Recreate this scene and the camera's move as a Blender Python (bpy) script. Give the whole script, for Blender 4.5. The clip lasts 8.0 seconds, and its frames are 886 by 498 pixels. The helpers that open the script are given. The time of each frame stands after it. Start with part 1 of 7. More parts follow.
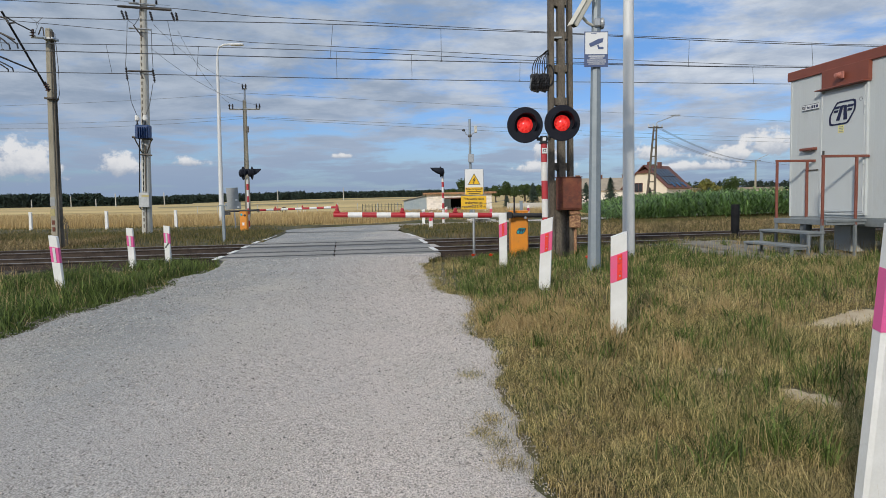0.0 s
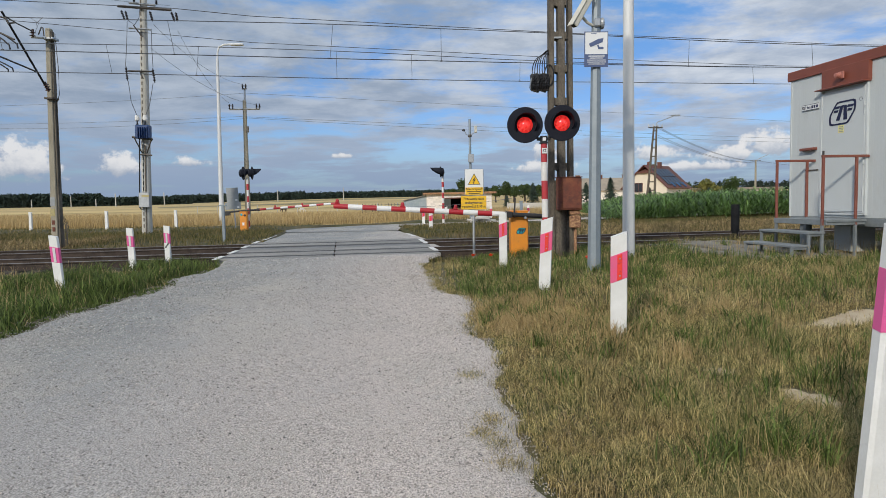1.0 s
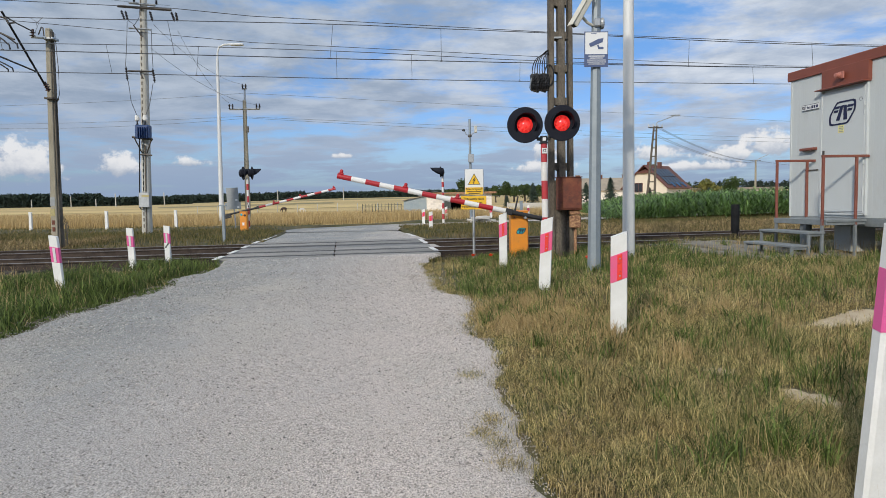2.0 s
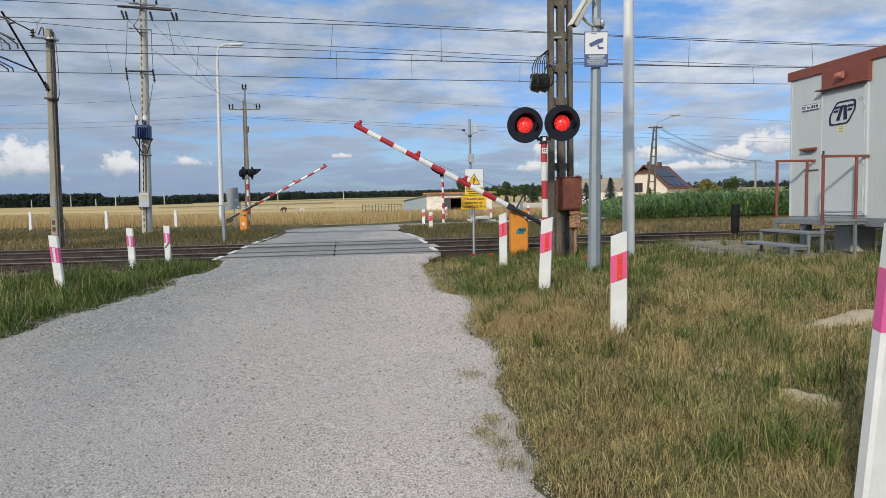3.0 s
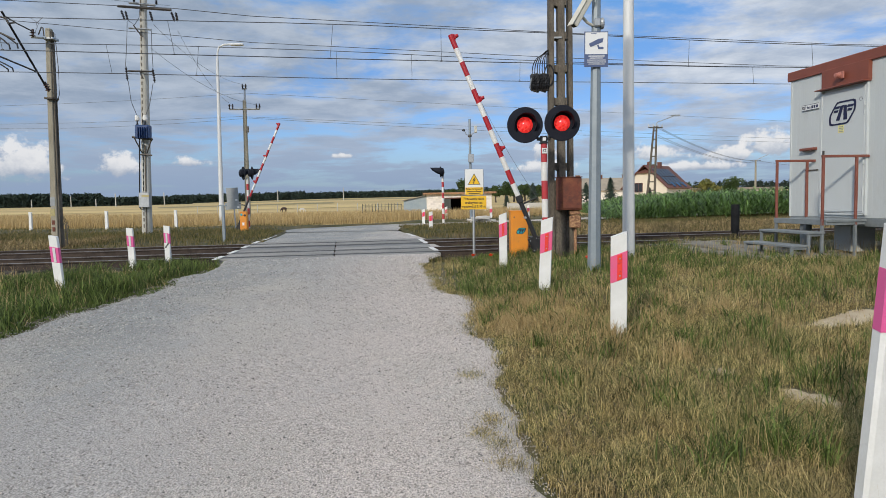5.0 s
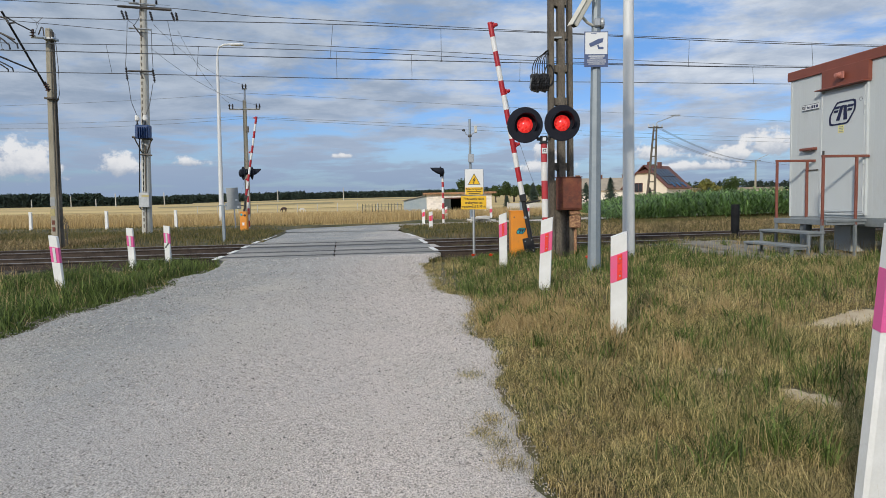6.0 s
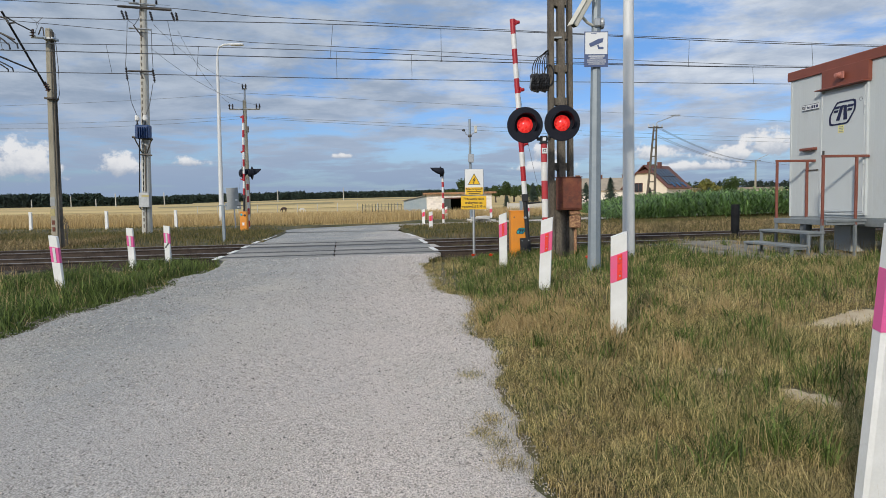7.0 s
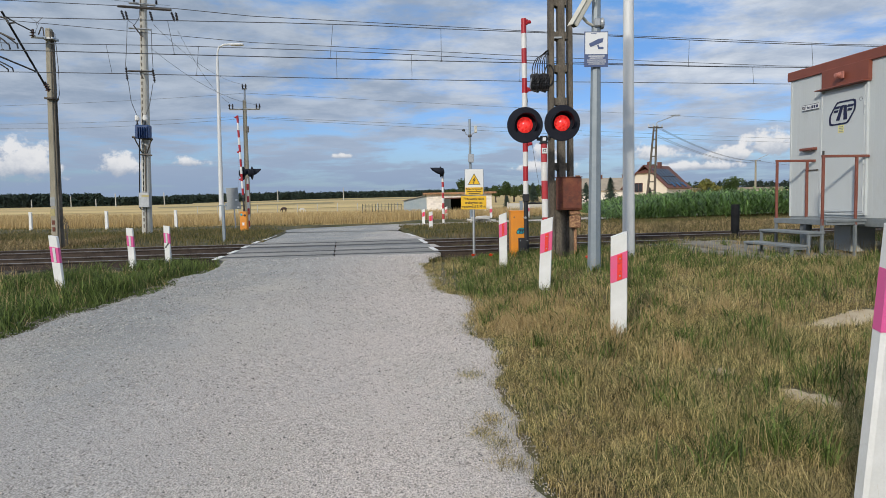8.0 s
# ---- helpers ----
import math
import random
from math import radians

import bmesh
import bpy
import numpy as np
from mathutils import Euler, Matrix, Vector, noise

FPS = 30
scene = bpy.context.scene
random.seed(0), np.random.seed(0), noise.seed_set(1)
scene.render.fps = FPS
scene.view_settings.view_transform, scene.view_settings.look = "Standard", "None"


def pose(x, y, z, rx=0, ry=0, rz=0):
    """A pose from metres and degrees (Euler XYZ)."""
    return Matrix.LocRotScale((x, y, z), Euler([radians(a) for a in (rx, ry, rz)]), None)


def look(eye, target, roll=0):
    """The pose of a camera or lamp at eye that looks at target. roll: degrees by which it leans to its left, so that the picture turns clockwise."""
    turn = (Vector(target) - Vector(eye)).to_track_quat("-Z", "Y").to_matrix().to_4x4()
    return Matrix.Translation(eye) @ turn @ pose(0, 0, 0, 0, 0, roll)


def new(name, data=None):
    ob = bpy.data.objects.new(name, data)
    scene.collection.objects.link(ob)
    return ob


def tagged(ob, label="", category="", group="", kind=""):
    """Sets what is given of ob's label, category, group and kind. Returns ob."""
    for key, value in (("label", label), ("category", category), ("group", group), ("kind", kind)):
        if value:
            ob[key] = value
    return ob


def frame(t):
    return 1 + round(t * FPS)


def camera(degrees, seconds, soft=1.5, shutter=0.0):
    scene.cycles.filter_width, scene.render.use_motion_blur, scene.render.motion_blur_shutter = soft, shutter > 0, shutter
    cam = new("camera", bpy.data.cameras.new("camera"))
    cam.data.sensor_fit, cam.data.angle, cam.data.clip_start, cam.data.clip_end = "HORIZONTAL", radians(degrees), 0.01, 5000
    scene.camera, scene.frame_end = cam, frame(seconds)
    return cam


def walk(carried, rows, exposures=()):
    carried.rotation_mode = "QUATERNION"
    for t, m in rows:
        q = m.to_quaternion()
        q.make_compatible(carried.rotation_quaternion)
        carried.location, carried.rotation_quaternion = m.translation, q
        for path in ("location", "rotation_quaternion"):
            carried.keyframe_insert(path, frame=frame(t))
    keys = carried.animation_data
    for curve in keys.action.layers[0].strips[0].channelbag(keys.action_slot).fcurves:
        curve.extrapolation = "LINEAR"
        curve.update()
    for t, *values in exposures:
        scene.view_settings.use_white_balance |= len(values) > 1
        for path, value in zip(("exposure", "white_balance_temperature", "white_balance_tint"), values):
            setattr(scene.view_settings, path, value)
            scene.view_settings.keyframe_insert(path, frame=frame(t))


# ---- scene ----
cam = camera(67, 8.0, soft=0.5)
EYE = pose(0, 0, 1.40, 85.896, 0, 0) @ pose(0, 0, 0, 0, 0, -1.15)
walk(cam, [(0, EYE), (8, EYE)], exposures=[(0, -0.15), (1.0, -0.14), (1.5, -0.05), (8, -0.08)])

# ---- light ----
SUN_TRAVEL = Vector((0.43, 0.86, -0.46)).normalized()


def build_world():
    w = bpy.data.worlds.new("sky")
    scene.world = w
    w.use_nodes = True
    nt = w.node_tree
    nt.nodes.clear()
    N, L = nt.nodes.new, nt.links.new
    out, bg, sky = N("ShaderNodeOutputWorld"), N("ShaderNodeBackground"), N("ShaderNodeTexSky")
    sky.sky_type, sky.sun_disc = "NISHITA", False
    sky.sun_elevation = math.asin(-SUN_TRAVEL.z)
    sky.sun_rotation = math.atan2(-SUN_TRAVEL.x, -SUN_TRAVEL.y)
    sky.dust_density, sky.ozone_density, sky.air_density = 0.6, 2.5, 1.0
    tc, sep = N("ShaderNodeTexCoord"), N("ShaderNodeSeparateXYZ")
    L(tc.outputs["Generated"], sep.inputs[0])

    def m(op, a, b=None, c=None, clamp=False):
        n = N("ShaderNodeMath")
        n.operation, n.use_clamp = op, clamp
        for k, v in enumerate((a, b, c)):
            if v is None:
                continue
            if isinstance(v, (int, float)):
                n.inputs[k].default_value = v
            else:
                L(v, n.inputs[k])
        return n.outputs[0]

    def noise_tex(vec, scale, detail, rough, dist=0.0):
        n = N("ShaderNodeTexNoise")
        n.inputs["Scale"].default_value, n.inputs["Detail"].default_value = scale, detail
        n.inputs["Roughness"].default_value, n.inputs["Distortion"].default_value = rough, dist
        L(vec, n.inputs["Vector"])
        return n.outputs["Fac"]

    def mix(fac, a, b):
        n = N("ShaderNodeMix")
        n.data_type = "RGBA"
        L(fac, n.inputs["Factor"])
        for sock, v in ((n.inputs[6], a), (n.inputs[7], b)):
            if isinstance(v, tuple):
                sock.default_value = (*v, 1)
            else:
                L(v, sock)
        return n.outputs[2]

    def ramp(fac, lo, hi):
        n = N("ShaderNodeMapRange")
        n.interpolation_type = "SMOOTHSTEP"
        L(fac, n.inputs[0])
        n.inputs[1].default_value, n.inputs[2].default_value = lo, hi
        return n.outputs[0]

    x, y, z = sep.outputs
    h = m("ADD", m("MAXIMUM", z, 0.0), 0.10)
    flat = N("ShaderNodeCombineXYZ")
    L(m("DIVIDE", x, h), flat.inputs[0])
    L(m("DIVIDE", y, h), flat.inputs[1])
    gain = N("ShaderNodeVectorMath")
    gain.operation = "SCALE"
    gain.inputs["Scale"].default_value = 0.105
    L(sky.outputs[0], gain.inputs[0])
    tint = N("ShaderNodeVectorMath")
    tint.operation = "MULTIPLY"
    tint.inputs[1].default_value = (0.72, 0.88, 1.22)
    L(gain.outputs[0], tint.inputs[0])
    blue = mix(ramp(z, 0.05, 0.40), tint.outputs[0], (0.15, 0.40, 0.83))
    blue = mix(ramp(z, 0.35, 0.80), blue, (0.62, 0.70, 0.80))
    # a broken sheet of stratocumulus, with grey undersides
    east = ramp(x, -0.45, 0.45)
    cover = ramp(m("ADD", noise_tex(flat.outputs[0], 0.95, 10, 0.62, 0.15), m("MULTIPLY", m("SUBTRACT", 0.55, east), 0.05)), 0.38, 0.56)
    fine = noise_tex(flat.outputs[0], 2.1, 8, 0.62, 0.2)
    shade = mix(east, (0.29, 0.355, 0.45), (0.40, 0.47, 0.58))
    crest = mix(east, (0.52, 0.58, 0.66), (0.77, 0.81, 0.86))
    grey = mix(ramp(fine, 0.32, 0.68), shade, crest)
    haze = ramp(z, 0.02, 0.20)
    grey = mix(ramp(z, 0.35, 0.80), grey, (0.86, 0.89, 0.93))
    low = mix(haze, (0.36, 0.44, 0.59), grey)
    sheet = mix(m("MULTIPLY", cover, 0.92), blue, low)
    low_band = mix(m("MULTIPLY", m("SUBTRACT", 1.0, ramp(z, 0.0, 0.10)), 0.62), sheet, (0.24, 0.34, 0.52))

    # heaps of cumulus low over the horizon
    az = m("ARCTAN2", x, y)
    el = m("ARCSINE", z)
    comb = N("ShaderNodeCombineXYZ")
    L(az, comb.inputs[0])
    L(el, comb.inputs[1])
    puff = noise_tex(comb.outputs[0], 42.0, 8, 0.62)
    col = low_band
    heaps = [(-0.556, 0.054, 0.044, 0.038), (-0.447, 0.053, 0.034, 0.024), (-0.362, 0.060, 0.026, 0.010), (0.452, 0.064, 0.044, 0.024),
             (0.400, 0.054, 0.044, 0.016), (0.152, 0.068, 0.022, 0.020), (0.300, 0.058, 0.040, 0.018), (-0.145, 0.068, 0.020, 0.006),
             (0.36, 0.040, 0.07, 0.010), (0.15, 0.045, 0.05, 0.012)]
    for a, e, ra, re in heaps:
        du = m("DIVIDE", m("SUBTRACT", az, a), ra)
        dv = m("DIVIDE", m("SUBTRACT", el, e), re)
        dv = m("MULTIPLY", dv, m("ADD", 1.0, m("MULTIPLY", m("LESS_THAN", dv, 0.0), 0.8)))
        d = m("SQRT", m("ADD", m("MULTIPLY", du, du), m("MULTIPLY", dv, dv)))
        mask = ramp(m("SUBTRACT", m("MULTIPLY", m("SUBTRACT", puff, 0.42), 2.6), m("SUBTRACT", d, 0.75)), -0.05, 0.45)
        lit = ramp(m("ADD", dv, m("MULTIPLY", m("SUBTRACT", puff, 0.5), 2.0)), -0.7, 0.55)
        col = mix(m("MULTIPLY", mask, 0.9), col, mix(lit, (0.44, 0.49, 0.58), (0.86, 0.86, 0.87)))
    L(col, bg.inputs["Color"])
    bg.inputs["Strength"].default_value = 1.0
    L(bg.outputs[0], out.inputs["Surface"])


build_world()
sun_data = bpy.data.lights.new("sun", "SUN")
sun_data.energy, sun_data.angle, sun_data.color = 2.8, radians(4), (1.0, 0.925, 0.79)
sun = new("sun", sun_data)
sun.matrix_world = look((-20, -40, 30), Vector((-20, -40, 30)) + SUN_TRAVEL)


# ---- materials ----
def material(name, base, rough=0.6, metal=0.0, second=None, scale=8.0, grain=60.0, grain_amt=0.15, bump=0.0, bump_scale=None,
             third=None, third_scale=1.2, third_lo=0.5, third_hi=0.68, per_object=0.0, per_island=0.0, island_to=None, stretch=(1, 1, 1),
             emit=None, emit_strength=0.0, translucent=0.0, spec=0.5, across=None):
    """Principled paint with blotches (second), fine grain, stains (third), bump and, for pieces, a random shift."""
    mt = bpy.data.materials.new(name)
    mt.use_nodes = True
    nt = mt.node_tree
    N, L = nt.nodes.new, nt.links.new
    p = nt.nodes["Principled BSDF"]
    p.inputs["Roughness"].default_value, p.inputs["Metallic"].default_value = rough, metal
    p.inputs["Specular IOR Level"].default_value = spec
    tc, mp = N("ShaderNodeTexCoord"), N("ShaderNodeMapping")
    mp.inputs["Scale"].default_value = stretch
    L(tc.outputs["Object"], mp.inputs[0])

    def tex(s, detail=5, rgh=0.55):
        n = N("ShaderNodeTexNoise")
        n.inputs["Scale"].default_value, n.inputs["Detail"].default_value, n.inputs["Roughness"].default_value = s, detail, rgh
        L(mp.outputs[0], n.inputs["Vector"])
        return n.outputs["Fac"]

    def rng(fac, a, b, c=0.0, d=1.0):
        n = N("ShaderNodeMapRange")
        L(fac, n.inputs[0])
        for k, v in zip((1, 2, 3, 4), (a, b, c, d)):
            n.inputs[k].default_value = v
        return n.outputs[0]

    def mix(fac, a, b, kind="MIX"):
        n = N("ShaderNodeMix")
        n.data_type, n.blend_type = "RGBA", kind
        if isinstance(fac, float):
            n.inputs["Factor"].default_value = fac
        else:
            L(fac, n.inputs["Factor"])
        for sock, v in ((n.inputs[6], a), (n.inputs[7], b)):
            if isinstance(v, tuple):
                sock.default_value = (*v, 1)
            else:
                L(v, sock)
        return n.outputs[2]

    col = base
    if second:
        col = mix(rng(tex(scale), 0.36, 0.64), base, second)
    if across:
        side = N("ShaderNodeSeparateXYZ")
        L(tc.outputs["Object"], side.inputs[0])
        wander = N("ShaderNodeMath")
        wander.operation, wander.inputs[1].default_value = "MULTIPLY_ADD", 2.6
        L(tex(0.7), wander.inputs[0])
        L(side.outputs[0], wander.inputs[2])
        col = mix(rng(wander.outputs[0], across[0], across[1]), col, across[2])
    if third:
        col = mix(rng(tex(third_scale, 6, 0.65), third_lo, third_hi), col, third)
    if island_to or per_island:
        geo = N("ShaderNodeNewGeometry")
        if island_to:
            col = mix(geo.outputs["Random Per Island"], col, island_to)
        if per_island:
            hsv = N("ShaderNodeHueSaturation")
            if isinstance(col, tuple):
                hsv.inputs["Color"].default_value = (*col, 1)
            else:
                L(col, hsv.inputs["Color"])
            L(rng(geo.outputs["Random Per Island"], 0, 1, 1 - per_island, 1 + per_island), hsv.inputs["Value"])
            col = hsv.outputs[0]
    if per_object:
        oi, hsv = N("ShaderNodeObjectInfo"), N("ShaderNodeHueSaturation")
        if isinstance(col, tuple):
            hsv.inputs["Color"].default_value = (*col, 1)
        else:
            L(col, hsv.inputs["Color"])
        L(rng(oi.outputs["Random"], 0, 1, 1 - per_object, 1 + per_object), hsv.inputs["Value"])
        col = hsv.outputs[0]
    g = tex(grain, 3, 0.6)
    if grain_amt:
        hs = N("ShaderNodeHueSaturation")
        if isinstance(col, tuple):
            hs.inputs["Color"].default_value = (*col, 1)
        else:
            L(col, hs.inputs["Color"])
        L(rng(g, 0.25, 0.75, 1 - grain_amt, 1 + grain_amt), hs.inputs["Value"])
        col = hs.outputs[0]
    if isinstance(col, tuple):
        p.inputs["Base Color"].default_value = (*col, 1)
    else:
        L(col, p.inputs["Base Color"])
    L(rng(g, 0.2, 0.8, max(0.02, rough - 0.08), min(1.0, rough + 0.08)), p.inputs["Roughness"])
    if bump:
        b = N("ShaderNodeBump")
        b.inputs["Strength"].default_value, b.inputs["Distance"].default_value = min(1.0, bump * 10), bump
        L(tex(bump_scale or grain, 6, 0.6), b.inputs["Height"])
        L(b.outputs[0], p.inputs["Normal"])
    if emit:
        p.inputs["Emission Strength"].default_value = emit_strength
        L(col, p.inputs["Emission Color"])
    if translucent:
        tr, ad = N("ShaderNodeBsdfTranslucent"), N("ShaderNodeMixShader")
        ad.inputs[0].default_value = translucent
        if isinstance(col, tuple):
            tr.inputs[0].default_value = (*col, 1)
        else:
            L(col, tr.inputs[0])
        L(p.outputs[0], ad.inputs[1])
        L(tr.outputs[0], ad.inputs[2])
        L(ad.outputs[0], nt.nodes["Material Output"].inputs["Surface"])
    return mt


M = {}
M["ground"] = material("soil_and_turf", (0.095, 0.076, 0.04), 0.95, second=(0.06, 0.066, 0.025), scale=0.9, grain=70, grain_amt=0.35, bump=0.02, bump_scale=30,
                       third=(0.15, 0.115, 0.06), third_scale=0.35)
M["field"] = material("stubble_field", (0.56, 0.42, 0.19), 0.95, second=(0.46, 0.33, 0.14), scale=0.05, grain=3, grain_amt=0.16, stretch=(0.12, 1, 1),
                      third=(0.38, 0.29, 0.12), third_scale=0.045, third_lo=0.46, third_hi=0.56)
M["road"] = material("worn_asphalt_with_grit", (0.285, 0.29, 0.287), 0.92, stretch=(1, 0.6, 1), second=(0.225, 0.23, 0.23), scale=1.1, grain=115, grain_amt=0.85, bump=0.007, bump_scale=100,
                     across=(-2.4, 0.9, (0.465, 0.42, 0.392)), third=(0.40, 0.375, 0.34), third_scale=0.55, third_lo=0.47, third_hi=0.66)
M["gravel"] = material("limestone_chips", (0.37, 0.355, 0.335), 0.9, grain=120, grain_amt=0.15, per_island=0.52, across=(-2.4, 0.9, (0.46, 0.42, 0.395)))
M["pebble"] = material("dark_road_crumb", (0.13, 0.125, 0.12), 0.9, grain=120, grain_amt=0.2, per_island=0.5)
M["panel"] = material("crossing_concrete", (0.29, 0.28, 0.265), 0.85, second=(0.20, 0.195, 0.185), scale=3.5, grain=90, grain_amt=0.2, bump=0.003, per_object=0.12, stretch=(0.4, 1, 1))
M["rubber"] = material("rubber_panel", (0.15, 0.15, 0.15), 0.8, second=(0.20, 0.20, 0.20), scale=2, grain=90, bump=0.003, per_object=0.15)
M["rubber_dark"] = material("near_black_strip", (0.04, 0.04, 0.042), 0.8, second=(0.065, 0.065, 0.065), scale=2, grain=90, bump=0.003, per_object=0.15)
M["line"] = material("road_paint_white", (0.72, 0.72, 0.70), 0.75, second=(0.55, 0.55, 0.53), scale=6, grain=80, grain_amt=0.2)
M["rail"] = material("rusty_rail", (0.042, 0.031, 0.026), 0.8, metal=0.3, second=(0.075, 0.055, 0.045), scale=5, grain=60, grain_amt=0.3)
M["railtop"] = material("polished_rail_head", (0.30, 0.29, 0.285), 0.5, metal=1.0, grain=60, grain_amt=0.1)
M["sleeper"] = material("sleeper_concrete", (0.055, 0.044, 0.036), 0.9, second=(0.036, 0.030, 0.026), scale=4, grain=70, bump=0.004)
M["ballast"] = material("ballast_stone", (0.10, 0.083, 0.066), 0.95, grain=30, grain_amt=0.3, per_island=0.6, bump=0.02, bump_scale=25)
M["concrete"] = material("weathered_concrete", (0.34, 0.31, 0.245), 0.9, second=(0.27, 0.245, 0.19), scale=2.5, grain=80, grain_amt=0.18, bump=0.004, third=(0.22, 0.19, 0.14), third_scale=1.6,
                         third_lo=0.56, third_hi=0.74, stretch=(1, 1, 0.35))
M["concrete_dark"] = material("old_mast_concrete", (0.15, 0.13, 0.105), 0.95, second=(0.085, 0.073, 0.06), scale=6, grain=45, grain_amt=0.45, bump=0.008, third=(0.11, 0.09, 0.07), third_scale=2.2,
                              stretch=(1, 1, 0.4))
M["concrete_light"] = material("spun_concrete", (0.52, 0.51, 0.47), 0.85, second=(0.44, 0.43, 0.39), scale=2.0, grain=90, grain_amt=0.12, third=(0.33, 0.31, 0.27), third_scale=1.5, stretch=(1, 1, 0.25))
M["white"] = material("white_plastic", (0.78, 0.78, 0.77), 0.45, second=(0.70, 0.70, 0.68), scale=5, grain=90, grain_amt=0.04, third=(0.46, 0.44, 0.38), third_scale=7, third_lo=0.62, third_hi=0.8)
M["pink"] = material("faded_red_reflective_foil", (0.78, 0.11, 0.24), 0.4, second=(0.72, 0.13, 0.26), scale=12, grain=180, grain_amt=0.08)
M["pink_dark"] = material("magenta_foil", (0.68, 0.10, 0.30), 0.4, grain=150, grain_amt=0.08)
M["reflector"] = material("red_reflector", (0.85, 0.07, 0.05), 0.2, grain=200, grain_amt=0.15, spec=0.8)
M["reflector_white"] = material("clear_reflector", (0.66, 0.66, 0.66), 0.25, grain=200, grain_amt=0.12, spec=0.8)
M["red"] = material("red_boom_paint", (0.42, 0.016, 0.026), 0.42, second=(0.36, 0.02, 0.03), scale=6, grain=80, grain_amt=0.08)
M["boomwhite"] = material("white_boom_paint", (0.74, 0.74, 0.74), 0.42, second=(0.68, 0.68, 0.67), scale=6, grain=80, grain_amt=0.05)
M["redworn"] = material("worn_red_paint", (0.46, 0.03, 0.04), 0.6, second=(0.40, 0.05, 0.06), scale=9, grain=70, grain_amt=0.1, third=(0.60, 0.35, 0.33), third_scale=14, third_lo=0.66, third_hi=0.74)
M["whiteworn"] = material("worn_white_paint", (0.72, 0.71, 0.70), 0.6, second=(0.66, 0.64, 0.62), scale=9, grain=70, grain_amt=0.06, third=(0.38, 0.30, 0.26), third_scale=14, third_lo=0.66, third_hi=0.74)
M["black"] = material("black_enamel", (0.014, 0.015, 0.018), 0.5, second=(0.022, 0.022, 0.025), scale=8, grain=90, grain_amt=0.12)
M["navy_black"] = material("matt_black_board", (0.011, 0.013, 0.022), 0.75, second=(0.015, 0.017, 0.026), scale=6, grain=90, grain_amt=0.12, spec=0.2)
M["orange"] = material("orange_cabinet_paint", (0.74, 0.27, 0.022), 0.45, second=(0.68, 0.25, 0.03), scale=5, grain=80, grain_amt=0.06, third=(0.45, 0.19, 0.05), third_scale=6, third_lo=0.62, third_hi=0.8)
M["teal"] = material("teal_label", (0.03, 0.36, 0.46), 0.4, grain=120, grain_amt=0.05)
M["galv"] = material("galvanised_steel", (0.42, 0.44, 0.46), 0.5, metal=0.55, second=(0.34, 0.36, 0.385), scale=14, grain=60, grain_amt=0.1)
M["galv_blue"] = material("grey_blue_mast_paint", (0.25, 0.29, 0.325), 0.5, metal=0.2, second=(0.21, 0.25, 0.285), scale=7, grain=60, grain_amt=0.1)
M["lampwhite"] = material("white_lamp_post_paint", (0.68, 0.69, 0.69), 0.45, second=(0.62, 0.63, 0.64), scale=3, grain=70, grain_amt=0.05, stretch=(1, 1, 0.2))
M["steps"] = material("galvanised_step", (0.26, 0.285, 0.30), 0.6, metal=0.3, second=(0.21, 0.235, 0.25), scale=9, grain=70, grain_amt=0.15)
M["hut"] = material("pale_grey_sheet_metal", (0.56, 0.595, 0.61), 0.5, second=(0.53, 0.565, 0.58), scale=1.8, grain=60, grain_amt=0.035, third=(0.48, 0.50, 0.50), third_scale=3, third_lo=0.58, third_hi=0.8, stretch=(1, 1, 0.3))
M["hutdoor"] = material("pale_grey_door_paint", (0.57, 0.605, 0.62), 0.45, second=(0.55, 0.585, 0.60), scale=2.2, grain=60, grain_amt=0.03)
M["hutred"] = material("red_brown_roof_paint", (0.235, 0.068, 0.042), 0.45, second=(0.205, 0.06, 0.038), scale=3, grain=60, grain_amt=0.08)
M["railred"] = material("brown_red_handrail_paint", (0.235, 0.075, 0.048), 0.5, second=(0.19, 0.062, 0.044), scale=12, grain=60, grain_amt=0.1)
M["horn"] = material("pink_faded_lamp", (0.40, 0.155, 0.12), 0.5, grain=80, grain_amt=0.08)
M["ink"] = material("dark_blue_ink", (0.012, 0.016, 0.06), 0.5, grain=80, grain_amt=0.05)
M["textdark"] = material("black_lettering", (0.02, 0.02, 0.02), 0.55, grain=80, grain_amt=0.05)
M["rust"] = material("rusted_sheet", (0.17, 0.05, 0.032), 0.85, second=(0.105, 0.04, 0.03), scale=5, grain=45, grain_amt=0.25, bump=0.003, third=(0.21, 0.075, 0.04), third_scale=4, third_lo=0.5, third_hi=0.66)
M["rust_light"] = material("scaly_rust", (0.50, 0.30, 0.16), 0.9, second=(0.16, 0.07, 0.045), scale=26, grain=60, grain_amt=0.3, bump=0.004)
M["yellow"] = material("yellow_sign_foil", (0.82, 0.50, 0.02), 0.4, second=(0.78, 0.47, 0.03), scale=4, grain=80, grain_amt=0.04)
M["signwhite"] = material("white_sign_foil", (0.74, 0.75, 0.76), 0.4, grain=80, grain_amt=0.03)
M["signblue"] = material("blue_sign_foil", (0.085, 0.115, 0.225), 0.4, grain=80, grain_amt=0.05)
M["signback"] = material("grey_sign_back", (0.30, 0.32, 0.335), 0.55, metal=0.3, second=(0.26, 0.28, 0.29), scale=6, grain=60, grain_amt=0.08)
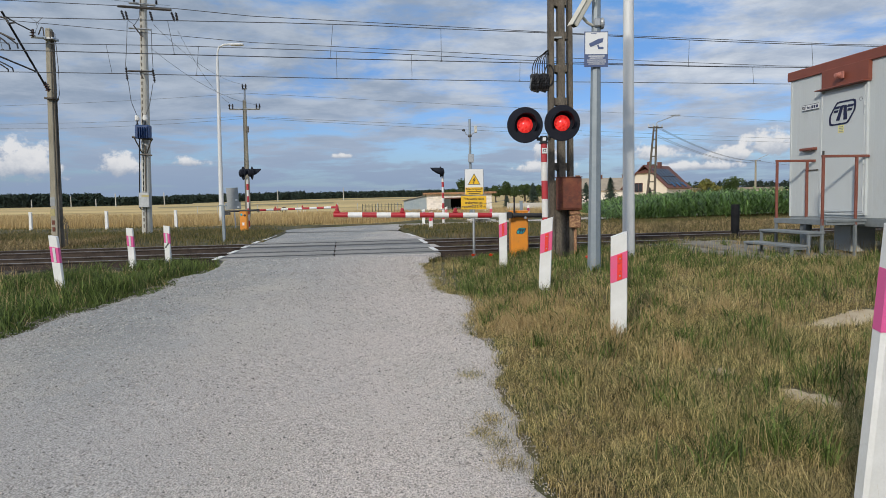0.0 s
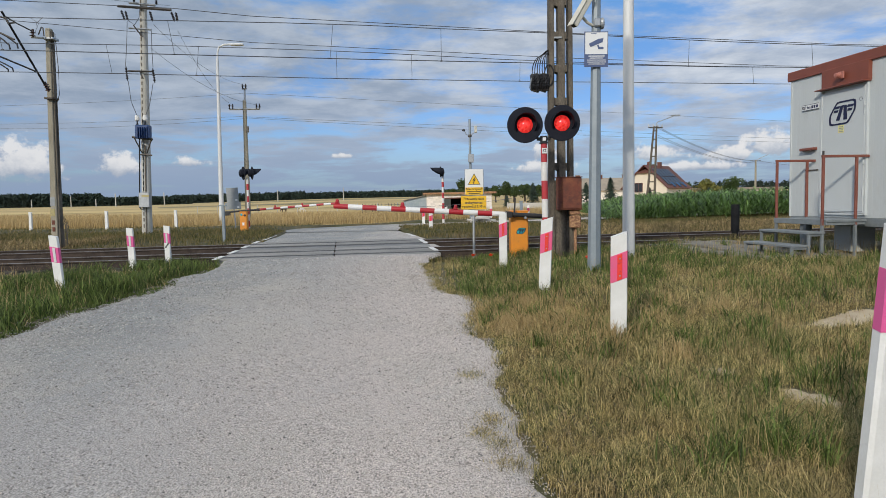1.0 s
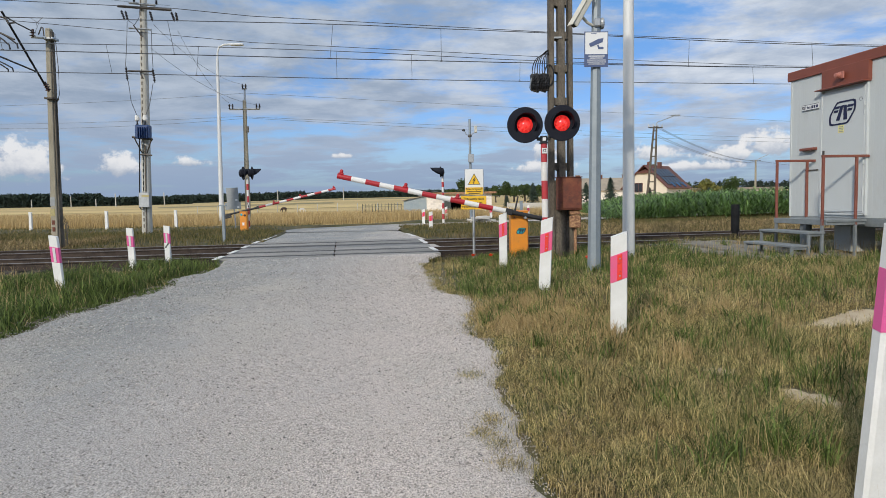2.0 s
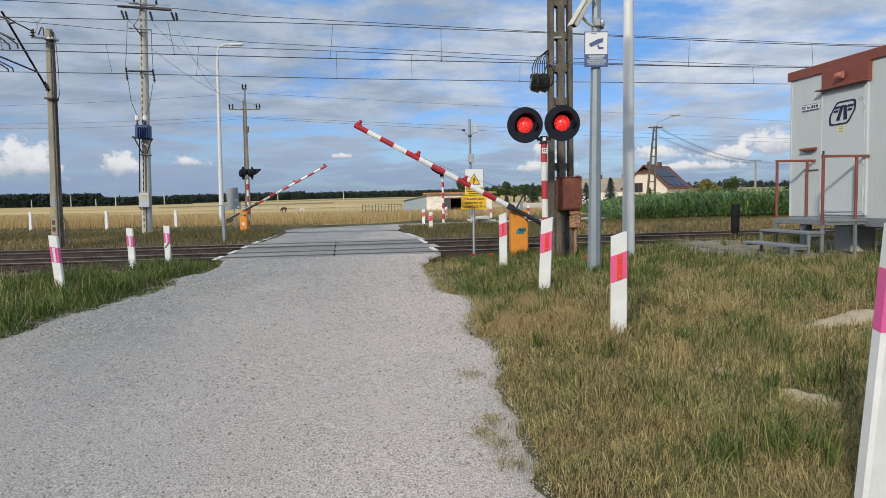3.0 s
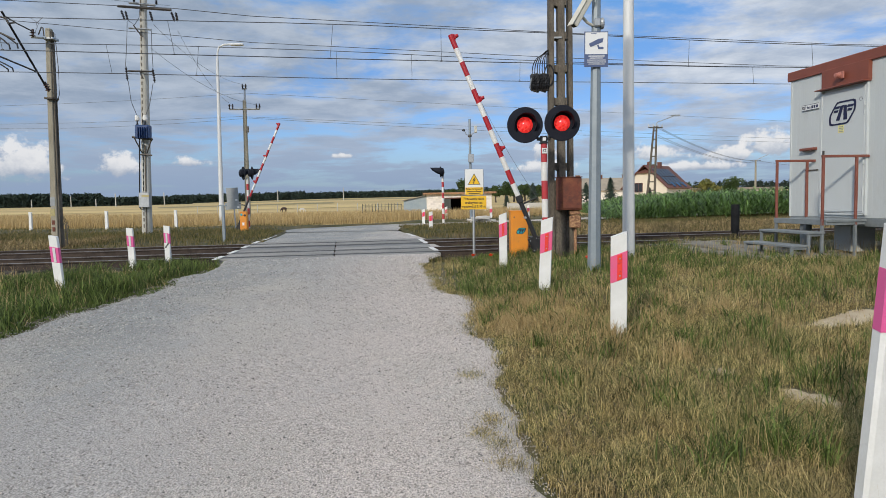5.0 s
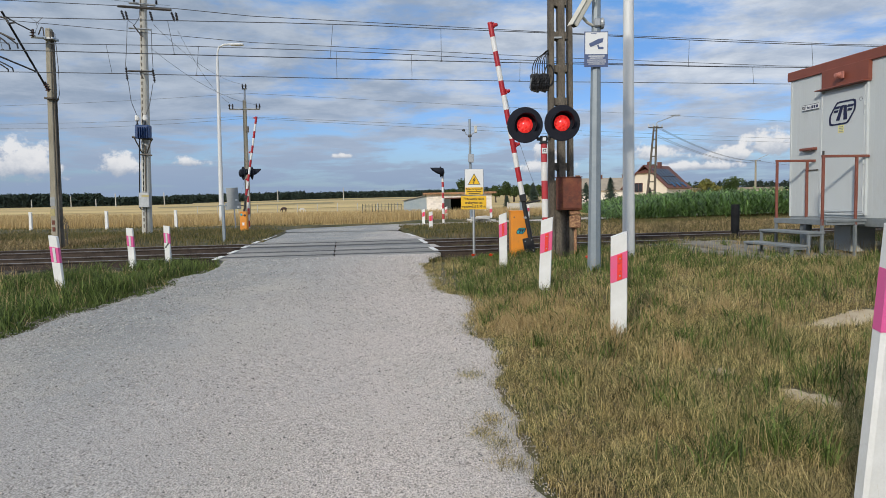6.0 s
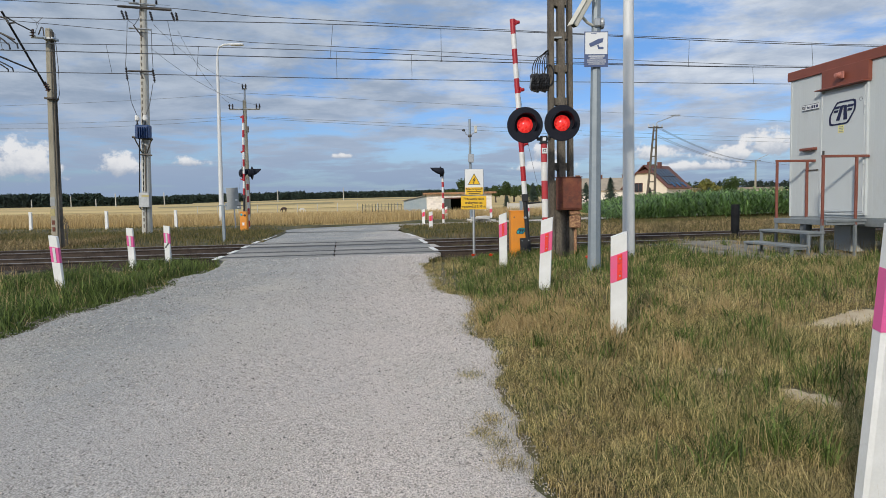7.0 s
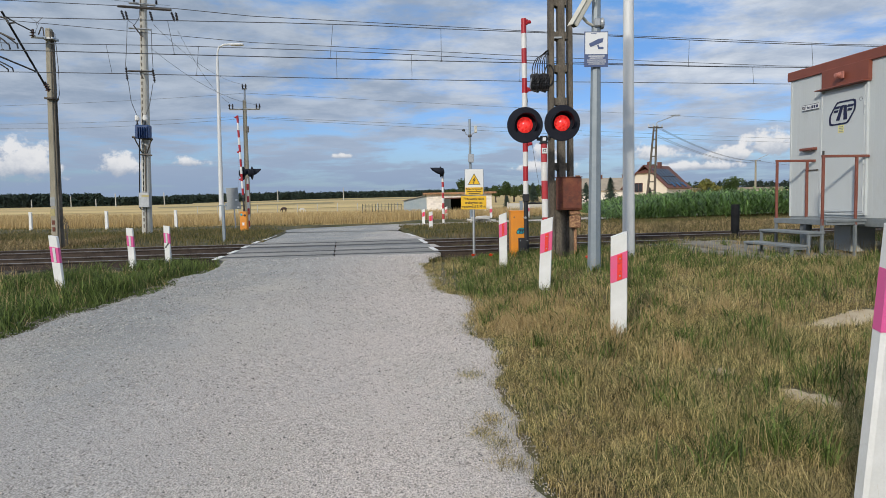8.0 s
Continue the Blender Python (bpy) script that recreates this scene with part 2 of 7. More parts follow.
M["transformer"] = material("blue_transformer_paint", (0.012, 0.05, 0.17), 0.5, second=(0.012, 0.04, 0.13), scale=5, grain=60, grain_amt=0.15)
M["insul"] = material("dark_glazed_insulator", (0.025, 0.022, 0.025), 0.25, grain=60, grain_amt=0.1)
M["insul_w"] = material("white_porcelain", (0.75, 0.74, 0.71), 0.25, grain=60, grain_amt=0.05)
M["insul_b"] = material("brown_glazed_insulator", (0.07, 0.042, 0.036), 0.3, grain=60, grain_amt=0.1)
M["steel_dark"] = material("dark_weathered_steel", (0.085, 0.085, 0.085), 0.6, metal=0.5, second=(0.12, 0.095, 0.075), scale=10, grain=60, grain_amt=0.2)
M["wire"] = material("weathered_copper_wire", (0.075, 0.08, 0.09), 0.6, metal=0.3, grain=30, grain_amt=0.1)
M["wire_grey"] = material("aluminium_conductor", (0.16, 0.17, 0.19), 0.6, metal=0.3, grain=30, grain_amt=0.1)
M["cable"] = material("black_cable_sheath", (0.012, 0.012, 0.014), 0.45, grain=60, grain_amt=0.2)
# lit and unlit lens colours for the two halves of the turning ball
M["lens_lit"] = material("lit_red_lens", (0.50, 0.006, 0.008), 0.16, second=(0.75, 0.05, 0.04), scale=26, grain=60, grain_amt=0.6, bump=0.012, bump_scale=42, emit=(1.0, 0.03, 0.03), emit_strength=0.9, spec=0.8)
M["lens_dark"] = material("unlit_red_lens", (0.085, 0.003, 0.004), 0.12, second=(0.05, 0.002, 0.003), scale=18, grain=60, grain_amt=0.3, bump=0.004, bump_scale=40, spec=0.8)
M["straw"] = material("dry_and_green_grass", (0.205, 0.158, 0.055), 0.8, second=(0.125, 0.13, 0.034), scale=2.6, grain=5, grain_amt=0.3, island_to=(0.47, 0.375, 0.18), per_island=0.7,
                      third=(0.075, 0.135, 0.022), third_scale=1.3, third_lo=0.45, third_hi=0.57, translucent=0.3)
M["deadgrass"] = material("dead_brown_grass", (0.25, 0.18, 0.088), 0.85, second=(0.17, 0.125, 0.06), scale=0.9, grain=4, grain_amt=0.3, island_to=(0.40, 0.30, 0.155), per_island=0.5, translucent=0.25)
M["grass"] = material("green_verge_grass", (0.042, 0.10, 0.010), 0.7, second=(0.075, 0.11, 0.022), scale=1.6, grain=4, grain_amt=0.3, island_to=(0.13, 0.17, 0.042), per_island=0.7, translucent=0.3)
M["bankgrass"] = material("half_dry_bank_grass", (0.085, 0.09, 0.026), 0.8, second=(0.05, 0.088, 0.016), scale=0.45, grain=2, grain_amt=0.2, island_to=(0.20, 0.15, 0.06), per_island=0.5, translucent=0.3,
                          third=(0.22, 0.15, 0.075), third_scale=0.3, third_lo=0.56, third_hi=0.68)
M["wheat"] = material("ripe_rye", (0.40, 0.285, 0.13), 0.85, second=(0.31, 0.22, 0.10), scale=0.3, grain=2, grain_amt=0.15, island_to=(0.52, 0.395, 0.20), per_island=0.18, translucent=0.25)
M["corn"] = material("maize_leaf", (0.065, 0.155, 0.024), 0.42, second=(0.10, 0.20, 0.04), scale=1.0, grain=5, grain_amt=0.2, per_island=0.65, island_to=(0.17, 0.27, 0.08), translucent=0.35)
M["leaf"] = material("tree_leaf", (0.045, 0.082, 0.02), 0.7, second=(0.07, 0.105, 0.03), scale=0.5, grain=4, grain_amt=0.2, per_island=0.4, translucent=0.25)
M["leaf_yellow"] = material("yellow_green_leaf", (0.22, 0.20, 0.05), 0.7, second=(0.16, 0.17, 0.045), scale=0.5, grain=4, grain_amt=0.2, per_island=0.35, translucent=0.25)
M["spruce"] = material("blue_spruce_needles", (0.055, 0.085, 0.06), 0.75, grain=5, grain_amt=0.2, per_island=0.4)
M["wood_far"] = material("far_wood_foliage", (0.015, 0.029, 0.021), 0.85, second=(0.022, 0.040, 0.027), scale=0.08, grain=1, grain_amt=0.2, per_island=0.4)
M["bark"] = material("bark", (0.11, 0.085, 0.065), 0.95, second=(0.07, 0.055, 0.045), scale=6, grain=40, grain_amt=0.3)
M["poppy"] = material("poppy_petal", (0.80, 0.075, 0.02), 0.6, grain=50, grain_amt=0.1, translucent=0.3)
M["sand"] = material("bare_sand", (0.50, 0.42, 0.30), 0.95, second=(0.38, 0.30, 0.20), scale=4, grain=90, grain_amt=0.2, bump=0.006, bump_scale=40)
M["strip_pale"] = material("pale_cut_barley", (0.60, 0.46, 0.20), 0.95, second=(0.54, 0.40, 0.17), scale=0.05, grain=2, grain_amt=0.1)
M["strip_dark"] = material("green_brown_crop", (0.19, 0.175, 0.075), 0.95, second=(0.25, 0.20, 0.09), scale=0.05, grain=2, grain_amt=0.15)
M["paving"] = material("old_concrete_paving", (0.21, 0.20, 0.17), 0.92, second=(0.16, 0.15, 0.125), scale=3, grain=80, grain_amt=0.2, per_object=0.12, bump=0.004)
M["render_cream"] = material("cream_render", (0.76, 0.68, 0.56), 0.9, second=(0.72, 0.64, 0.52), scale=0.8, grain=20, grain_amt=0.05)
M["brickwhite"] = material("white_block_wall", (0.80, 0.75, 0.70), 0.9, second=(0.74, 0.68, 0.62), scale=1.5, grain=9, grain_amt=0.12, per_object=0.1)
M["roofbrown"] = material("brown_roof_tiles", (0.15, 0.06, 0.045), 0.8, second=(0.12, 0.05, 0.04), scale=1.5, grain=9, grain_amt=0.15)
M["roofgrey"] = material("asbestos_cement_roof", (0.34, 0.29, 0.23), 0.9, second=(0.27, 0.235, 0.19), scale=0.8, grain=8, grain_amt=0.15)
M["solar"] = material("solar_glass", (0.03, 0.035, 0.045), 0.4, grain=9, grain_amt=0.1)
M["glassdark"] = material("dark_window_glass", (0.03, 0.032, 0.036), 0.1, grain=9, grain_amt=0.1, spec=0.8)
M["tin"] = material("blue_grey_tin", (0.30, 0.37, 0.43), 0.5, metal=0.2, second=(0.36, 0.42, 0.46), scale=1.5, grain=10, grain_amt=0.1)
M["dark_inside"] = material("near_black_inside_shade", (0.012, 0.013, 0.017), 0.9, grain=4, grain_amt=0.2)
M["wallgrey"] = material("precast_fence_concrete", (0.56, 0.54, 0.50), 0.9, second=(0.50, 0.48, 0.44), scale=1, grain=10, grain_amt=0.08, per_object=0.06)
M["fencedark"] = material("dark_fence_steel", (0.05, 0.06, 0.055), 0.6, grain=20, grain_amt=0.1)
M["horse"] = material("bay_coat", (0.05, 0.025, 0.018), 0.7, second=(0.035, 0.018, 0.014), scale=3, grain=20, grain_amt=0.1)
M["pale_coat"] = material("grey_white_coat", (0.62, 0.59, 0.54), 0.8, grain=20, grain_amt=0.1)
M["blackplastic"] = material("black_plastic_pipe", (0.007, 0.008, 0.011), 0.8, second=(0.015, 0.016, 0.019), scale=5, grain=60, grain_amt=0.1, spec=0.2)
M["beige"] = material("cream_camera_housing", (0.60, 0.58, 0.50), 0.4, second=(0.55, 0.53, 0.46), scale=8, grain=60, grain_amt=0.05)
M["faded_yellow"] = material("faded_yellow_paint", (0.46, 0.39, 0.17), 0.7, second=(0.36, 0.31, 0.16), scale=14, grain=60, grain_amt=0.2)
M["sticker"] = material("yellow_sticker", (0.80, 0.74, 0.32), 0.5, grain=60, grain_amt=0.05)


# ---- mesh helpers ----
def link(name, bm, mat, parent=None, label="", smooth=False):
    me = bpy.data.meshes.new(name)
    bm.to_mesh(me)
    bm.free()
    for k in (mat if isinstance(mat, (list, tuple)) else [mat]):
        me.materials.append(M[k])
    if smooth:
        me.polygons.foreach_set("use_smooth", [True] * len(me.polygons))
    ob = new(name, me)
    if parent:
        ob.parent = parent
    if label:
        ob["label"] = label
    return ob


def part(name, bm, mat, parent, label="", smooth=False):
    return link(name, bm, mat, parent, label, smooth)


def thing(name, m, label, category, group="", kind=""):
    ob = new(name)
    ob.empty_display_size = 0.1
    ob.matrix_world = m
    return tagged(ob, label, category, group, kind)


def box(c, s, bevel=0.0, m=None, bm=None):
    b = bm or bmesh.new()
    mt = Matrix.Translation(c) @ Matrix.Diagonal((*s, 1))
    r = bmesh.ops.create_cube(b, size=1, matrix=(m @ mt) if m else mt)
    if bevel:
        es = {e for v in r["verts"] for e in v.link_edges}
        bmesh.ops.bevel(b, geom=list(es), offset=bevel, segments=1, affect="EDGES")
    return b


def tube(p, q, r1, r2=None, seg=12, bm=None):
    b = bm or bmesh.new()
    p, q = Vector(p), Vector(q)
    m = Matrix.Translation((p + q) / 2) @ (q - p).to_track_quat("Z", "Y").to_matrix().to_4x4()
    bmesh.ops.create_cone(b, cap_ends=True, segments=seg, radius1=r1, radius2=r1 if r2 is None else r2, depth=(q - p).length, matrix=m)
    return b


def lathe(profile, seg=24, m=None, bm=None):
    """Turn (radius, height) pairs round z."""
    b = bm or bmesh.new()
    rings = []
    for r, z in profile:
        ring = [b.verts.new((r * math.cos(2 * math.pi * k / seg), r * math.sin(2 * math.pi * k / seg), z)) for k in range(seg)]
        rings.append(ring)
    for a, c in zip(rings, rings[1:]):
        for k in range(seg):
            b.faces.new((a[k], a[(k + 1) % seg], c[(k + 1) % seg], c[k]))
    if profile[0][0] > 1e-6:
        b.faces.new(list(reversed(rings[0])))
    if profile[-1][0] > 1e-6:
        b.faces.new(rings[-1])
    if m:
        bmesh.ops.transform(b, matrix=m, verts=[v for ring in rings for v in ring])
    return b


def prism(outline, z0, z1, lo=0.0, hi=0.0, m=None, bm=None):
    """An outline in x, y, raised from z0 to z1; lo and hi slant its ends along x."""
    b = bm or bmesh.new()
    a = [b.verts.new((x, y, z0 + lo * x)) for x, y in outline]
    c = [b.verts.new((x, y, z1 + hi * x)) for x, y in outline]
    n = len(outline)
    b.faces.new(list(reversed(a)))
    b.faces.new(c)
    for k in range(n):
        b.faces.new((a[k], a[(k + 1) % n], c[(k + 1) % n], c[k]))
    if m:
        bmesh.ops.transform(b, matrix=m, verts=a + c)
    return b


def path_tube(points, r, seg=6, bm=None):
    b = bm or bmesh.new()
    pts = [Vector(p) for p in points]
    rings = []
    for k, p in enumerate(pts):
        d = (pts[min(k + 1, len(pts) - 1)] - pts[max(k - 1, 0)]).normalized()
        u = d.cross(Vector((0, 0, 1)))
        if u.length < 1e-3:
            u = Vector((1, 0, 0))
        u.normalize()
        v = d.cross(u)
        rings.append([b.verts.new(p + r * (math.cos(2 * math.pi * j / seg) * u + math.sin(2 * math.pi * j / seg) * v)) for j in range(seg)])
    for a, c in zip(rings, rings[1:]):
        for j in range(seg):
            b.faces.new((a[j], a[(j + 1) % seg], c[(j + 1) % seg], c[j]))
    b.faces.new(list(reversed(rings[0])))
    b.faces.new(rings[-1])
    return b


def sag(p, q, drop, n=14):
    p, q = Vector(p), Vector(q)
    return [p.lerp(q, k / n) - Vector((0, 0, drop * 4 * (k / n) * (1 - k / n))) for k in range(n + 1)]


def raw_mesh(name, verts, faces, mat, parent=None):
    """Many small loose faces at once: verts (n, 3), faces (m, k) as arrays."""
    me = bpy.data.meshes.new(name)
    k = faces.shape[1]
    me.vertices.add(len(verts))
    me.vertices.foreach_set("co", np.ascontiguousarray(verts, dtype=np.float32).ravel())
    me.loops.add(faces.size)
    me.loops.foreach_set("vertex_index", np.ascontiguousarray(faces, dtype=np.int32).ravel())
    me.polygons.add(len(faces))
    me.polygons.foreach_set("loop_start", np.arange(0, faces.size, k, dtype=np.int32))
    me.materials.append(M[mat])
    me.update(calc_edges=True)
    ob = new(name, me)
    if parent:
        ob.parent = parent
    return ob


def text(body, size, m, mat, parent, label="", thick=0.0015):
    cu = bpy.data.curves.new("lettering", "FONT")
    cu.body, cu.size, cu.extrude, cu.align_x, cu.align_y = body, size, thick, "CENTER", "CENTER"
    cu.offset = size * 0.018
    tmp = bpy.data.objects.new("lettering", cu)
    me = bpy.data.meshes.new_from_object(tmp)
    bpy.data.objects.remove(tmp)
    me.materials.clear()
    me.materials.append(M[mat])
    ob = new("lettering", me)
    ob.parent = parent
    ob.matrix_local = m
    if label:
        ob["label"] = label
    return ob


def sstep(v, a, b):
    t = np.clip((v - a) / (b - a), 0, 1)
    return t * t * (3 - 2 * t)


SLOPE = 0.14           # the railway runs along (1, SLOPE)
ALONG = Vector((1, SLOPE, 0)).normalized()
TURN = math.degrees(math.atan(SLOPE))


def wob(x, y, s, k=0.0):
    """Cheap smooth unevenness in -1 to 1."""
    return (np.sin(x * s + 1.3 + k) * np.cos(y * s * 1.17 + 0.4 * k) + np.sin((x + y) * s * 1.9 + 2.1 * k) * 0.5 + np.cos((x - 1.4 * y) * s * 3.1 + k) * 0.3) / 1.8


def road_left(y):
    y = np.asarray(y, float)
    return -4.9 - 0.14 * np.clip(y - 15.0, 0, 100) - 0.3 * sstep(y, 14, 17) + 0.32 * sstep(y, 12.0, 12.9) * (1 - sstep(y, 13.0, 13.6)) * -1 + 0.16 * np.exp(-((y - 11.3) / 0.8) ** 2) + (0.08 * wob(y, y * 0, 1.9) + 0.05 * wob(y, y * 0, 4.7, 1) + 0.03 * wob(y, y * 0, 11, 2)) * (1 - sstep(y, 14, 16))


def road_right(y):
    y = np.asarray(y, float)
    near = np.interp(y, [-10, 3.0, 4.3, 4.8, 5.9, 6.6, 6.75, 7.3, 7.8, 8.4, 9.6, 9.9, 10.2, 11.3, 14.4, 15.3, 20],
                     [0.55, 0.52, 0.46, 0.44, 0.49, 0.52, 0.33, 0.24, 0.30, 0.40, 0.38, 0.16, -0.05, -0.18, -0.44, -0.34, -0.30])
    near = near + 0.05 * wob(y, y * 0, 4.1, 2) + 0.045 * wob(y, y * 0, 10.3, 1) + 0.02 * wob(y, y * 0, 27.0, 3)
    far = 0.10 - 0.175 * (y - 18.0) + 0.35
    return np.where(y < 15.0, near, np.minimum(near + 0.25 * sstep(y, 15, 17), far))


def in_road(x, y):
    cross = (y > 33.0 + 0.36 * (x + 3) * (x > -3)) & (y < 40.9 + 0.45 * np.maximum(x + 2.5, -4) * 1.0) & (x > -8.5) & (x < 40)
    return ((x > road_left(y)) & (x < road_right(y)) & (y < 36)) | cross


def gz(x, y):
    """Height of the open ground."""
    x, y = np.asarray(x, float), np.asarray(y, float)
    yp = y - SLOPE * x
    right = sstep(x, 0.3, 1.9) * (0.04 + 0.21 * sstep(y, 4.5, 9.0)) + 0.10 * sstep(x, 4.0, 5.8) * sstep(y, 7.5, 10.0)
    right = right * (1 - 0.3 * sstep(y, 9.5, 12.5) * (1 - sstep(x, 2.3, 3.3))) * (1 - sstep(yp, 14.2, 16.4)) * (y < 40)
    left = 0.05 * sstep(-x, 5.0, 7.0) * wob(x, y, 0.8)
    z = right + left * (1 - sstep(yp, 14.0, 16.0))
    bed = sstep(yp, 14.8, 16.6) * (1 - sstep(yp, 24.4, 26.2))
    z = z - 0.12 * bed
    bank = sstep(yp, 25.0, 28.5) * (1 - sstep(yp, 44, 60))
    z = z + bank * (0.10 + 0.05 * wob(x, y, 0.5)) * np.where(x > road_right(y), 1.6, 1.0) * ~in_road(x, y)
    z = z + 0.03 * wob(x, y, 1.7, 1) * (1 - bed) * (y < 60)
    d = np.hypot(x, y)
    rise = np.clip(d - 90, 0, None) * (0.0052 + 0.0042 * sstep(x / np.maximum(d, 1), -0.45, -0.10))
    return z + np.minimum(rise, 14) * (y > 0)


def road_z(x, y):
    yp = y - SLOPE * x
    up = sstep(yp, 12.5, 16.3) * (1 - 0.8 * sstep(yp, 25.5, 30.0))
    crown = 0.012 * wob(x, y, 1.1) * (1 - sstep(yp, 13, 16) * (1 - sstep(yp, 26, 28)))
    return 0.012 + 0.085 * up + crown


# ---- ground, road and railway ----
def field_edge(x):
    """Where the rye begins, seen from the crossing."""
    x = np.asarray(x, float)
    return np.interp(x, [-120, -50, -25, -12.5, -6, 0, 8, 20, 60], [80, 56, 42.5, 41.6, 40.2, 43.4, 50, 58, 76])


def build_ground():
    xs = np.concatenate([np.linspace(-3500, -400, 16), np.linspace(-340, -64, 20), np.arange(-60, -14, 2.0), np.arange(-14, 14, 0.25), np.arange(14, 60, 2.0),
                         np.linspace(64, 340, 20), np.linspace(400, 3500, 16)])
    ys = np.concatenate([np.linspace(-400, -14, 10), np.arange(-12, 0, 1.0), np.arange(0, 50, 0.25), np.arange(50, 110, 2.0), np.linspace(112, 400, 40), np.linspace(440, 4200, 24)])
    X, Y = np.meshgrid(xs, ys)
    Z = gz(X, Y)
    Z = np.where(in_road(X, Y) & (Y < 60), np.minimum(Z, road_z(X, Y)) - 0.05, Z)
    n, k = len(ys), len(xs)
    i = np.arange(n * k).reshape(n, k)
    f = np.stack([i[:-1, :-1], i[:-1, 1:], i[1:, 1:], i[1:, :-1]], -1).reshape(-1, 4)
    ob = raw_mesh("ground", np.stack([X, Y, Z], -1).reshape(-1, 3), f, "ground")
    ob.data.materials.append(M["field"])
    cx, cy = X.ravel()[f].mean(1), Y.ravel()[f].mean(1)
    ob.data.polygons.foreach_set("material_index", (cy > field_edge(cx)).astype(np.int32))
    ob.data.polygons.foreach_set("use_smooth", np.ones(len(f), dtype=bool))
    tagged(ob, "dry grassy verge ground running into pale stubble fields", "ground", kind="structure")


def strip(name, left, right, ys, cols, zf, mat, lift=0.0):
    t = np.linspace(0, 1, cols)
    L, R = left(ys), right(ys)
    X = L[:, None] * (1 - t) + R[:, None] * t
    Y = np.repeat(ys[:, None], cols, 1)
    Z = zf(X, Y) + lift
    Z[:, 0] -= 0.05
    Z[:, -1] -= 0.05
    i = np.arange(X.size).reshape(X.shape)
    f = np.stack([i[:-1, :-1], i[:-1, 1:], i[1:, 1:], i[1:, :-1]], -1).reshape(-1, 4)
    ob = raw_mesh(name, np.stack([X, Y, Z], -1).reshape(-1, 3), f, mat)
    ob.data.polygons.foreach_set("use_smooth", np.ones(len(f), dtype=bool))
    return ob


def road_bed(x, y):
    """The road, let down a little under the crossing panels."""
    yp = y - SLOPE * x
    return road_z(x, y) - 0.07 * sstep(yp, 16.80, 16.95) * (1 - sstep(yp, 23.85, 24.0))


def build_road():
    ob = strip("road", road_left, road_right, np.arange(-10, 34.6, 0.12), 48, road_bed, "road")
    tagged(ob, "pale grey worn asphalt road strewn with limestone grit", "road", kind="structure")
    # the side road beyond the railway bends away to the east
    t = np.linspace(0, 1, 40)
    near = np.stack([np.interp(t, [0, 0.12, 0.3, 0.6, 1], [-1.9, -1.7, -0.6, 6, 40]), np.interp(t, [0, 0.12, 0.3, 0.6, 1], [32.0, 34.2, 37.5, 41.5, 56])], -1)
    far = np.stack([np.interp(t, [0, 0.12, 0.3, 0.6, 1], [-8.2, -8.1, -5.0, 4, 38]), np.interp(t, [0, 0.12, 0.3, 0.6, 1], [32.0, 36.2, 39.4, 45.2, 61])], -1)
    s = np.linspace(0, 1, 12)[None, :, None]
    P = near[:, None, :] * (1 - s) + far[:, None, :] * s
    i = np.arange(P.shape[0] * 12).reshape(P.shape[0], 12)
    f = np.stack([i[:-1, 1:], i[:-1, :-1], i[1:, :-1], i[1:, 1:]], -1).reshape(-1, 4)
    V = np.concatenate([P, (0.05 + 0.02 * wob(P[..., 0], P[..., 1], 0.7))[..., None]], -1).reshape(-1, 3)
    ob = raw_mesh("side_road", V, f, "road")
    tagged(ob, "grey gravel side road bending round the field", "road", kind="structure")
    # worn white edge dashes beside the crossing
    for p, q in [((-5.45, 15.9), (-5.62, 17.0)), ((-5.72, 17.9), (-5.86, 19.0)), ((-6.02, 20.1), (-6.18, 21.2)), ((-6.34, 22.4), (-6.5, 23.6)), ((-6.66, 24.8), (-7.1, 28.4)),
                 ((-0.17, 17.5), (-0.36, 18.9)), ((-0.52, 20.7), (-0.80, 23.1)), ((-1.05, 25.0), (-1.45, 27.4))]:
        mid, d = (Vector((*p, 0)) + Vector((*q, 0))) / 2, Vector((*q, 0)) - Vector((*p, 0))
        m = Matrix.Translation((mid.x, mid.y, float(road_z(mid.x, mid.y)) + 0.014)) @ pose(0, 0, 0, 0, 0, math.degrees(math.atan2(d.y, d.x)))
        ob = link("road_marking", box((0, 0, 0), (d.length, 0.14, 0.008), 0.002), "line")
        ob.matrix_world = m
        tagged(ob, "worn white dash along the crossing edge", "road marking", "edge dashes at the crossing", "structure")


def rail_bm(x0, x1):
    prof = [(-0.075, 0), (0.075, 0), (0.075, 0.012), (0.012, 0.035), (0.010, 0.13), (0.036, 0.145), (0.036, 0.172), (0.028, 0.178), (-0.028, 0.178), (-0.036, 0.172), (-0.036, 0.145),
            (-0.010, 0.13), (-0.012, 0.035), (-0.075, 0.012)]
    b = bmesh.new()
    a = [b.verts.new((x0, y, z)) for y, z in prof]
    c = [b.verts.new((x1, y, z)) for y, z in prof]
    for k in range(len(prof)):
        f = b.faces.new((a[k], a[(k + 1) % len(prof)], c[(k + 1) % len(prof)], c[k]))
        f.material_index = 1 if prof[k][1] > 0.17 and prof[(k + 1) % len(prof)][1] > 0.17 else 0
    b.faces.new(a)
    b.faces.new(list(reversed(c)))
    bmesh.ops.recalc_face_normals(b, faces=b.faces)
    return b


TRACKS = (18.40, 22.35)


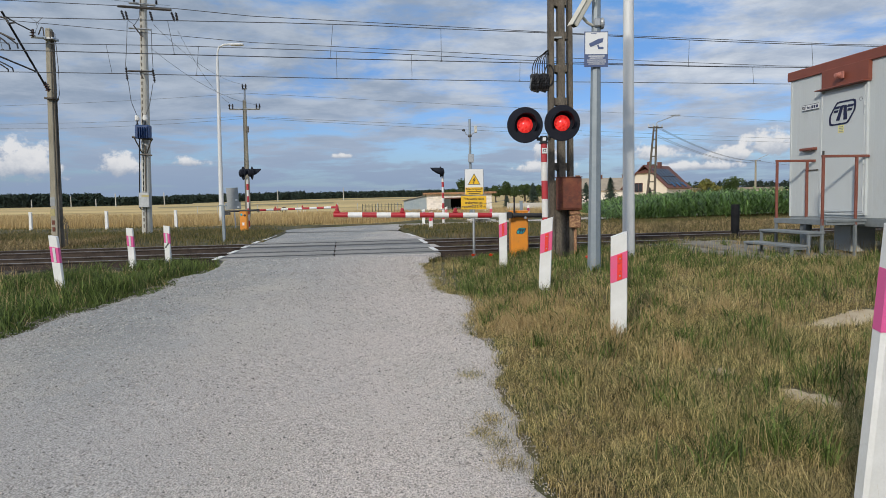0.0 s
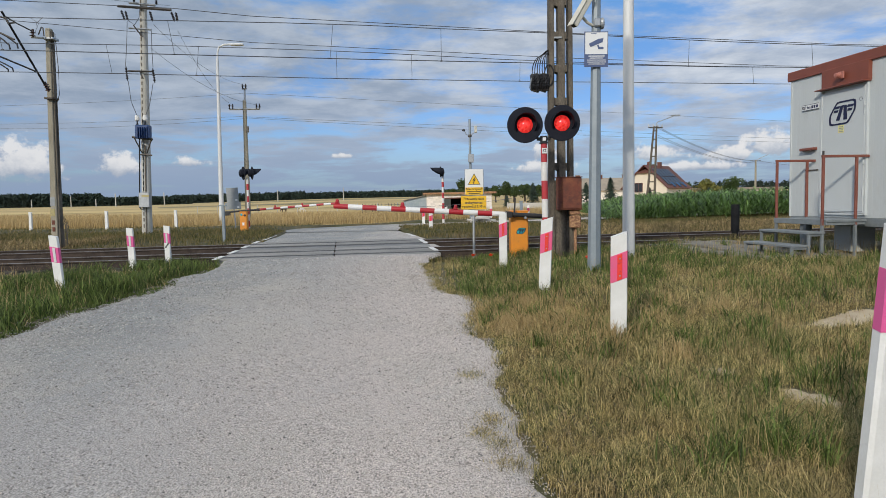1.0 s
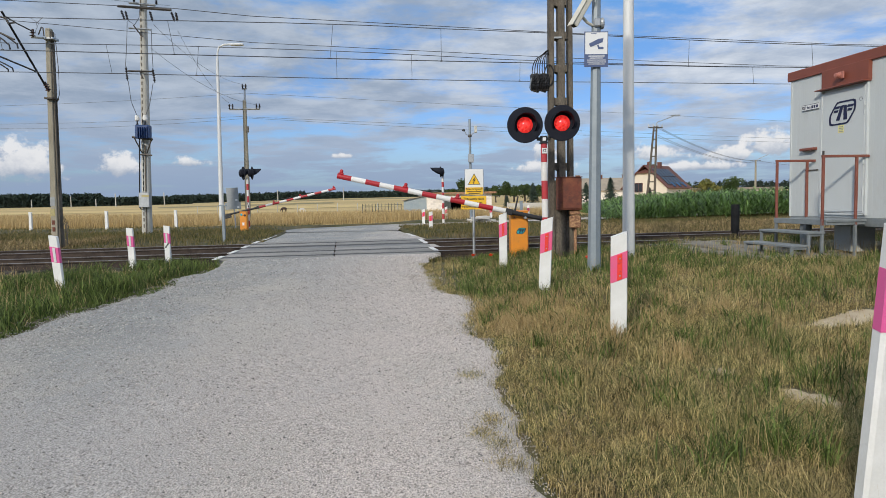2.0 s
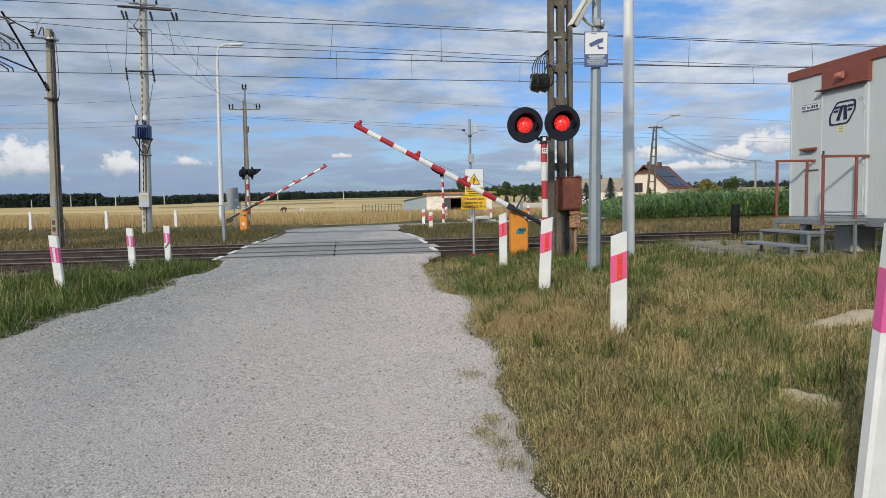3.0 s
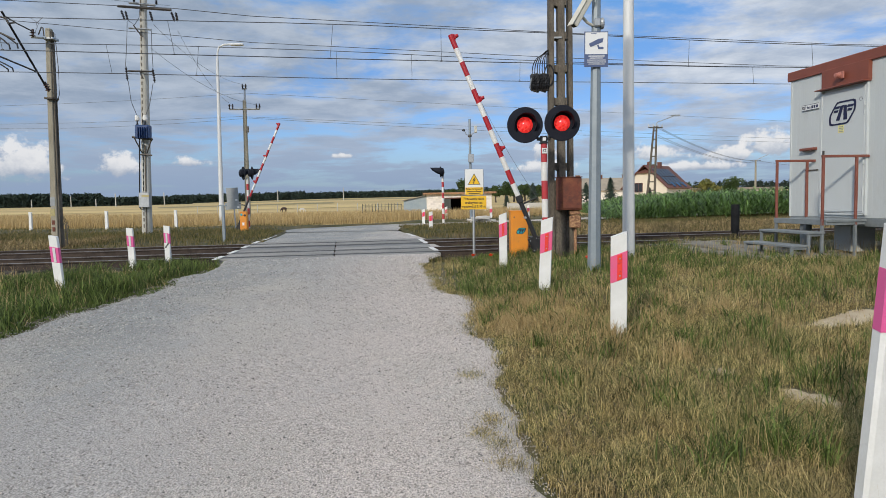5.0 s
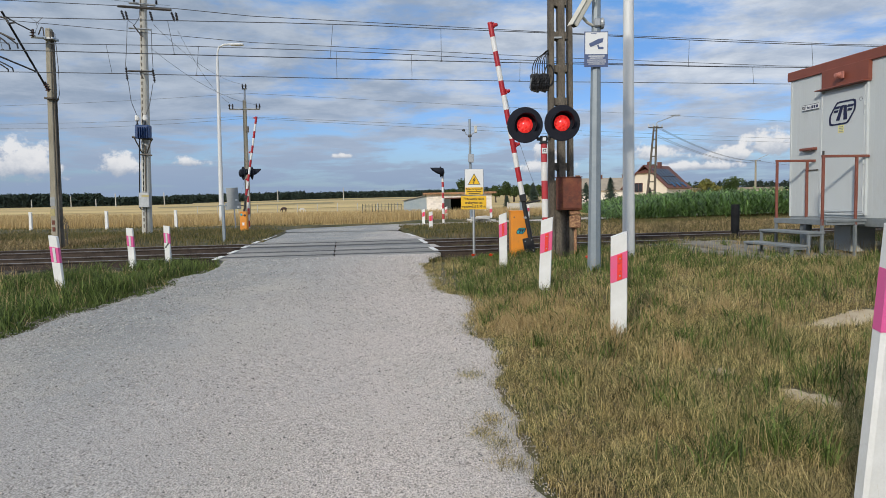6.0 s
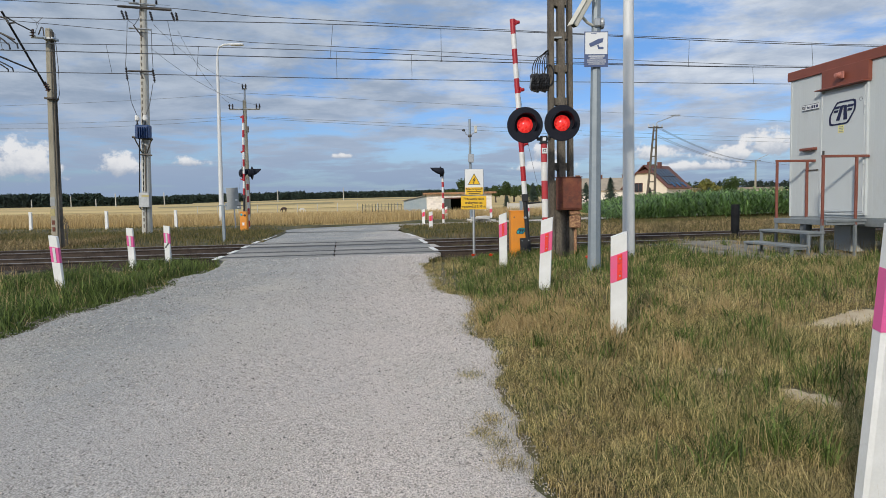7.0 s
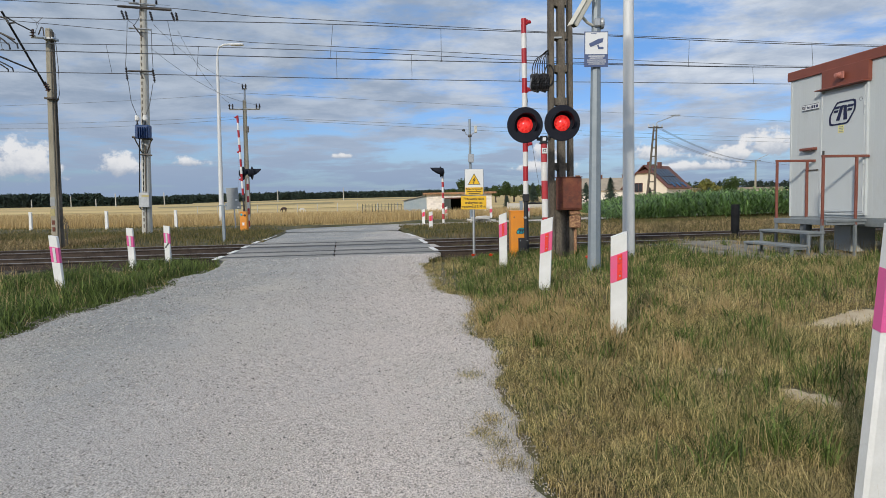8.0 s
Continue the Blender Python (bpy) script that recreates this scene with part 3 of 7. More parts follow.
def crop_strip(az0, az1, d0, d1, mat, label):
    """A far band of another crop, lying just over the field."""
    A, D = np.meshgrid(np.linspace(az0, az1, 40), np.linspace(d0, d1, 6))
    D = D + 6 * np.sin(A * 9)
    X, Y = D * np.sin(A), D * np.cos(A)
    i = np.arange(A.size).reshape(A.shape)
    f = np.stack([i[:-1, :-1], i[:-1, 1:], i[1:, 1:], i[1:, :-1]], -1).reshape(-1, 4)
    tagged(raw_mesh("crop_strip", np.stack([X, Y, gz(X, Y) + 0.05], -1).reshape(-1, 3), f, mat), label, "field", "far strips of crop", "structure")


def build_crops():
    crop_strip(-0.60, 0.02, 150, 185, "strip_pale", "pale cut strip across the far field")
    crop_strip(-0.40, -0.16, 240, 290, "strip_dark", "dark green-brown strip across the far field")
    crop_strip(-0.30, 0.05, 330, 380, "strip_pale", "pale cut strip across the far field")
    crop_strip(-0.32, 0.05, 480, 580, "strip_dark", "dark green-brown strip across the far field")


def build_tracks():
    sl = box((0, 0, 0), (0.26, 2.5, 0.16), 0.03)
    me = bpy.data.meshes.new("sleeper")
    sl.to_mesh(me)
    sl.free()
    me.materials.append(M["sleeper"])
    for y0 in TRACKS:
        t = thing("railway_track", Matrix.Translation((0, y0, -0.08)) @ pose(0, 0, 0, 0, 0, TURN), "rusty railway track with polished rail heads on ballast", "railway track", "tracks of the railway", "structure")
        for s in (-0.755, 0.755):
            r = part("rail", rail_bm(-160, 160), ["rail", "railtop"], t)
            r.location = (0, s, 0)
        for k in range(-46, 34):
            x = k * 0.62
            if -6.8 < x < 1.0:
                continue
            o = new("sleeper", me)
            o.parent = t
            o.location = (x, 0, -0.085)
    # ballast shoulders and loose stones
    rng = np.random.default_rng(4)
    b = bmesh.new()
    prism([(-160, -1.9), (160, -1.9), (160, 5.9), (-160, 5.9)], -0.36, -0.155, bm=b)
    bed = link("ballast_bed", b, "sleeper")
    bed.matrix_world = Matrix.Translation((0, TRACKS[0], 0)) @ pose(0, 0, 0, 0, 0, TURN)
    tagged(bed, "brown stone ballast bed under both tracks", "ballast", kind="structure")
    n = 9000
    u = rng.uniform(-19, 16, n)
    v = np.where(rng.random(n) < 0.6, rng.uniform(-2.6, -0.8, n), rng.uniform(-0.7, 6.2, n))
    ok = ~((u > -7.2) & (u < 1.2))
    u, v = u[ok], v[ok]
    stones("ballast_stones", u * ALONG.x - v * ALONG.y, TRACKS[0] + u * ALONG.y + v * ALONG.x, np.full(len(u), -0.145), rng.uniform(0.02, 0.045, len(u)), "ballast", rng,
           "loose brown ballast stones along the rails", "ballast")
    # crossing deck: panels butted between the rails
    def deck(lo, hi, mat, label):
        mid = (lo + hi) / 2
        ends = (-5.76, -2.95 - 0.01 * mid, -0.22 + 0.03 * mid)
        for a, c in zip(ends, ends[1:]):
            ob = link("crossing_panel", box((0, 0, 0), (c - a - 0.03, hi - lo - 0.012, 0.14), 0.008), mat)
            ob.matrix_world = Matrix.Translation((0, TRACKS[0], 0.028)) @ pose(0, 0, 0, 0, 0, TURN) @ Matrix.Translation(((a + c) / 2, mid, 0))
            tagged(ob, label, "crossing panel", "panels of the crossing deck", "structure")
    # near-black strips draw the dark lines that run along the rails
    plain, strip_label = "grey concrete crossing panel beside the rail", "dark strip panel along the rail"
    for lo, hi, mat in ((-1.55, -1.17, "panel"), (-1.16, -0.82, "rubber_dark"), (-0.60, 0.28, "panel"), (0.29, 0.62, "rubber_dark"), (0.82, 1.75, "panel"), (1.76, 2.42, "rubber"), (2.43, 3.06, "rubber_dark"),
                        (3.33, 4.16, "panel"), (4.17, 4.50, "rubber_dark"), (4.72, 5.5, "panel")):
        deck(lo, hi, mat, plain if mat == "panel" else strip_label)


def stones(name, x, y, z, r, mat, rng, label, category):
    n = len(x)
    base = np.array([(1, 0, 0), (0, 1, 0), (-1, 0, 0), (0, -1, 0), (0, 0, 0.8), (0, 0, -0.6)], float)
    tri = np.array([(0, 1, 4), (1, 2, 4), (2, 3, 4), (3, 0, 4), (1, 0, 5), (2, 1, 5), (3, 2, 5), (0, 3, 5)])
    P = base[None] * rng.uniform(0.6, 1.25, (n, 6, 1)) * r[:, None, None]
    a = rng.uniform(0, 6.28, n)
    c, s = np.cos(a)[:, None], np.sin(a)[:, None]
    Q = np.stack([P[..., 0] * c - P[..., 1] * s, P[..., 0] * s + P[..., 1] * c, P[..., 2]], -1) + np.stack([x, y, z], -1)[:, None]
    F = (tri[None] + 6 * np.arange(n)[:, None, None]).reshape(-1, 3)
    return tagged(raw_mesh(name, Q.reshape(-1, 3), F, mat), label, category, kind="stuff")


def tufted(x, y, g, pull):
    """Draw scattered blades together into tufts about g apart; gives places, headings and a height for each tuft."""
    i, j = np.floor(x / g), np.floor(y / g)
    r = [np.modf(np.abs(np.sin(i * a + j * b) * 43758.5453))[0] for a, b in ((127.1, 311.7), (269.5, 183.3), (419.2, 371.9))]
    cx, cy = (i + 0.15 + 0.7 * r[0]) * g, (j + 0.15 + 0.7 * r[1]) * g
    return cx + (x - cx) * (1 - pull), cy + (y - cy) * (1 - pull), np.arctan2(y - cy, x - cx), 0.55 + 0.85 * r[2]


def blades(name, x, y, z, h, w, mat, rng, label, category, lean=0.35, heading=None):
    """Grass: bent blades of three triangles, each standing at x, y, z and leaning towards heading."""
    n = len(x)
    a = rng.uniform(0, 2 * math.pi, n)
    b = rng.uniform(0, 2 * math.pi, n) if heading is None else heading + rng.normal(0, 0.9, n)
    ln = h * rng.uniform(0.05, lean * 2, n)
    sx, sy = np.cos(a) * w / 2, np.sin(a) * w / 2
    bx, by = np.cos(b) * ln, np.sin(b) * ln
    P = np.empty((n, 5, 3))
    P[:, 0] = np.stack([x - sx, y - sy, z - 0.02], -1)
    P[:, 1] = np.stack([x + sx, y + sy, z - 0.02], -1)
    P[:, 2] = np.stack([x - sx * 0.75 + bx * 0.35, y - sy * 0.75 + by * 0.35, z + h * 0.6], -1)
    P[:, 3] = np.stack([x + sx * 0.75 + bx * 0.35, y + sy * 0.75 + by * 0.35, z + h * 0.6], -1)
    P[:, 4] = np.stack([x + bx, y + by, z + h * 0.97], -1)
    tri = np.array([(0, 1, 3), (0, 3, 2), (2, 3, 4)])
    F = (tri[None] + 5 * np.arange(n)[:, None, None]).reshape(-1, 3)
    return tagged(raw_mesh(name, P.reshape(-1, 3), F, mat), label, category, kind="stuff")


build_ground()
build_road()
build_crops()
build_tracks()


# ---- posts, signals and barriers ----
def delineator(x, y, z, h, w=0.155, slant=0.34, turn=0.0, lean=0.0, refl="reflector", band="pink", extra=0.0, label=None, tilt=0.0, band_top=None, band_len=None):
    t = thing("delineator_post", Matrix.Translation((x, y, z)) @ pose(0, 0, 0, tilt, lean, turn), label or "white plastic delineator post with a slanted pink band in the grass",
              "delineator post", "delineator posts beside the road")
    hw = w / 2
    shape = [(-hw, -0.012), (-hw * 0.86, -0.03), (hw * 0.86, -0.03), (hw, -0.012), (hw * 0.8, 0.05), (-hw * 0.8, 0.05)]
    top = h - abs(slant) * hw
    part("post", prism(shape, -0.12, top, 0, slant), "white", t)
    z1 = top - 0.17 * h / 0.93
    z0 = z1 - 0.24 * h / 0.93
    if band_top:
        z1, z0 = band_top, band_top - band_len
    k = 1.03
    shell = [(px * k, py * k - 0.002) for px, py in shape]
    bd = part("band", prism(shell, z0, z1, slant, slant), band, t, "slanted magenta reflective band")
    pieces = 3 if refl == "reflector" else 1
    for k in range(pieces):
        a, c = z0 + 0.006 + (z1 - z0 - 0.012) * k / pieces, z0 + 0.002 + (z1 - z0 - 0.012) * (k + 1) / pieces
        part("reflector", prism([(-hw * 0.28, -0.042), (hw * 0.28, -0.042), (hw * 0.28, -0.030), (-hw * 0.28, -0.030)], a, c, slant, slant), refl, bd,
             "red reflector strip" if refl == "reflector" else "pale reflector strip")
        if pieces == 3 and k != 1:
            part("screw", tube((0, -0.041, (a + c) / 2), (0, -0.046, (a + c) / 2), 0.007, 0.007, 8), "galv", bd)
    return t


def gzf(x, y):
    return float(gz(x, y))


LEFT_LABEL = "white delineator post with magenta side bands in tall grass"
delineator(-6.53, 11.35, -0.06, 1.02, slant=-0.25, refl="reflector_white", band="pink_dark", lean=-4.5, label="leaning white delineator post with a dark magenta band")
delineator(-7.07, 15.19, 0.0, 0.94, slant=-0.2, refl="reflector_white", band="pink_dark", lean=-2.0, label=LEFT_LABEL)
scribbled = delineator(-6.71, 16.3, 0.0, 0.94, w=0.15, slant=-0.2, refl="reflector_white", band="pink_dark", lean=-0.5, label=LEFT_LABEL)
part("scribble", path_tube([(-0.045 + 0.09 * k / 20, -0.033, 0.40 + 0.11 * k / 20 + 0.035 * math.sin(1.9 * k)) for k in range(21)], 0.004, 4), "textdark", scribbled, "black pen scribble")
delineator(1.615, 6.15, 0.13, 0.96, slant=0.36, lean=0.3)
delineator(1.31, 8.66, 0.21, 0.96, slant=0.36, lean=2.6)
delineator(1.155, 12.8, 0.19, 0.97, slant=0.36)
delineator(1.731, 2.62, 0.08, 1.25, w=0.17, slant=0.36, lean=5.3, turn=8, band="pink_dark", band_top=1.045, band_len=0.25, label="tall leaning white delineator post close beside the road")
FARLAB = "white delineator post beyond the railway crossing"
for x, y, z, h in [(-0.52, 29.9, 0.02, 0.93), (-1.08, 38.4, 0.02, 0.95), (0.26, 44.8, 0.05, 0.98), (3.3, 45.4, 0.05, 0.95), (5.9, 46.0, 0.05, 0.95)]:
    delineator(x, y, z, h, w=0.17, slant=0.25, label=FARLAB)


def plain_post(x, y, h):
    t = thing("white_post", pose(x, y, gzf(x, y) - 0.05, 0, random.uniform(-2, 2), 0), "plain white concrete marker post at the field edge", "post", "white posts along the field")
    part("shaft", prism([(-0.08, -0.06), (0.08, -0.06), (0.08, 0.06), (-0.08, 0.06)], 0, h, 0, -0.2), "white", t)


for x, y in [(-25.2, 41.0), (-19.8, 39.5), (-16.5, 41.5)]:
    plain_post(x, y, 1.15)


def striped_bands(length, n, first, r, name, parent, colours=("red", "boomwhite"), axis="x", start=0.0, seg=16):
    """Painted lengths of a tube, butted end to end."""
    for k in range(n):
        a, b = start + length * k / n, start + length * (k + 1) / n
        p, q = ((a, 0, 0), (b, 0, 0)) if axis == "x" else ((0, 0, a), (0, 0, b))
        part(name, tube(p, q, r, r, seg), colours[(k + first) % 2], parent, smooth=False)


def barrier(m, label):
    return thing("boom_barrier", m, label, "boom barrier", "boom barriers at the crossing")


def boom(parent, sign, pivot, inner, outer, r, lamps, n, weight=0.64):
    arm = new("boom")
    arm.parent = parent
    arm.empty_display_size = 0.1
    arm.location = pivot
    arm["label"] = "red and white striped boom with small lamps"
    s = sign
    b = tube((-s * (weight + 0.16), 0, 0), (s * inner, 0, 0), 0.048, 0.048, 14)
    ca = part("counterweight_arm", b, "black", arm, "black steel counterweight arm")
    part("counterweight", box((-s * weight, 0.0, -0.06), (0.33, 0.09, 0.22), 0.012), "black", ca, "black steel counterweight block")
    for dx in (weight - 0.11, weight + 0.11):
        for dz in (-0.13, 0.01):
            part("bolt", tube((-s * dx, -0.045, dz), (-s * dx, -0.055, dz), 0.012, 0.012, 8), "galv", ca)
    part("boom_clamp", box((s * (inner - 0.05), 0, 0), (0.16, 0.14, 0.13), 0.015), "black", arm)
    w = (outer - inner) / n
    for k in range(n):
        a = s * (inner + w * k)
        c = s * (inner + w * (k + 1))
        part("stripe", tube((a, 0, 0), (c, 0, 0), r, r, 16), ("boomwhite", "red")[(k + n) % 2], arm)
    for x in lamps:
        l = box((s * x, 0, r + 0.012), (0.11, 0.07, 0.03), 0.008)
        lathe([(0.038, 0), (0.038, 0.04), (0.028, 0.065), (0.0, 0.075)], 14, Matrix.Translation((s * x, 0, r + 0.025)), bm=l)
        part("boom_lamp", l, "red", arm, "small dark red lamp on the boom")
    part("support_wire", path_tube(sag((s * (outer - 1.56), 0.03, r), (s * 0.25, 0.03, 0.36), 0.04, 8), 0.004, 5), "wire_grey", arm)
    part("wire_mast", tube((s * 0.25, 0.03, 0.0), (s * 0.25, 0.03, 0.36), 0.02, 0.016, 8), "black", arm)
    return arm


def cabinet_box(t, w, d, h):
    body = part("cabinet", box((0, 0, h / 2), (w, d, h), 0.012), "orange", t, "orange painted drive cabinet")
    part("cabinet_lid", box((0, 0, h + 0.008), (w + 0.02, d + 0.02, 0.03), 0.006), "orange", body)
    part("plinth", box((0, 0, 0.01), (w * 0.9, d * 0.9, 0.05)), "steel_dark", t)
    dr = part("cabinet_door", box((0, -d / 2 - 0.004, h * 0.52), (w * 0.86, 0.012, h * 0.86), 0.004), "orange", body)
    part("door_lock", tube((-w * 0.3, -d / 2 - 0.008, h * 0.88), (-w * 0.3, -d / 2 - 0.02, h * 0.88), 0.016, 0.016, 10), "steel_dark", body)
    return body, dr


def emblem(m, w, h, mat, parent, fill=None):
    """An oblong with cut corners and slanting strokes, all plain shapes."""
    e = new("emblem")
    e.parent, e.matrix_local = parent, m
    e.empty_display_size = 0.05
    hw, hh = w / 2, h / 2
    raw = [(-hw, -hh), (0.42 * hw, -hh), (hw, 0.15 * hh), (hw, hh), (-0.42 * hw, hh), (-hw, -0.15 * hh)]
    out = []
    for i, q in enumerate(raw):
        a, c, q = Vector(raw[i - 1]), Vector(raw[(i + 1) % 6]), Vector(q)
        u, v = q + (a - q).normalized() * 0.14 * h, q + (c - q).normalized() * 0.14 * h
        out += [tuple(u), tuple((u + 2 * q + v) / 4), tuple(v)]
    if fill:
        part("emblem_plate", prism(out, 0, 0.003), fill, e)
    b = bmesh.new()
    k = 0.86
    n = len(out)
    for i in range(n):
        p, q = out[i], out[(i + 1) % n]
        v = [b.verts.new((x, y, 0.004)) for x, y in (p, q, (q[0] * k, q[1] * k), (p[0] * k, p[1] * k))]
        b.faces.new(v)
    r = bmesh.ops.extrude_face_region(b, geom=b.faces[:])
    bmesh.ops.translate(b, vec=(0, 0, 0.002), verts=[v for v in r["geom"] if isinstance(v, bmesh.types.BMVert)])
    part("emblem_border", b, mat, e)
    for x0, x1, y0, y1, wd in [(-0.46, -0.12, -0.62, 0.62, 0.17), (0.10, 0.10, -0.62, 0.62, 0.17)]:
        part("emblem_stroke", prism([(x0 * hw, y0 * hh), ((x0 + wd * 1.6) * hw, y0 * hh), ((x1 + wd * 1.3) * hw, y1 * hh), (x1 * hw, y1 * hh)], 0.004, 0.007), mat, e)
    for x0, x1, y in [(-0.62, -0.22, 0.50), (-0.66, -0.34, 0.18), (0.36, 0.80, 0.50), (0.36, 0.70, 0.18)]:
        part("emblem_stroke", prism([(x0 * hw, (y - 0.1) * hh), (x1 * hw, (y - 0.1) * hh), ((x1 + 0.06) * hw, (y + 0.1) * hh), ((x0 + 0.06) * hw, (y + 0.1) * hh)], 0.004, 0.007), mat, e)
    return e


FRONT = pose(0, 0, 0, 90, 0, 0)     # a sheet in x, y stood up to face -y

near_barrier = barrier(pose(1.645, 14.5, 0.17), "orange boom barrier with a red and white striped arm")
body, door = cabinet_box(near_barrier, 0.37, 0.40, 0.97)
emblem(pose(0.03, -0.208 - 0.006, 0.56) @ FRONT, 0.20, 0.13, "black", body, "teal")
part("bolt", tube((0.105, -0.21, 0.845), (0.105, -0.40, 0.845), 0.026, 0.026, 12), "galv", near_barrier, "steel pivot bolt")
NEAR_PIVOT = (0.128, -0.33, 0.892)
near_boom = boom(near_barrier, -1, NEAR_PIVOT, 0.42, 4.07, 0.055, [4.0, 2.62, 1.50], 12)
far_barrier = barrier(pose(-9.76, 33.0, -0.05), "orange boom barrier beyond the railway with a striped arm")
fbody, fdoor = cabinet_box(far_barrier, 0.34, 0.31, 1.11)
part("label_plate", box((0.0, -0.166, 0.52), (0.10, 0.006, 0.14)), "signwhite", fbody, "small white notice")
part("badge", lathe([(0.06, 0), (0.06, 0.01), (0.0, 0.012)], 14, pose(-0.08, -0.165, 0.98) @ FRONT), "teal", fbody, "round teal badge")
part("badge", lathe([(0.055, 0), (0.055, 0.01), (0.0, 0.012)], 14, pose(0.08, -0.165, 0.94) @ FRONT), "black", fbody, "round black lock cover")
FAR_PIVOT = (-0.07, 0.30, 1.16)
far_boom = boom(far_barrier, 1, FAR_PIVOT, 0.75, 4.68, 0.055, [4.6, 2.9, 1.55], 11, 0.86)


def lamp_head(parent, m, R, lens_r, moving, hood=1.0):
    """A round black board with a hooded red lens: a ball, half glowing and half dark, turned to imitate flashing."""
    hd = new("signal_lamp")
    hd.parent, hd.matrix_local = parent, m
    hd.empty_display_size = 0.05
    hd["label"] = "round black board with a hooded red lamp"
    f = FRONT
    part("backboard", lathe([(0.0, 0.0), (R - 0.01, 0.0), (R, 0.006), (R, 0.016), (R - 0.012, 0.022), (lens_r + 0.05, 0.022), (lens_r + 0.05, 0.012), (lens_r + 0.02, 0.012), (lens_r + 0.02, -0.14), (0, -0.14)][::-1], 48,
                            f), "navy_black", hd, smooth=False)
    v = bmesh.new()
    seg, r1, r2 = 26, lens_r + 0.046, lens_r + 0.038
    rings = []
    for k in range(seg + 1):
        a = math.radians(-32 + 244 * k / seg)
        ln = 0.05 + 0.21 * hood * max(0.0, math.sin((a + math.radians(32)) / math.radians(244) * math.pi)) ** 0.8
        c, s = math.cos(a), math.sin(a)
        rings.append([v.verts.new((r * c, -d, r * s)) for r, d in ((r1, 0.02), (r1, ln), (r2, ln), (r2, 0.02))])
    for p, q in zip(rings, rings[1:]):
        for j in range(4):
            v.faces.new((p[j], p[(j + 1) % 4], q[(j + 1) % 4], q[j]))
    v.faces.new(rings[0])
    v.faces.new(list(reversed(rings[-1])))
    bmesh.ops.recalc_face_normals(v, faces=v.faces)
    part("hood", v, "navy_black", hd)
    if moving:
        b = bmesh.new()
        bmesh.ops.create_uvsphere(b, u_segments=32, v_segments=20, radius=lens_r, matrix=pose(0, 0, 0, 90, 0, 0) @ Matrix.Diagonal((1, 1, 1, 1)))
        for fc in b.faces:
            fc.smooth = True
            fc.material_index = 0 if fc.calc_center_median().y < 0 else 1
        lens = part("lens", b, ["lens_lit", "lens_dark"], hd, "ball in the lens's place, one half glowing red, one half dark", smooth=True)
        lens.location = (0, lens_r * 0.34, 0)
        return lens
    return part("housing", lathe([(lens_r, -0.02), (lens_r * 0.9, -0.16), (lens_r * 0.5, -0.2), (0, -0.2)][::-1], 20, f), "navy_black", hd)


def signal_post(name, m, h, r, n, label, first):
    t = thing(name, m, label, "crossing signal", "light signals at the crossing")
    p = new("post")
    p.parent, p.empty_display_size = t, 0.05
    p["label"] = "worn red and white banded post"
    striped_bands(h, n, first, r, "band", p, ("redworn", "whiteworn"), "z", 0.0, 18)
    return t


near_signal = signal_post("crossing_signal", pose(1.915, 12.4, 0.05, 0, -0.6, 0), 2.36, 0.057, 7, "crossing signal with two red lamps on a banded post", 0)
b = tube((0, 0, 2.36), (0, 0, 2.50), 0.066, 0.066, 16)
box((0, 0, 2.45), (0.26, 0.05, 0.06), 0.01, bm=b)
box((0, 0, 2.38), (0.15, 0.15, 0.025), 0.006, bm=b)
part("bracket", b, "black", near_signal, "black lamp bracket on the post head")
pl = part("number_plate", box((0, -0.062, 2.23), (0.092, 0.006, 0.10), 0.002), "signwhite", near_signal, "white plate with a signal mark")
text("S2", 0.075, pose(0, -0.0665, 2.23) @ FRONT, "textdark", pl)
part("top_plate", box((0, -0.072, 2.44), (0.06, 0.006, 0.06), 0.002), "signwhite", near_signal, "small pale plate")
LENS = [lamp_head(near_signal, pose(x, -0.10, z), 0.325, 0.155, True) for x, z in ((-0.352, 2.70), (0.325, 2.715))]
for x in (-0.352, 0.325):
    part("lamp_arm", tube((x * 0.2, 0.0, 2.44), (x * 0.8, 0.02, 2.58), 0.025, 0.025, 10), "black", near_signal)

far_signal = signal_post("crossing_signal", pose(-9.70, 33.6, 0.0), 2.75, 0.055, 9, "crossing signal seen from behind with black hooded lamps", 1)
for x, tn in ((-0.2, 125), (0.24, 118)):
    lamp_head(far_signal, pose(x, 0.0, 2.98, 0, 0, tn), 0.33, 0.17, False, 2.0)
east_signal = signal_post("crossing_signal", pose(0.06, 38.6, 0.05), 2.75, 0.07, 9, "side-on crossing signal on a banded post", 1)
for y, tn in ((-0.16, -80), (0.16, -80)):
    lamp_head(east_signal, pose(-0.1, y, 3.02, 0, 0, tn), 0.30, 0.19, False, 2.6)
part("bracket", tube((0, 0, 2.7), (0, 0, 3.1), 0.07, 0.07, 12), "black", east_signal)


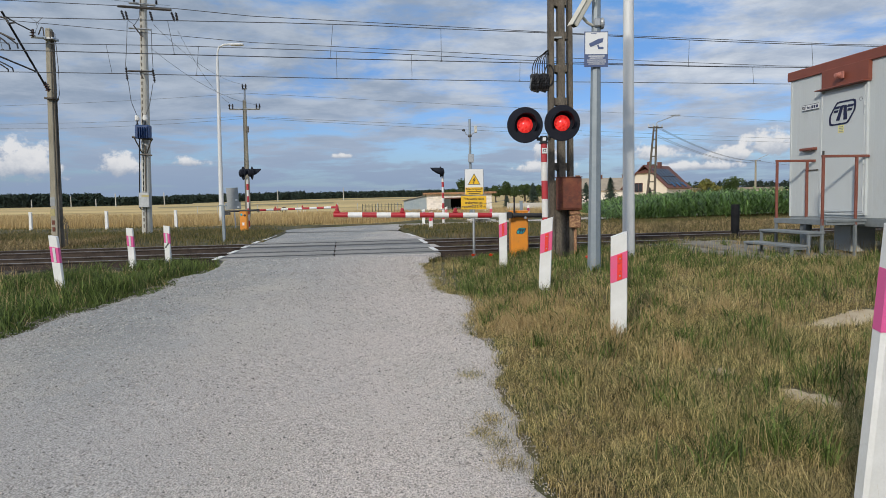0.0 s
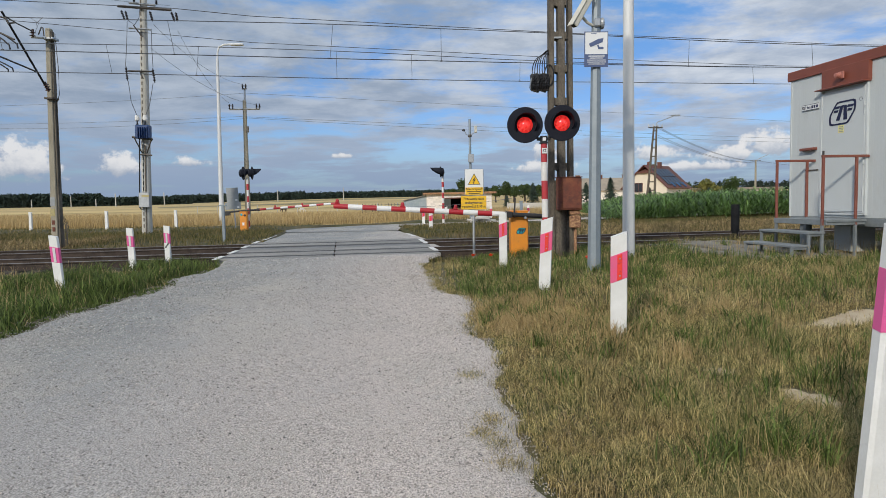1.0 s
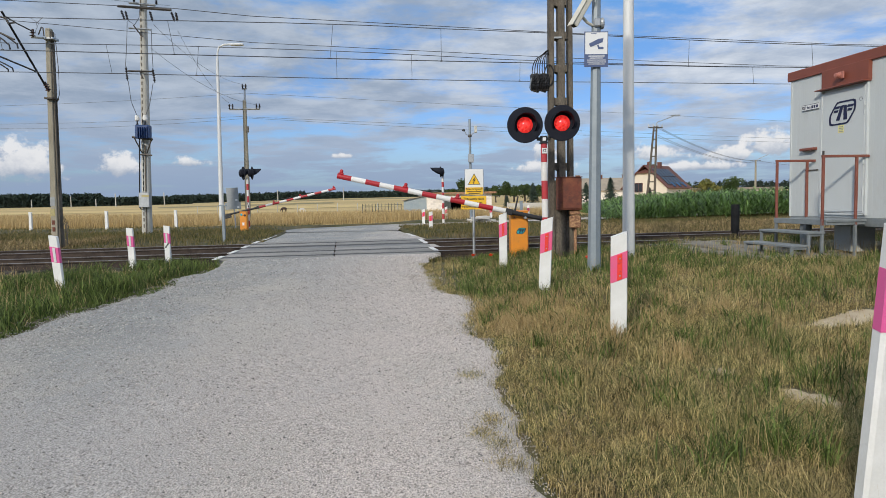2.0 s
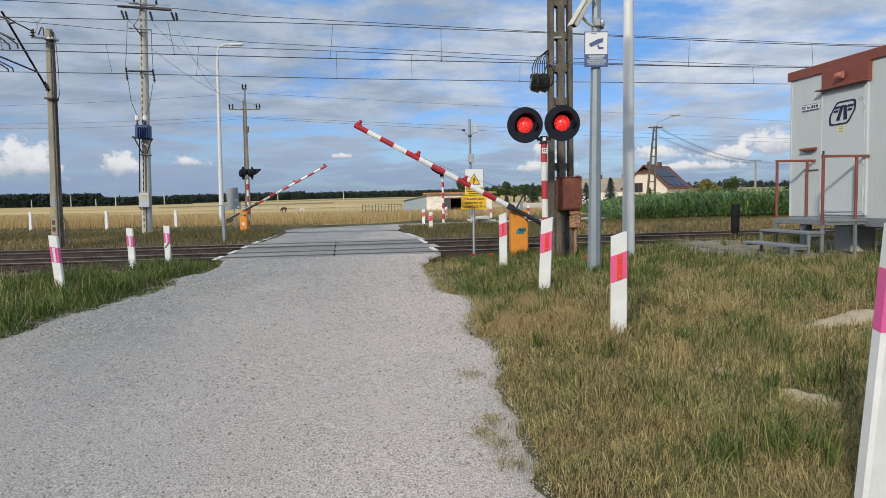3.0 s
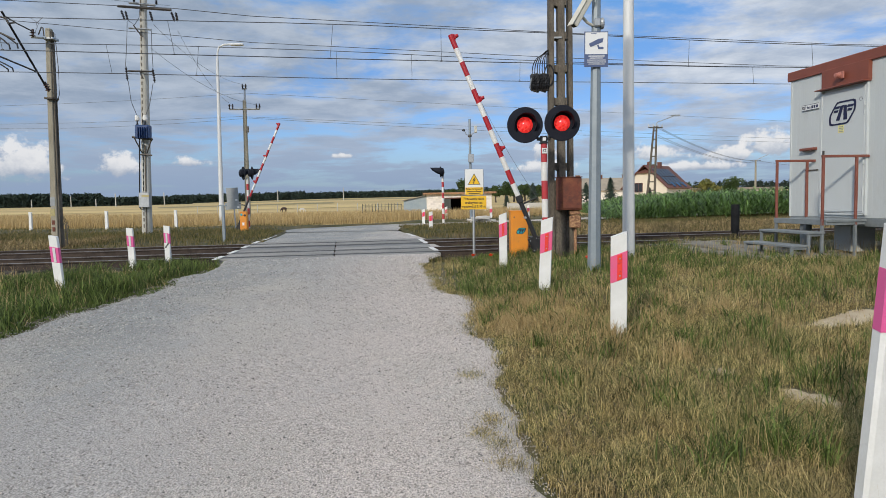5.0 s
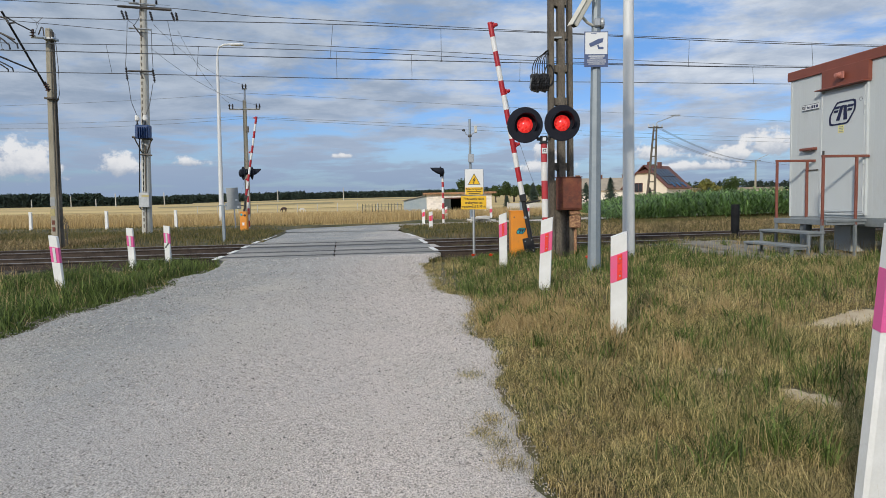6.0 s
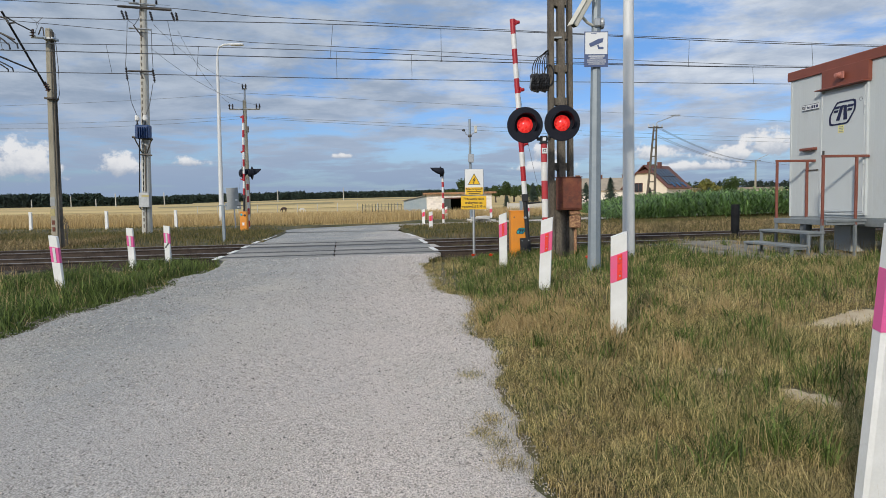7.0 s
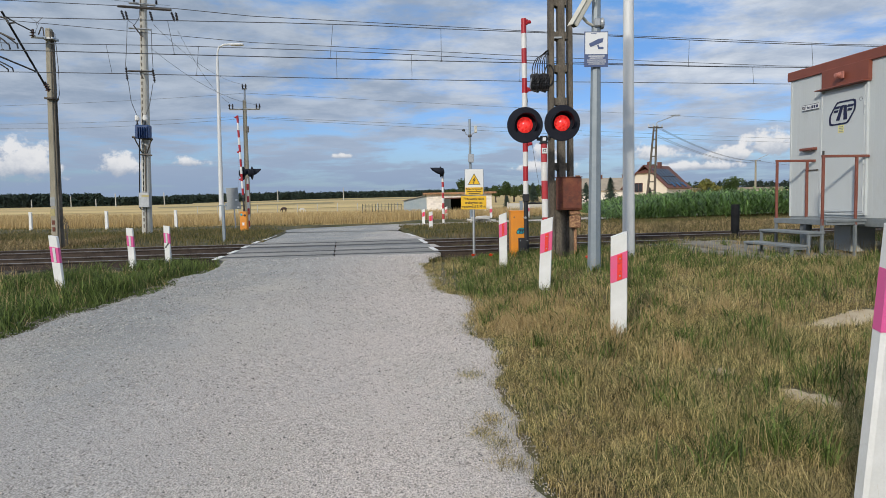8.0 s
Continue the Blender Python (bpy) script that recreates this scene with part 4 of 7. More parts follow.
# ---- masts, poles and overhead line ----
def lattice_mast():
    t = thing("catenary_mast", pose(2.415, 13.70, 0.19) @ Matrix.Scale(0.929, 4), "old slotted concrete catenary mast beside the track", "catenary mast", "masts of the overhead line")
    H = 8.6
    for x0, x1, w in ((-0.205, -0.165, 0.115), (0.02, 0.035, 0.15), (0.225, 0.215, 0.10)):
        b = bmesh.new()
        d = 0.30
        v = [b.verts.new(p) for p in ((x0 - w / 2, -d / 2, 0), (x0 + w / 2, -d / 2, 0), (x0 + w / 2, d / 2, 0), (x0 - w / 2, d / 2, 0))]
        u = [b.verts.new(p) for p in ((x1 - w * 0.46, -d * 0.4, H), (x1 + w * 0.46, -d * 0.4, H), (x1 + w * 0.46, d * 0.4, H), (x1 - w * 0.46, d * 0.4, H))]
        b.faces.new(list(reversed(v)))
        b.faces.new(u)
        for k in range(4):
            b.faces.new((v[k], v[(k + 1) % 4], u[(k + 1) % 4], u[k]))
        bmesh.ops.bevel(b, geom=b.edges[:], offset=0.012, segments=2, affect="EDGES")
        part("rib", b, "concrete_dark", t)
    for side in (-1, 1):
        part("foot_web", box((side * 0.115 + 0.012, 0, 0.85), (0.17, 0.2, 1.7)), "concrete_dark", t)
        z = 2.0
        while z < H:
            # a web flaring into both ribs, so that the slots end round
            c, g = side * 0.11 + 0.015, 0.075
            edge = [(-1, 0.14), (-0.55, 0.09), (0, 0.07), (0.55, 0.09), (1, 0.14)]
            ring = [(c + g * a, h) for a, h in edge] + [(c + g * a, -h) for a, h in reversed(edge)]
            part("web", prism(ring, -0.1, 0.1, m=pose(0, 0, z, 90, 0, 0)), "concrete_dark", t)
            z += 0.70
    bx = part("junction_box", box((0.13, -0.30, 1.40), (0.50, 0.30, 0.69), 0.012), "rust", t, "rusted brown steel junction box")
    part("box_door", box((0.17, -0.462, 1.40), (0.40, 0.012, 0.62), 0.004), "rust", bx)
    part("box_lid", box((0.13, -0.30, 1.755), (0.53, 0.33, 0.02), 0.004), "rust", bx)
    tb = part("terminal_box", box((0.26, -0.30, 0.80), (0.23, 0.2, 0.27), 0.03), "rust_light", t, "flaking rusty terminal box")
    part("terminal_lid", box((0.25, -0.30, 1.00), (0.22, 0.18, 0.10), 0.02), "rust_light", tb)
    part("conduit", tube((0.27, -0.28, 0.0), (0.27, -0.28, 0.66), 0.035, 0.035, 10), "rust_light", t, "rusty pipe")
    part("band_clamp", box((-0.05, -0.14, 4.74), (0.16, 0.03, 0.04), 0.005), "galv", t, "pale steel clamp")
    coil = new("cable_coil")
    coil.parent, coil.empty_display_size = t, 0.05
    coil["label"] = "coil of thick black cable"
    for k in range(7):
        r = 0.15 + 0.015 * (k % 3)
        pts = [(-0.46 + 0.012 * k + 0.012 * math.sin(3 * a), -0.05 + r * 0.8 * math.cos(a) + 0.02 * (k % 2), 3.78 + r * math.sin(a)) for a in np.linspace(0, 2 * math.pi, 22)]
        pts = [(p[0] - 0.14 + 0.042 * k, p[1], p[2]) for p in pts]
        part("winding", path_tube([(p[0], p[1], p[2] + 0.03) for p in pts], 0.034, 6), "cable", coil)
    part("coil_frame", box((-0.62, -0.05, 3.80), (0.02, 0.20, 0.22), 0.006), "galv", coil, "pale steel coil frame")
    for z in (3.63, 3.97):
        part("frame_bar", tube((-0.64, -0.20, z), (-0.22, -0.20, z), 0.008, 0.008, 6), "steel_dark", coil)
    for k in range(7):
        a, m2, c = Vector((-0.60 + 0.055 * k, -0.10, 3.94)), Vector((-0.63 + 0.05 * k, -0.12 - 0.01 * k, 4.42)), Vector((-0.23, -0.06, 4.40 + 0.035 * (k % 4)))
        pts = [a * (1 - t) ** 2 + m2 * 2 * t * (1 - t) + c * t * t for t in np.linspace(0, 1, 12).tolist()]
        part("cable_loop", path_tube(pts, 0.010, 5), "cable", coil, "loose black cable loop")
    c = path_tube([(-0.25 + 0.10 * math.sin(a), -0.16, 3.95 + 0.22 * math.cos(a)) for a in np.linspace(0, 2 * math.pi, 20)], 0.014, 5)
    part("cable_loop", c, "cable", coil, "loose black cable loop")
    part("coil_bracket", tube((-0.55, 0, 3.72), (-0.2, 0, 3.72), 0.03, 0.03, 8), "galv", t)
    b = bmesh.new()
    path_tube([(0.13, -0.17, 0.2), (0.14, -0.17, 4.0), (0.13, -0.16, 8.4)], 0.009, 6, b)
    part("riser_cable", b, "cable", t, "black cable running up the mast")


lattice_mast()


def insulator(p, q, r, parent, mat="insul", sheds=4, name="insulator"):
    p, q = Vector(p), Vector(q)
    L = (q - p).length
    prof = [(r * 0.35, 0)]
    for k in range(sheds):
        a = L * (0.1 + 0.8 * k / sheds)
        prof += [(r * 0.4, a), (r, a + L * 0.05), (r * 0.95, a + L * 0.09), (r * 0.4, a + L * 0.13)]
    prof += [(r * 0.35, L)]
    m = Matrix.Translation(p) @ (q - p).to_track_quat("Z", "Y").to_matrix().to_4x4()
    return part(name, lathe(prof, 12, m), mat, parent)


def west_mast():
    t = thing("catenary_mast", pose(-13.58, 23.6, -0.1, 0, 1.2, 0), "tall tapering concrete catenary mast with a cantilever arm", "catenary mast", "masts of the overhead line")
    b = prism([(-0.15, -0.16), (0.08, -0.16), (0.08, 0.16), (-0.15, 0.16)], 0, 7.7)
    for v in b.verts:
        if v.co.z > 1:
            v.co.x *= 0.68
            v.co.y *= 0.7
    bmesh.ops.bevel(b, geom=b.edges[:], offset=0.02, segments=1, affect="EDGES")
    part("shaft", b, "concrete", t)
    # this edge's darker concrete colour stands in for the mast's shaded side
    b = prism([(0.08, -0.1), (0.15, -0.1), (0.15, 0.12), (0.08, 0.12)], 0, 7.6)
    for v in b.verts:
        if v.co.z > 1:
            v.co.x *= 0.68
            v.co.y *= 0.7
    part("flange", b, "concrete_dark", t, "edge flange coloured darker to paint the mast's shaded side")
    part("yellow_mark", box((-0.06, -0.165, 1.37), (0.15, 0.012, 0.26), 0.003), "faded_yellow", t, "worn yellow number plate")
    part("white_mark", box((-0.05, -0.165, 1.75), (0.17, 0.010, 0.30), 0.003), "signback", t, "faded grey paint patch")
    for z in (1.02, 0.78):
        part("rust_mark", box((-0.04, -0.164, z), (0.10, 0.010, 0.15), 0.003), "rust", t, "rust-brown flaked patch")
    b = bmesh.new()
    for k in range(3):
        path_tube([(0.20 + 0.05 * k, 0.02, 0.2), (0.27 + 0.05 * k, 0.0, 0.9), (0.24 + 0.05 * k, 0.0, 1.25 - 0.1 * k), (0.16, 0.0, 0.9)], 0.015, 5, b)
    part("bond_cable", b, "steel_dark", t, "brown cables drooping at the foot")
    inv = t.matrix_world.inverted()

    def W(*p):
        return inv @ Vector(p)
    part("clamp", box(inv @ Vector((-13.44, 23.5, 5.20)), (0.30, 0.40, 0.06), 0.008), "steel_dark", t)
    part("top_clamp", box(inv @ Vector((-13.35, 23.5, 7.22)), (0.36, 0.40, 0.07), 0.008), "galv", t)
    b = tube(W(*(-13.43, 23.30, 5.46)), W(*(-13.38, 21.00, 7.47)), 0.035, 0.035, 10)
    part("cantilever_tube", b, "cable", t, "dark slanting cantilever tube")
    insulator(W(*(-13.41, 23.30, 5.42)), W(*(-13.41, 23.10, 5.71)), 0.09, t, "insul_b", 3)
    part("steady_tube", path_tube([W(*(-13.86, 21.00, 6.26)), W(*(-13.78, 21.40, 6.20)), W(*(-13.33, 22.60, 5.93))], 0.028, 8), "steel_dark", t, "dark registration tube")
    part("steady_arm", path_tube([W(*(-13.63, 20.90, 6.01)), W(*(-13.27, 20.80, 5.85)), W(*(-13.03, 20.80, 5.71)), W(*(-13.01, 20.80, 5.59))], 0.022, 6), "cable", t)
    part("steady_arm", path_tube([W(*(-13.64, 20.90, 5.96)), W(*(-13.34, 20.80, 5.80)), W(*(-13.17, 20.80, 5.68)), W(*(-13.16, 20.80, 5.59))], 0.022, 6), "cable", t)
    part("steady_arm", path_tube([W(*(-11.17, 17.20, 5.91)), W(*(-10.83, 17.10, 5.74)), W(*(-10.50, 17.00, 5.51)), W(*(-10.48, 17.00, 5.40))], 0.02, 6), "cable", t)
    part("steady_arm", path_tube([W(*(-11.18, 17.20, 5.82)), W(*(-10.91, 17.10, 5.65)), W(*(-10.70, 17.00, 5.49)), W(*(-10.68, 17.00, 5.38))], 0.02, 6), "cable", t)
    part("steady_tube", path_tube([W(*(-11.31, 17.20, 5.94)), W(*(-10.97, 17.10, 5.82)), W(*(-10.56, 17.00, 5.62))], 0.022, 8), "steel_dark", t)
    part("tie_rod", path_tube([W(*(-13.39, 21.20, 7.36)), W(*(-13.49, 21.90, 7.34)), W(*(-13.63, 22.90, 7.36))], 0.022, 6), "cable", t)
    part("hanger_bracket", path_tube([W(*(-13.52, 21.00, 7.34)), W(*(-13.27, 21.00, 7.25)), W(*(-13.19, 21.00, 7.10)), W(*(-13.09, 21.20, 7.18))], 0.03, 6), "steel_dark", t)
    insulator(W(*(-13.66, 23.00, 7.18)), W(*(-13.65, 23.00, 7.44)), 0.10, t, "insul_b", 2)
    part("bracket", path_tube([W(*(-13.78, 23.10, 7.20)), W(*(-13.24, 23.50, 7.23))], 0.035, 6), "concrete_light", t, "pale bracket arm")
    b = path_tube([W(*(-13.53, 23.10, 7.27)), W(*(-13.41, 23.10, 7.53)), W(*(-13.36, 23.10, 7.51)), W(*(-13.34, 23.10, 7.23))], 0.02, 6)
    path_tube([W(*(-13.71, 23.00, 7.83)), W(*(-13.44, 23.00, 7.62)), W(*(-13.58, 23.00, 7.32))], 0.008, 5, b)
    path_tube([W(*(-13.28, 23.00, 7.82)), W(*(-13.52, 23.00, 7.62)), W(*(-13.49, 23.00, 7.47))], 0.008, 5, b)
    part("horn_gap", b, "steel_dark", t, "arcing horns on the bracket")
    part("earth_wire", path_tube([W(*(-13.25, 23.60, 7.43)), W(*(-13.20, 23.60, 6.27)), W(*(-13.22, 23.60, 5.35)), W(*(-13.34, 23.60, 5.02)), W(*(-13.39, 23.60, 2.18))], 0.012, 5), "steel_dark", t)


west_mast()


def transformer_pole():
    t = thing("transformer_pole", pose(-14.12, 32.0, 0.0, 0, 1.9, 0), "round concrete pole carrying a blue transformer and insulators", "utility pole", "utility poles")
    part("shaft", tube((0, 0, -0.1), (0, 0, 11.9), 0.235, 0.15, 16), "concrete_light", t, smooth=False)
    b = bmesh.new()
    for k in range(38):
        box((-0.05, -0.232 + 0.0068 * (0.35 + 0.29 * k), 0.5 + 0.29 * k), (0.045, 0.02, 0.17), bm=b)
    part("step_slots", b, "concrete_dark", t, "row of dark climbing slots")
    part("channel", box((0.06, -0.225, 2.2), (0.05, 0.03, 4.2)), "concrete_dark", t)
    inv = t.matrix_world.inverted()

    def W(*p):
        return inv @ Vector(p)
    tr = part("transformer", box(W(*(-13.86, 31.55, 4.89)), (0.62, 0.42, 0.62), 0.04), "transformer", t, "dark blue oil transformer")
    for k in range(6):
        part("cooling_fin", box(W(*(-13.75, 31.30, 4.83)) + Vector((-0.26 + 0.105 * k, 0, 0)), (0.02, 0.12, 0.5), 0.004), "transformer", tr)
    for px in ((-14.11, 31.50, 5.20), (-13.74, 31.50, 5.19)):
        p = W(*px)
        insulator(p, p + Vector((0, 0, 0.22)), 0.07, tr, "insul", 3)
        part("cap", lathe([(0.10, 0.22), (0.11, 0.3), (0.09, 0.46), (0.0, 0.48)], 12, Matrix.Translation(p)), "insul_w", tr, "white bushing cap")
    b = tube(W(*(-14.37, 31.50, 4.66)), W(*(-13.43, 31.50, 4.53)), 0.05, 0.05, 8)
    tube(W(*(-14.27, 31.50, 4.60)), W(*(-14.05, 31.75, 3.91)), 0.03, 0.03, 8, b)
    tube(W(*(-13.48, 31.50, 4.53)), W(*(-13.84, 31.75, 3.91)), 0.03, 0.03, 8, b)
    tube(W(*(-14.20, 31.72, 3.86)), W(*(-13.59, 31.72, 3.82)), 0.03, 0.03, 8, b)
    part("platform", b, "steel_dark", t, "dark steel bracket under the transformer")
    cb = part("meter_cabinet", box(W(*(-14.01, 31.70, 1.73)), (0.50, 0.28, 0.70), 0.02), "galv", t, "grey control cabinet")
    part("notice", box(W(*(-13.93, 31.54, 1.92)), (0.34, 0.008, 0.10)), "faded_yellow", cb, "faded yellow notice")
    part("cable", path_tube([W(*(-14.08, 31.60, 4.61)), W(*(-14.15, 31.60, 3.16)), W(*(-14.21, 31.60, 2.06))], 0.03, 6), "cable", t)
    part("cable", path_tube([W(*(-14.29, 31.65, 1.42)), W(*(-14.17, 31.60, 1.29)), W(*(-14.01, 31.60, 1.31))], 0.03, 6), "cable", t)

    b = tube(W(*(-14.82, 31.70, 10.69)), W(*(-12.35, 31.70, 10.46)), 0.06, 0.06, 4)
    part("crossarm", b, "steel_dark", t, "weathered steel crossarm")
    part("crossarm", tube(W(*(-14.29, 31.70, 10.83)), W(*(-13.07, 31.70, 10.68)), 0.055, 0.055, 4), "galv", t)
    part("crossarm", tube(W(*(-14.51, 31.70, 7.73)), W(*(-13.30, 31.70, 7.68)), 0.04, 0.04, 4), "steel_dark", t)
    part("crossarm", tube(W(*(-14.31, 31.60, 9.66)), W(*(-13.27, 31.60, 9.56)), 0.04, 0.04, 4), "galv", t)
    part("brace", tube(W(*(-14.05, 31.50, 9.76)), W(*(-13.75, 31.70, 9.26)), 0.03, 0.03, 6), "steel_dark", t)
    part("brace", tube(W(*(-13.92, 31.60, 7.72)), W(*(-13.80, 31.70, 7.35)), 0.025, 0.025, 6), "steel_dark", t)
    for a, c in (((-14.58, 31.50, 10.45), (-14.43, 31.50, 9.99)), ((-14.38, 31.50, 10.40), (-14.30, 31.50, 9.99)), ((-12.28, 31.50, 10.33), (-12.10, 31.40, 9.87)), ((-12.07, 31.50, 10.30), (-11.97, 31.40, 9.87)), ((-13.26, 31.50, 10.38), (-13.11, 31.40, 9.89)),
                 ((-14.49, 31.50, 7.90), (-14.45, 31.50, 7.23)), ((-13.26, 31.50, 7.79), (-13.19, 31.50, 7.12)), ((-13.95, 31.50, 11.05), (-13.97, 31.50, 10.77)), ((-12.95, 31.50, 10.98), (-12.94, 31.50, 10.65))):
        insulator(W(*a), W(*c), 0.06, t, "insul", 5)
    for pts in (((-14.28, 31.40, 9.91), (-14.36, 31.40, 8.85), (-14.47, 31.40, 7.88)), ((-13.19, 31.40, 9.46), (-13.21, 31.40, 8.57), (-13.20, 31.40, 7.80)), ((-14.37, 31.40, 7.21), (-14.29, 31.40, 6.28), (-14.06, 31.40, 5.65)), ((-13.23, 31.40, 7.11), (-13.44, 31.40, 6.13), (-13.65, 31.40, 5.64)),
                ((-14.25, 31.40, 9.96), (-13.95, 31.40, 9.75), (-13.73, 31.40, 10.05), (-13.64, 31.40, 10.66))):
        part("jumper_wire", path_tube([W(*p) for p in pts], 0.014, 5), "wire", t)


transformer_pole()


def far_pole():
    t = thing("utility_pole", pose(-13.03, 45.0, 0.0, 0, 0.4, 0), "grey concrete utility pole with a three-insulator head", "utility pole", "utility poles")
    part("shaft", tube((0, 0, -0.1), (0, 0, 8.3), 0.19, 0.12, 12), "concrete", t)
    part("top_pipe", tube((0.02, 0, 8.1), (0.04, 0, 9.1), 0.07, 0.06, 8), "galv", t)
    part("crossarm", tube((-1.0, -0.1, 7.72), (1.05, -0.1, 7.72), 0.05, 0.05, 4), "galv", t)
    for x, z in ((-0.98, 7.75), (-0.76, 7.75), (0.82, 7.75), (1.02, 7.75), (-0.06, 9.05), (0.14, 9.05)):
        insulator((x, -0.1, z), (x, -0.1, z + 0.33), 0.085, t, "insul", 3)
    part("head_plate", tube((-0.12, -0.1, 9.05), (0.2, -0.1, 9.05), 0.04, 0.04, 4), "galv", t)
    part("cable_box", box((0.18, -0.12, 6.4), (0.16, 0.1, 0.4), 0.01), "steel_dark", t)


far_pole()


def street_lamp():
    t = thing("street_lamp", pose(-14.16, 43.0, 0.0, 0, 0.9, 0), "slim white steel street lamp with a curved arm", "street lamp", "street lamps")
    part("pole", tube((0, 0, -0.1), (0, 0, 10.6), 0.16, 0.085, 14), "lampwhite", t)
    part("door", box((0, -0.15, 0.9), (0.1, 0.02, 0.4), 0.005), "lampwhite", t)
    part("arm", path_tube([(0, 0, 10.5), (0.02, 0, 11.0), (0.12, 0, 11.35), (0.42, 0, 11.5), (0.95, 0, 11.53)], 0.06, 8), "lampwhite", t)
    part("lamp_head", lathe([(0.0, 0), (0.10, 0.05), (0.16, 0.35), (0.17, 0.6), (0.12, 0.86), (0, 0.92)], 14, pose(0.80, 0, 11.5, 0, 90, 0) @ Matrix.Diagonal((0.55, 1, 1, 1))), "lampwhite", t, "flat oval lantern")


street_lamp()


def white_pole():
    t = thing("lamp_pole", pose(3.42, 12.3, 0.12, 0, 0, 0), "tall smooth white tapered lamp pole", "lamp pole")
    part("shaft", tube((0, 0, -0.05), (0, 0, 9.0), 0.113, 0.072, 28), "lampwhite", t, smooth=False)


white_pole()


def cctv_pole():
    t = thing("camera_pole", pose(2.305, 10.2, 0.12, 0, 0.7, 0), "octagonal grey-blue pole with a security camera and notice", "camera pole")
    part("shaft", tube((0, 0, 0), (0, 0, 5.2), 0.105, 0.055, 8), "galv_blue", t)
    part("base_plate", box((0, 0, 0.05), (0.30, 0.30, 0.025), 0.004), "galv_blue", t)
    for x in (-0.11, 0.11):
        for y in (-0.11, 0.11):
            part("anchor_bolt", tube((x, y, 0.03), (x, y, 0.11), 0.015, 0.015, 6), "galv", t)
    sg = part("notice_board", box((-0.02, -0.105, 3.475), (0.352, 0.008, 0.515), 0.002), "signblue", t, "blue and white camera surveillance notice")
    part("white_field", box((-0.02, -0.1105, 3.56), (0.328, 0.004, 0.315)), "signwhite", sg)
    e = pose(-0.015, -0.115, 3.56) @ FRONT
    b = prism([(-0.115, -0.005), (-0.095, -0.055), (0.085, 0.015), (0.10, 0.075), (0.02, 0.062)], 0, 0.003, m=e)
    part("pictogram", b, "signblue", sg, "blue camera symbol")
    b = prism([(0.005, -0.03), (0.03, -0.02), (0.035, -0.05), (0.10, -0.055), (0.10, -0.085), (0.025, -0.085)], 0, 0.003, m=e)
    part("pictogram", b, "signblue", sg)
    for k, (w, h) in enumerate(((0.24, 0.014), (0.20, 0.012), (0.28, 0.010), (0.28, 0.010), (0.24, 0.010))):
        part("print_bar", box((-0.015, -0.111, 3.375 - 0.029 * k), (w, 0.004, h)), "signwhite", sg)
    part("print_bar", box((-0.06, -0.1145, 3.70), (0.08, 0.003, 0.008)), "signblue", sg)
    c = new("security_camera")
    c.parent, c.empty_display_size = t, 0.05
    c["label"] = "cream bullet camera under a sun shield"
    p, q = Vector((-0.11, -0.12, 4.24)), Vector((-0.385, -0.26, 3.78))
    rot = (p - q).to_track_quat("X", "Z").to_matrix().to_4x4()
    m = Matrix.Translation((p + q) / 2) @ rot
    L = (p - q).length
    part("housing", box((0, 0, 0), (L, 0.10, 0.085), 0.012, m), "beige", c)
    part("sun_shield", box((-0.015, 0, 0.056), (L + 0.05, 0.125, 0.014), 0.004, m), "beige", c)
    part("lens_glass", box((-L / 2 - 0.002, 0, 0), (0.008, 0.08, 0.065), 0.004, m), "glassdark", c, "dark camera window")
    part("bracket", path_tube([(-0.25, -0.14, 3.95), (-0.15, -0.08, 3.87), (-0.07, -0.04, 3.84), (0.0, 0.0, 3.86)], 0.022, 8), "beige", c)
    part("mount", box((0.0, -0.05, 3.87), (0.11, 0.11, 0.13), 0.02), "galv", c)
    part("clamp", lathe([(0.075, -0.02), (0.085, 0.0), (0.085, 0.02), (0.075, 0.03)], 16, pose(0.075, -0.02, 3.87, 0, 90, 0)), "galv", c)
    part("cable", path_tube([(-0.11, -0.14, 4.22), (-0.06, -0.16, 4.16), (-0.05, -0.13, 4.24), (-0.11, -0.1, 4.28)], 0.006, 5), "cable", c)


cctv_pole()


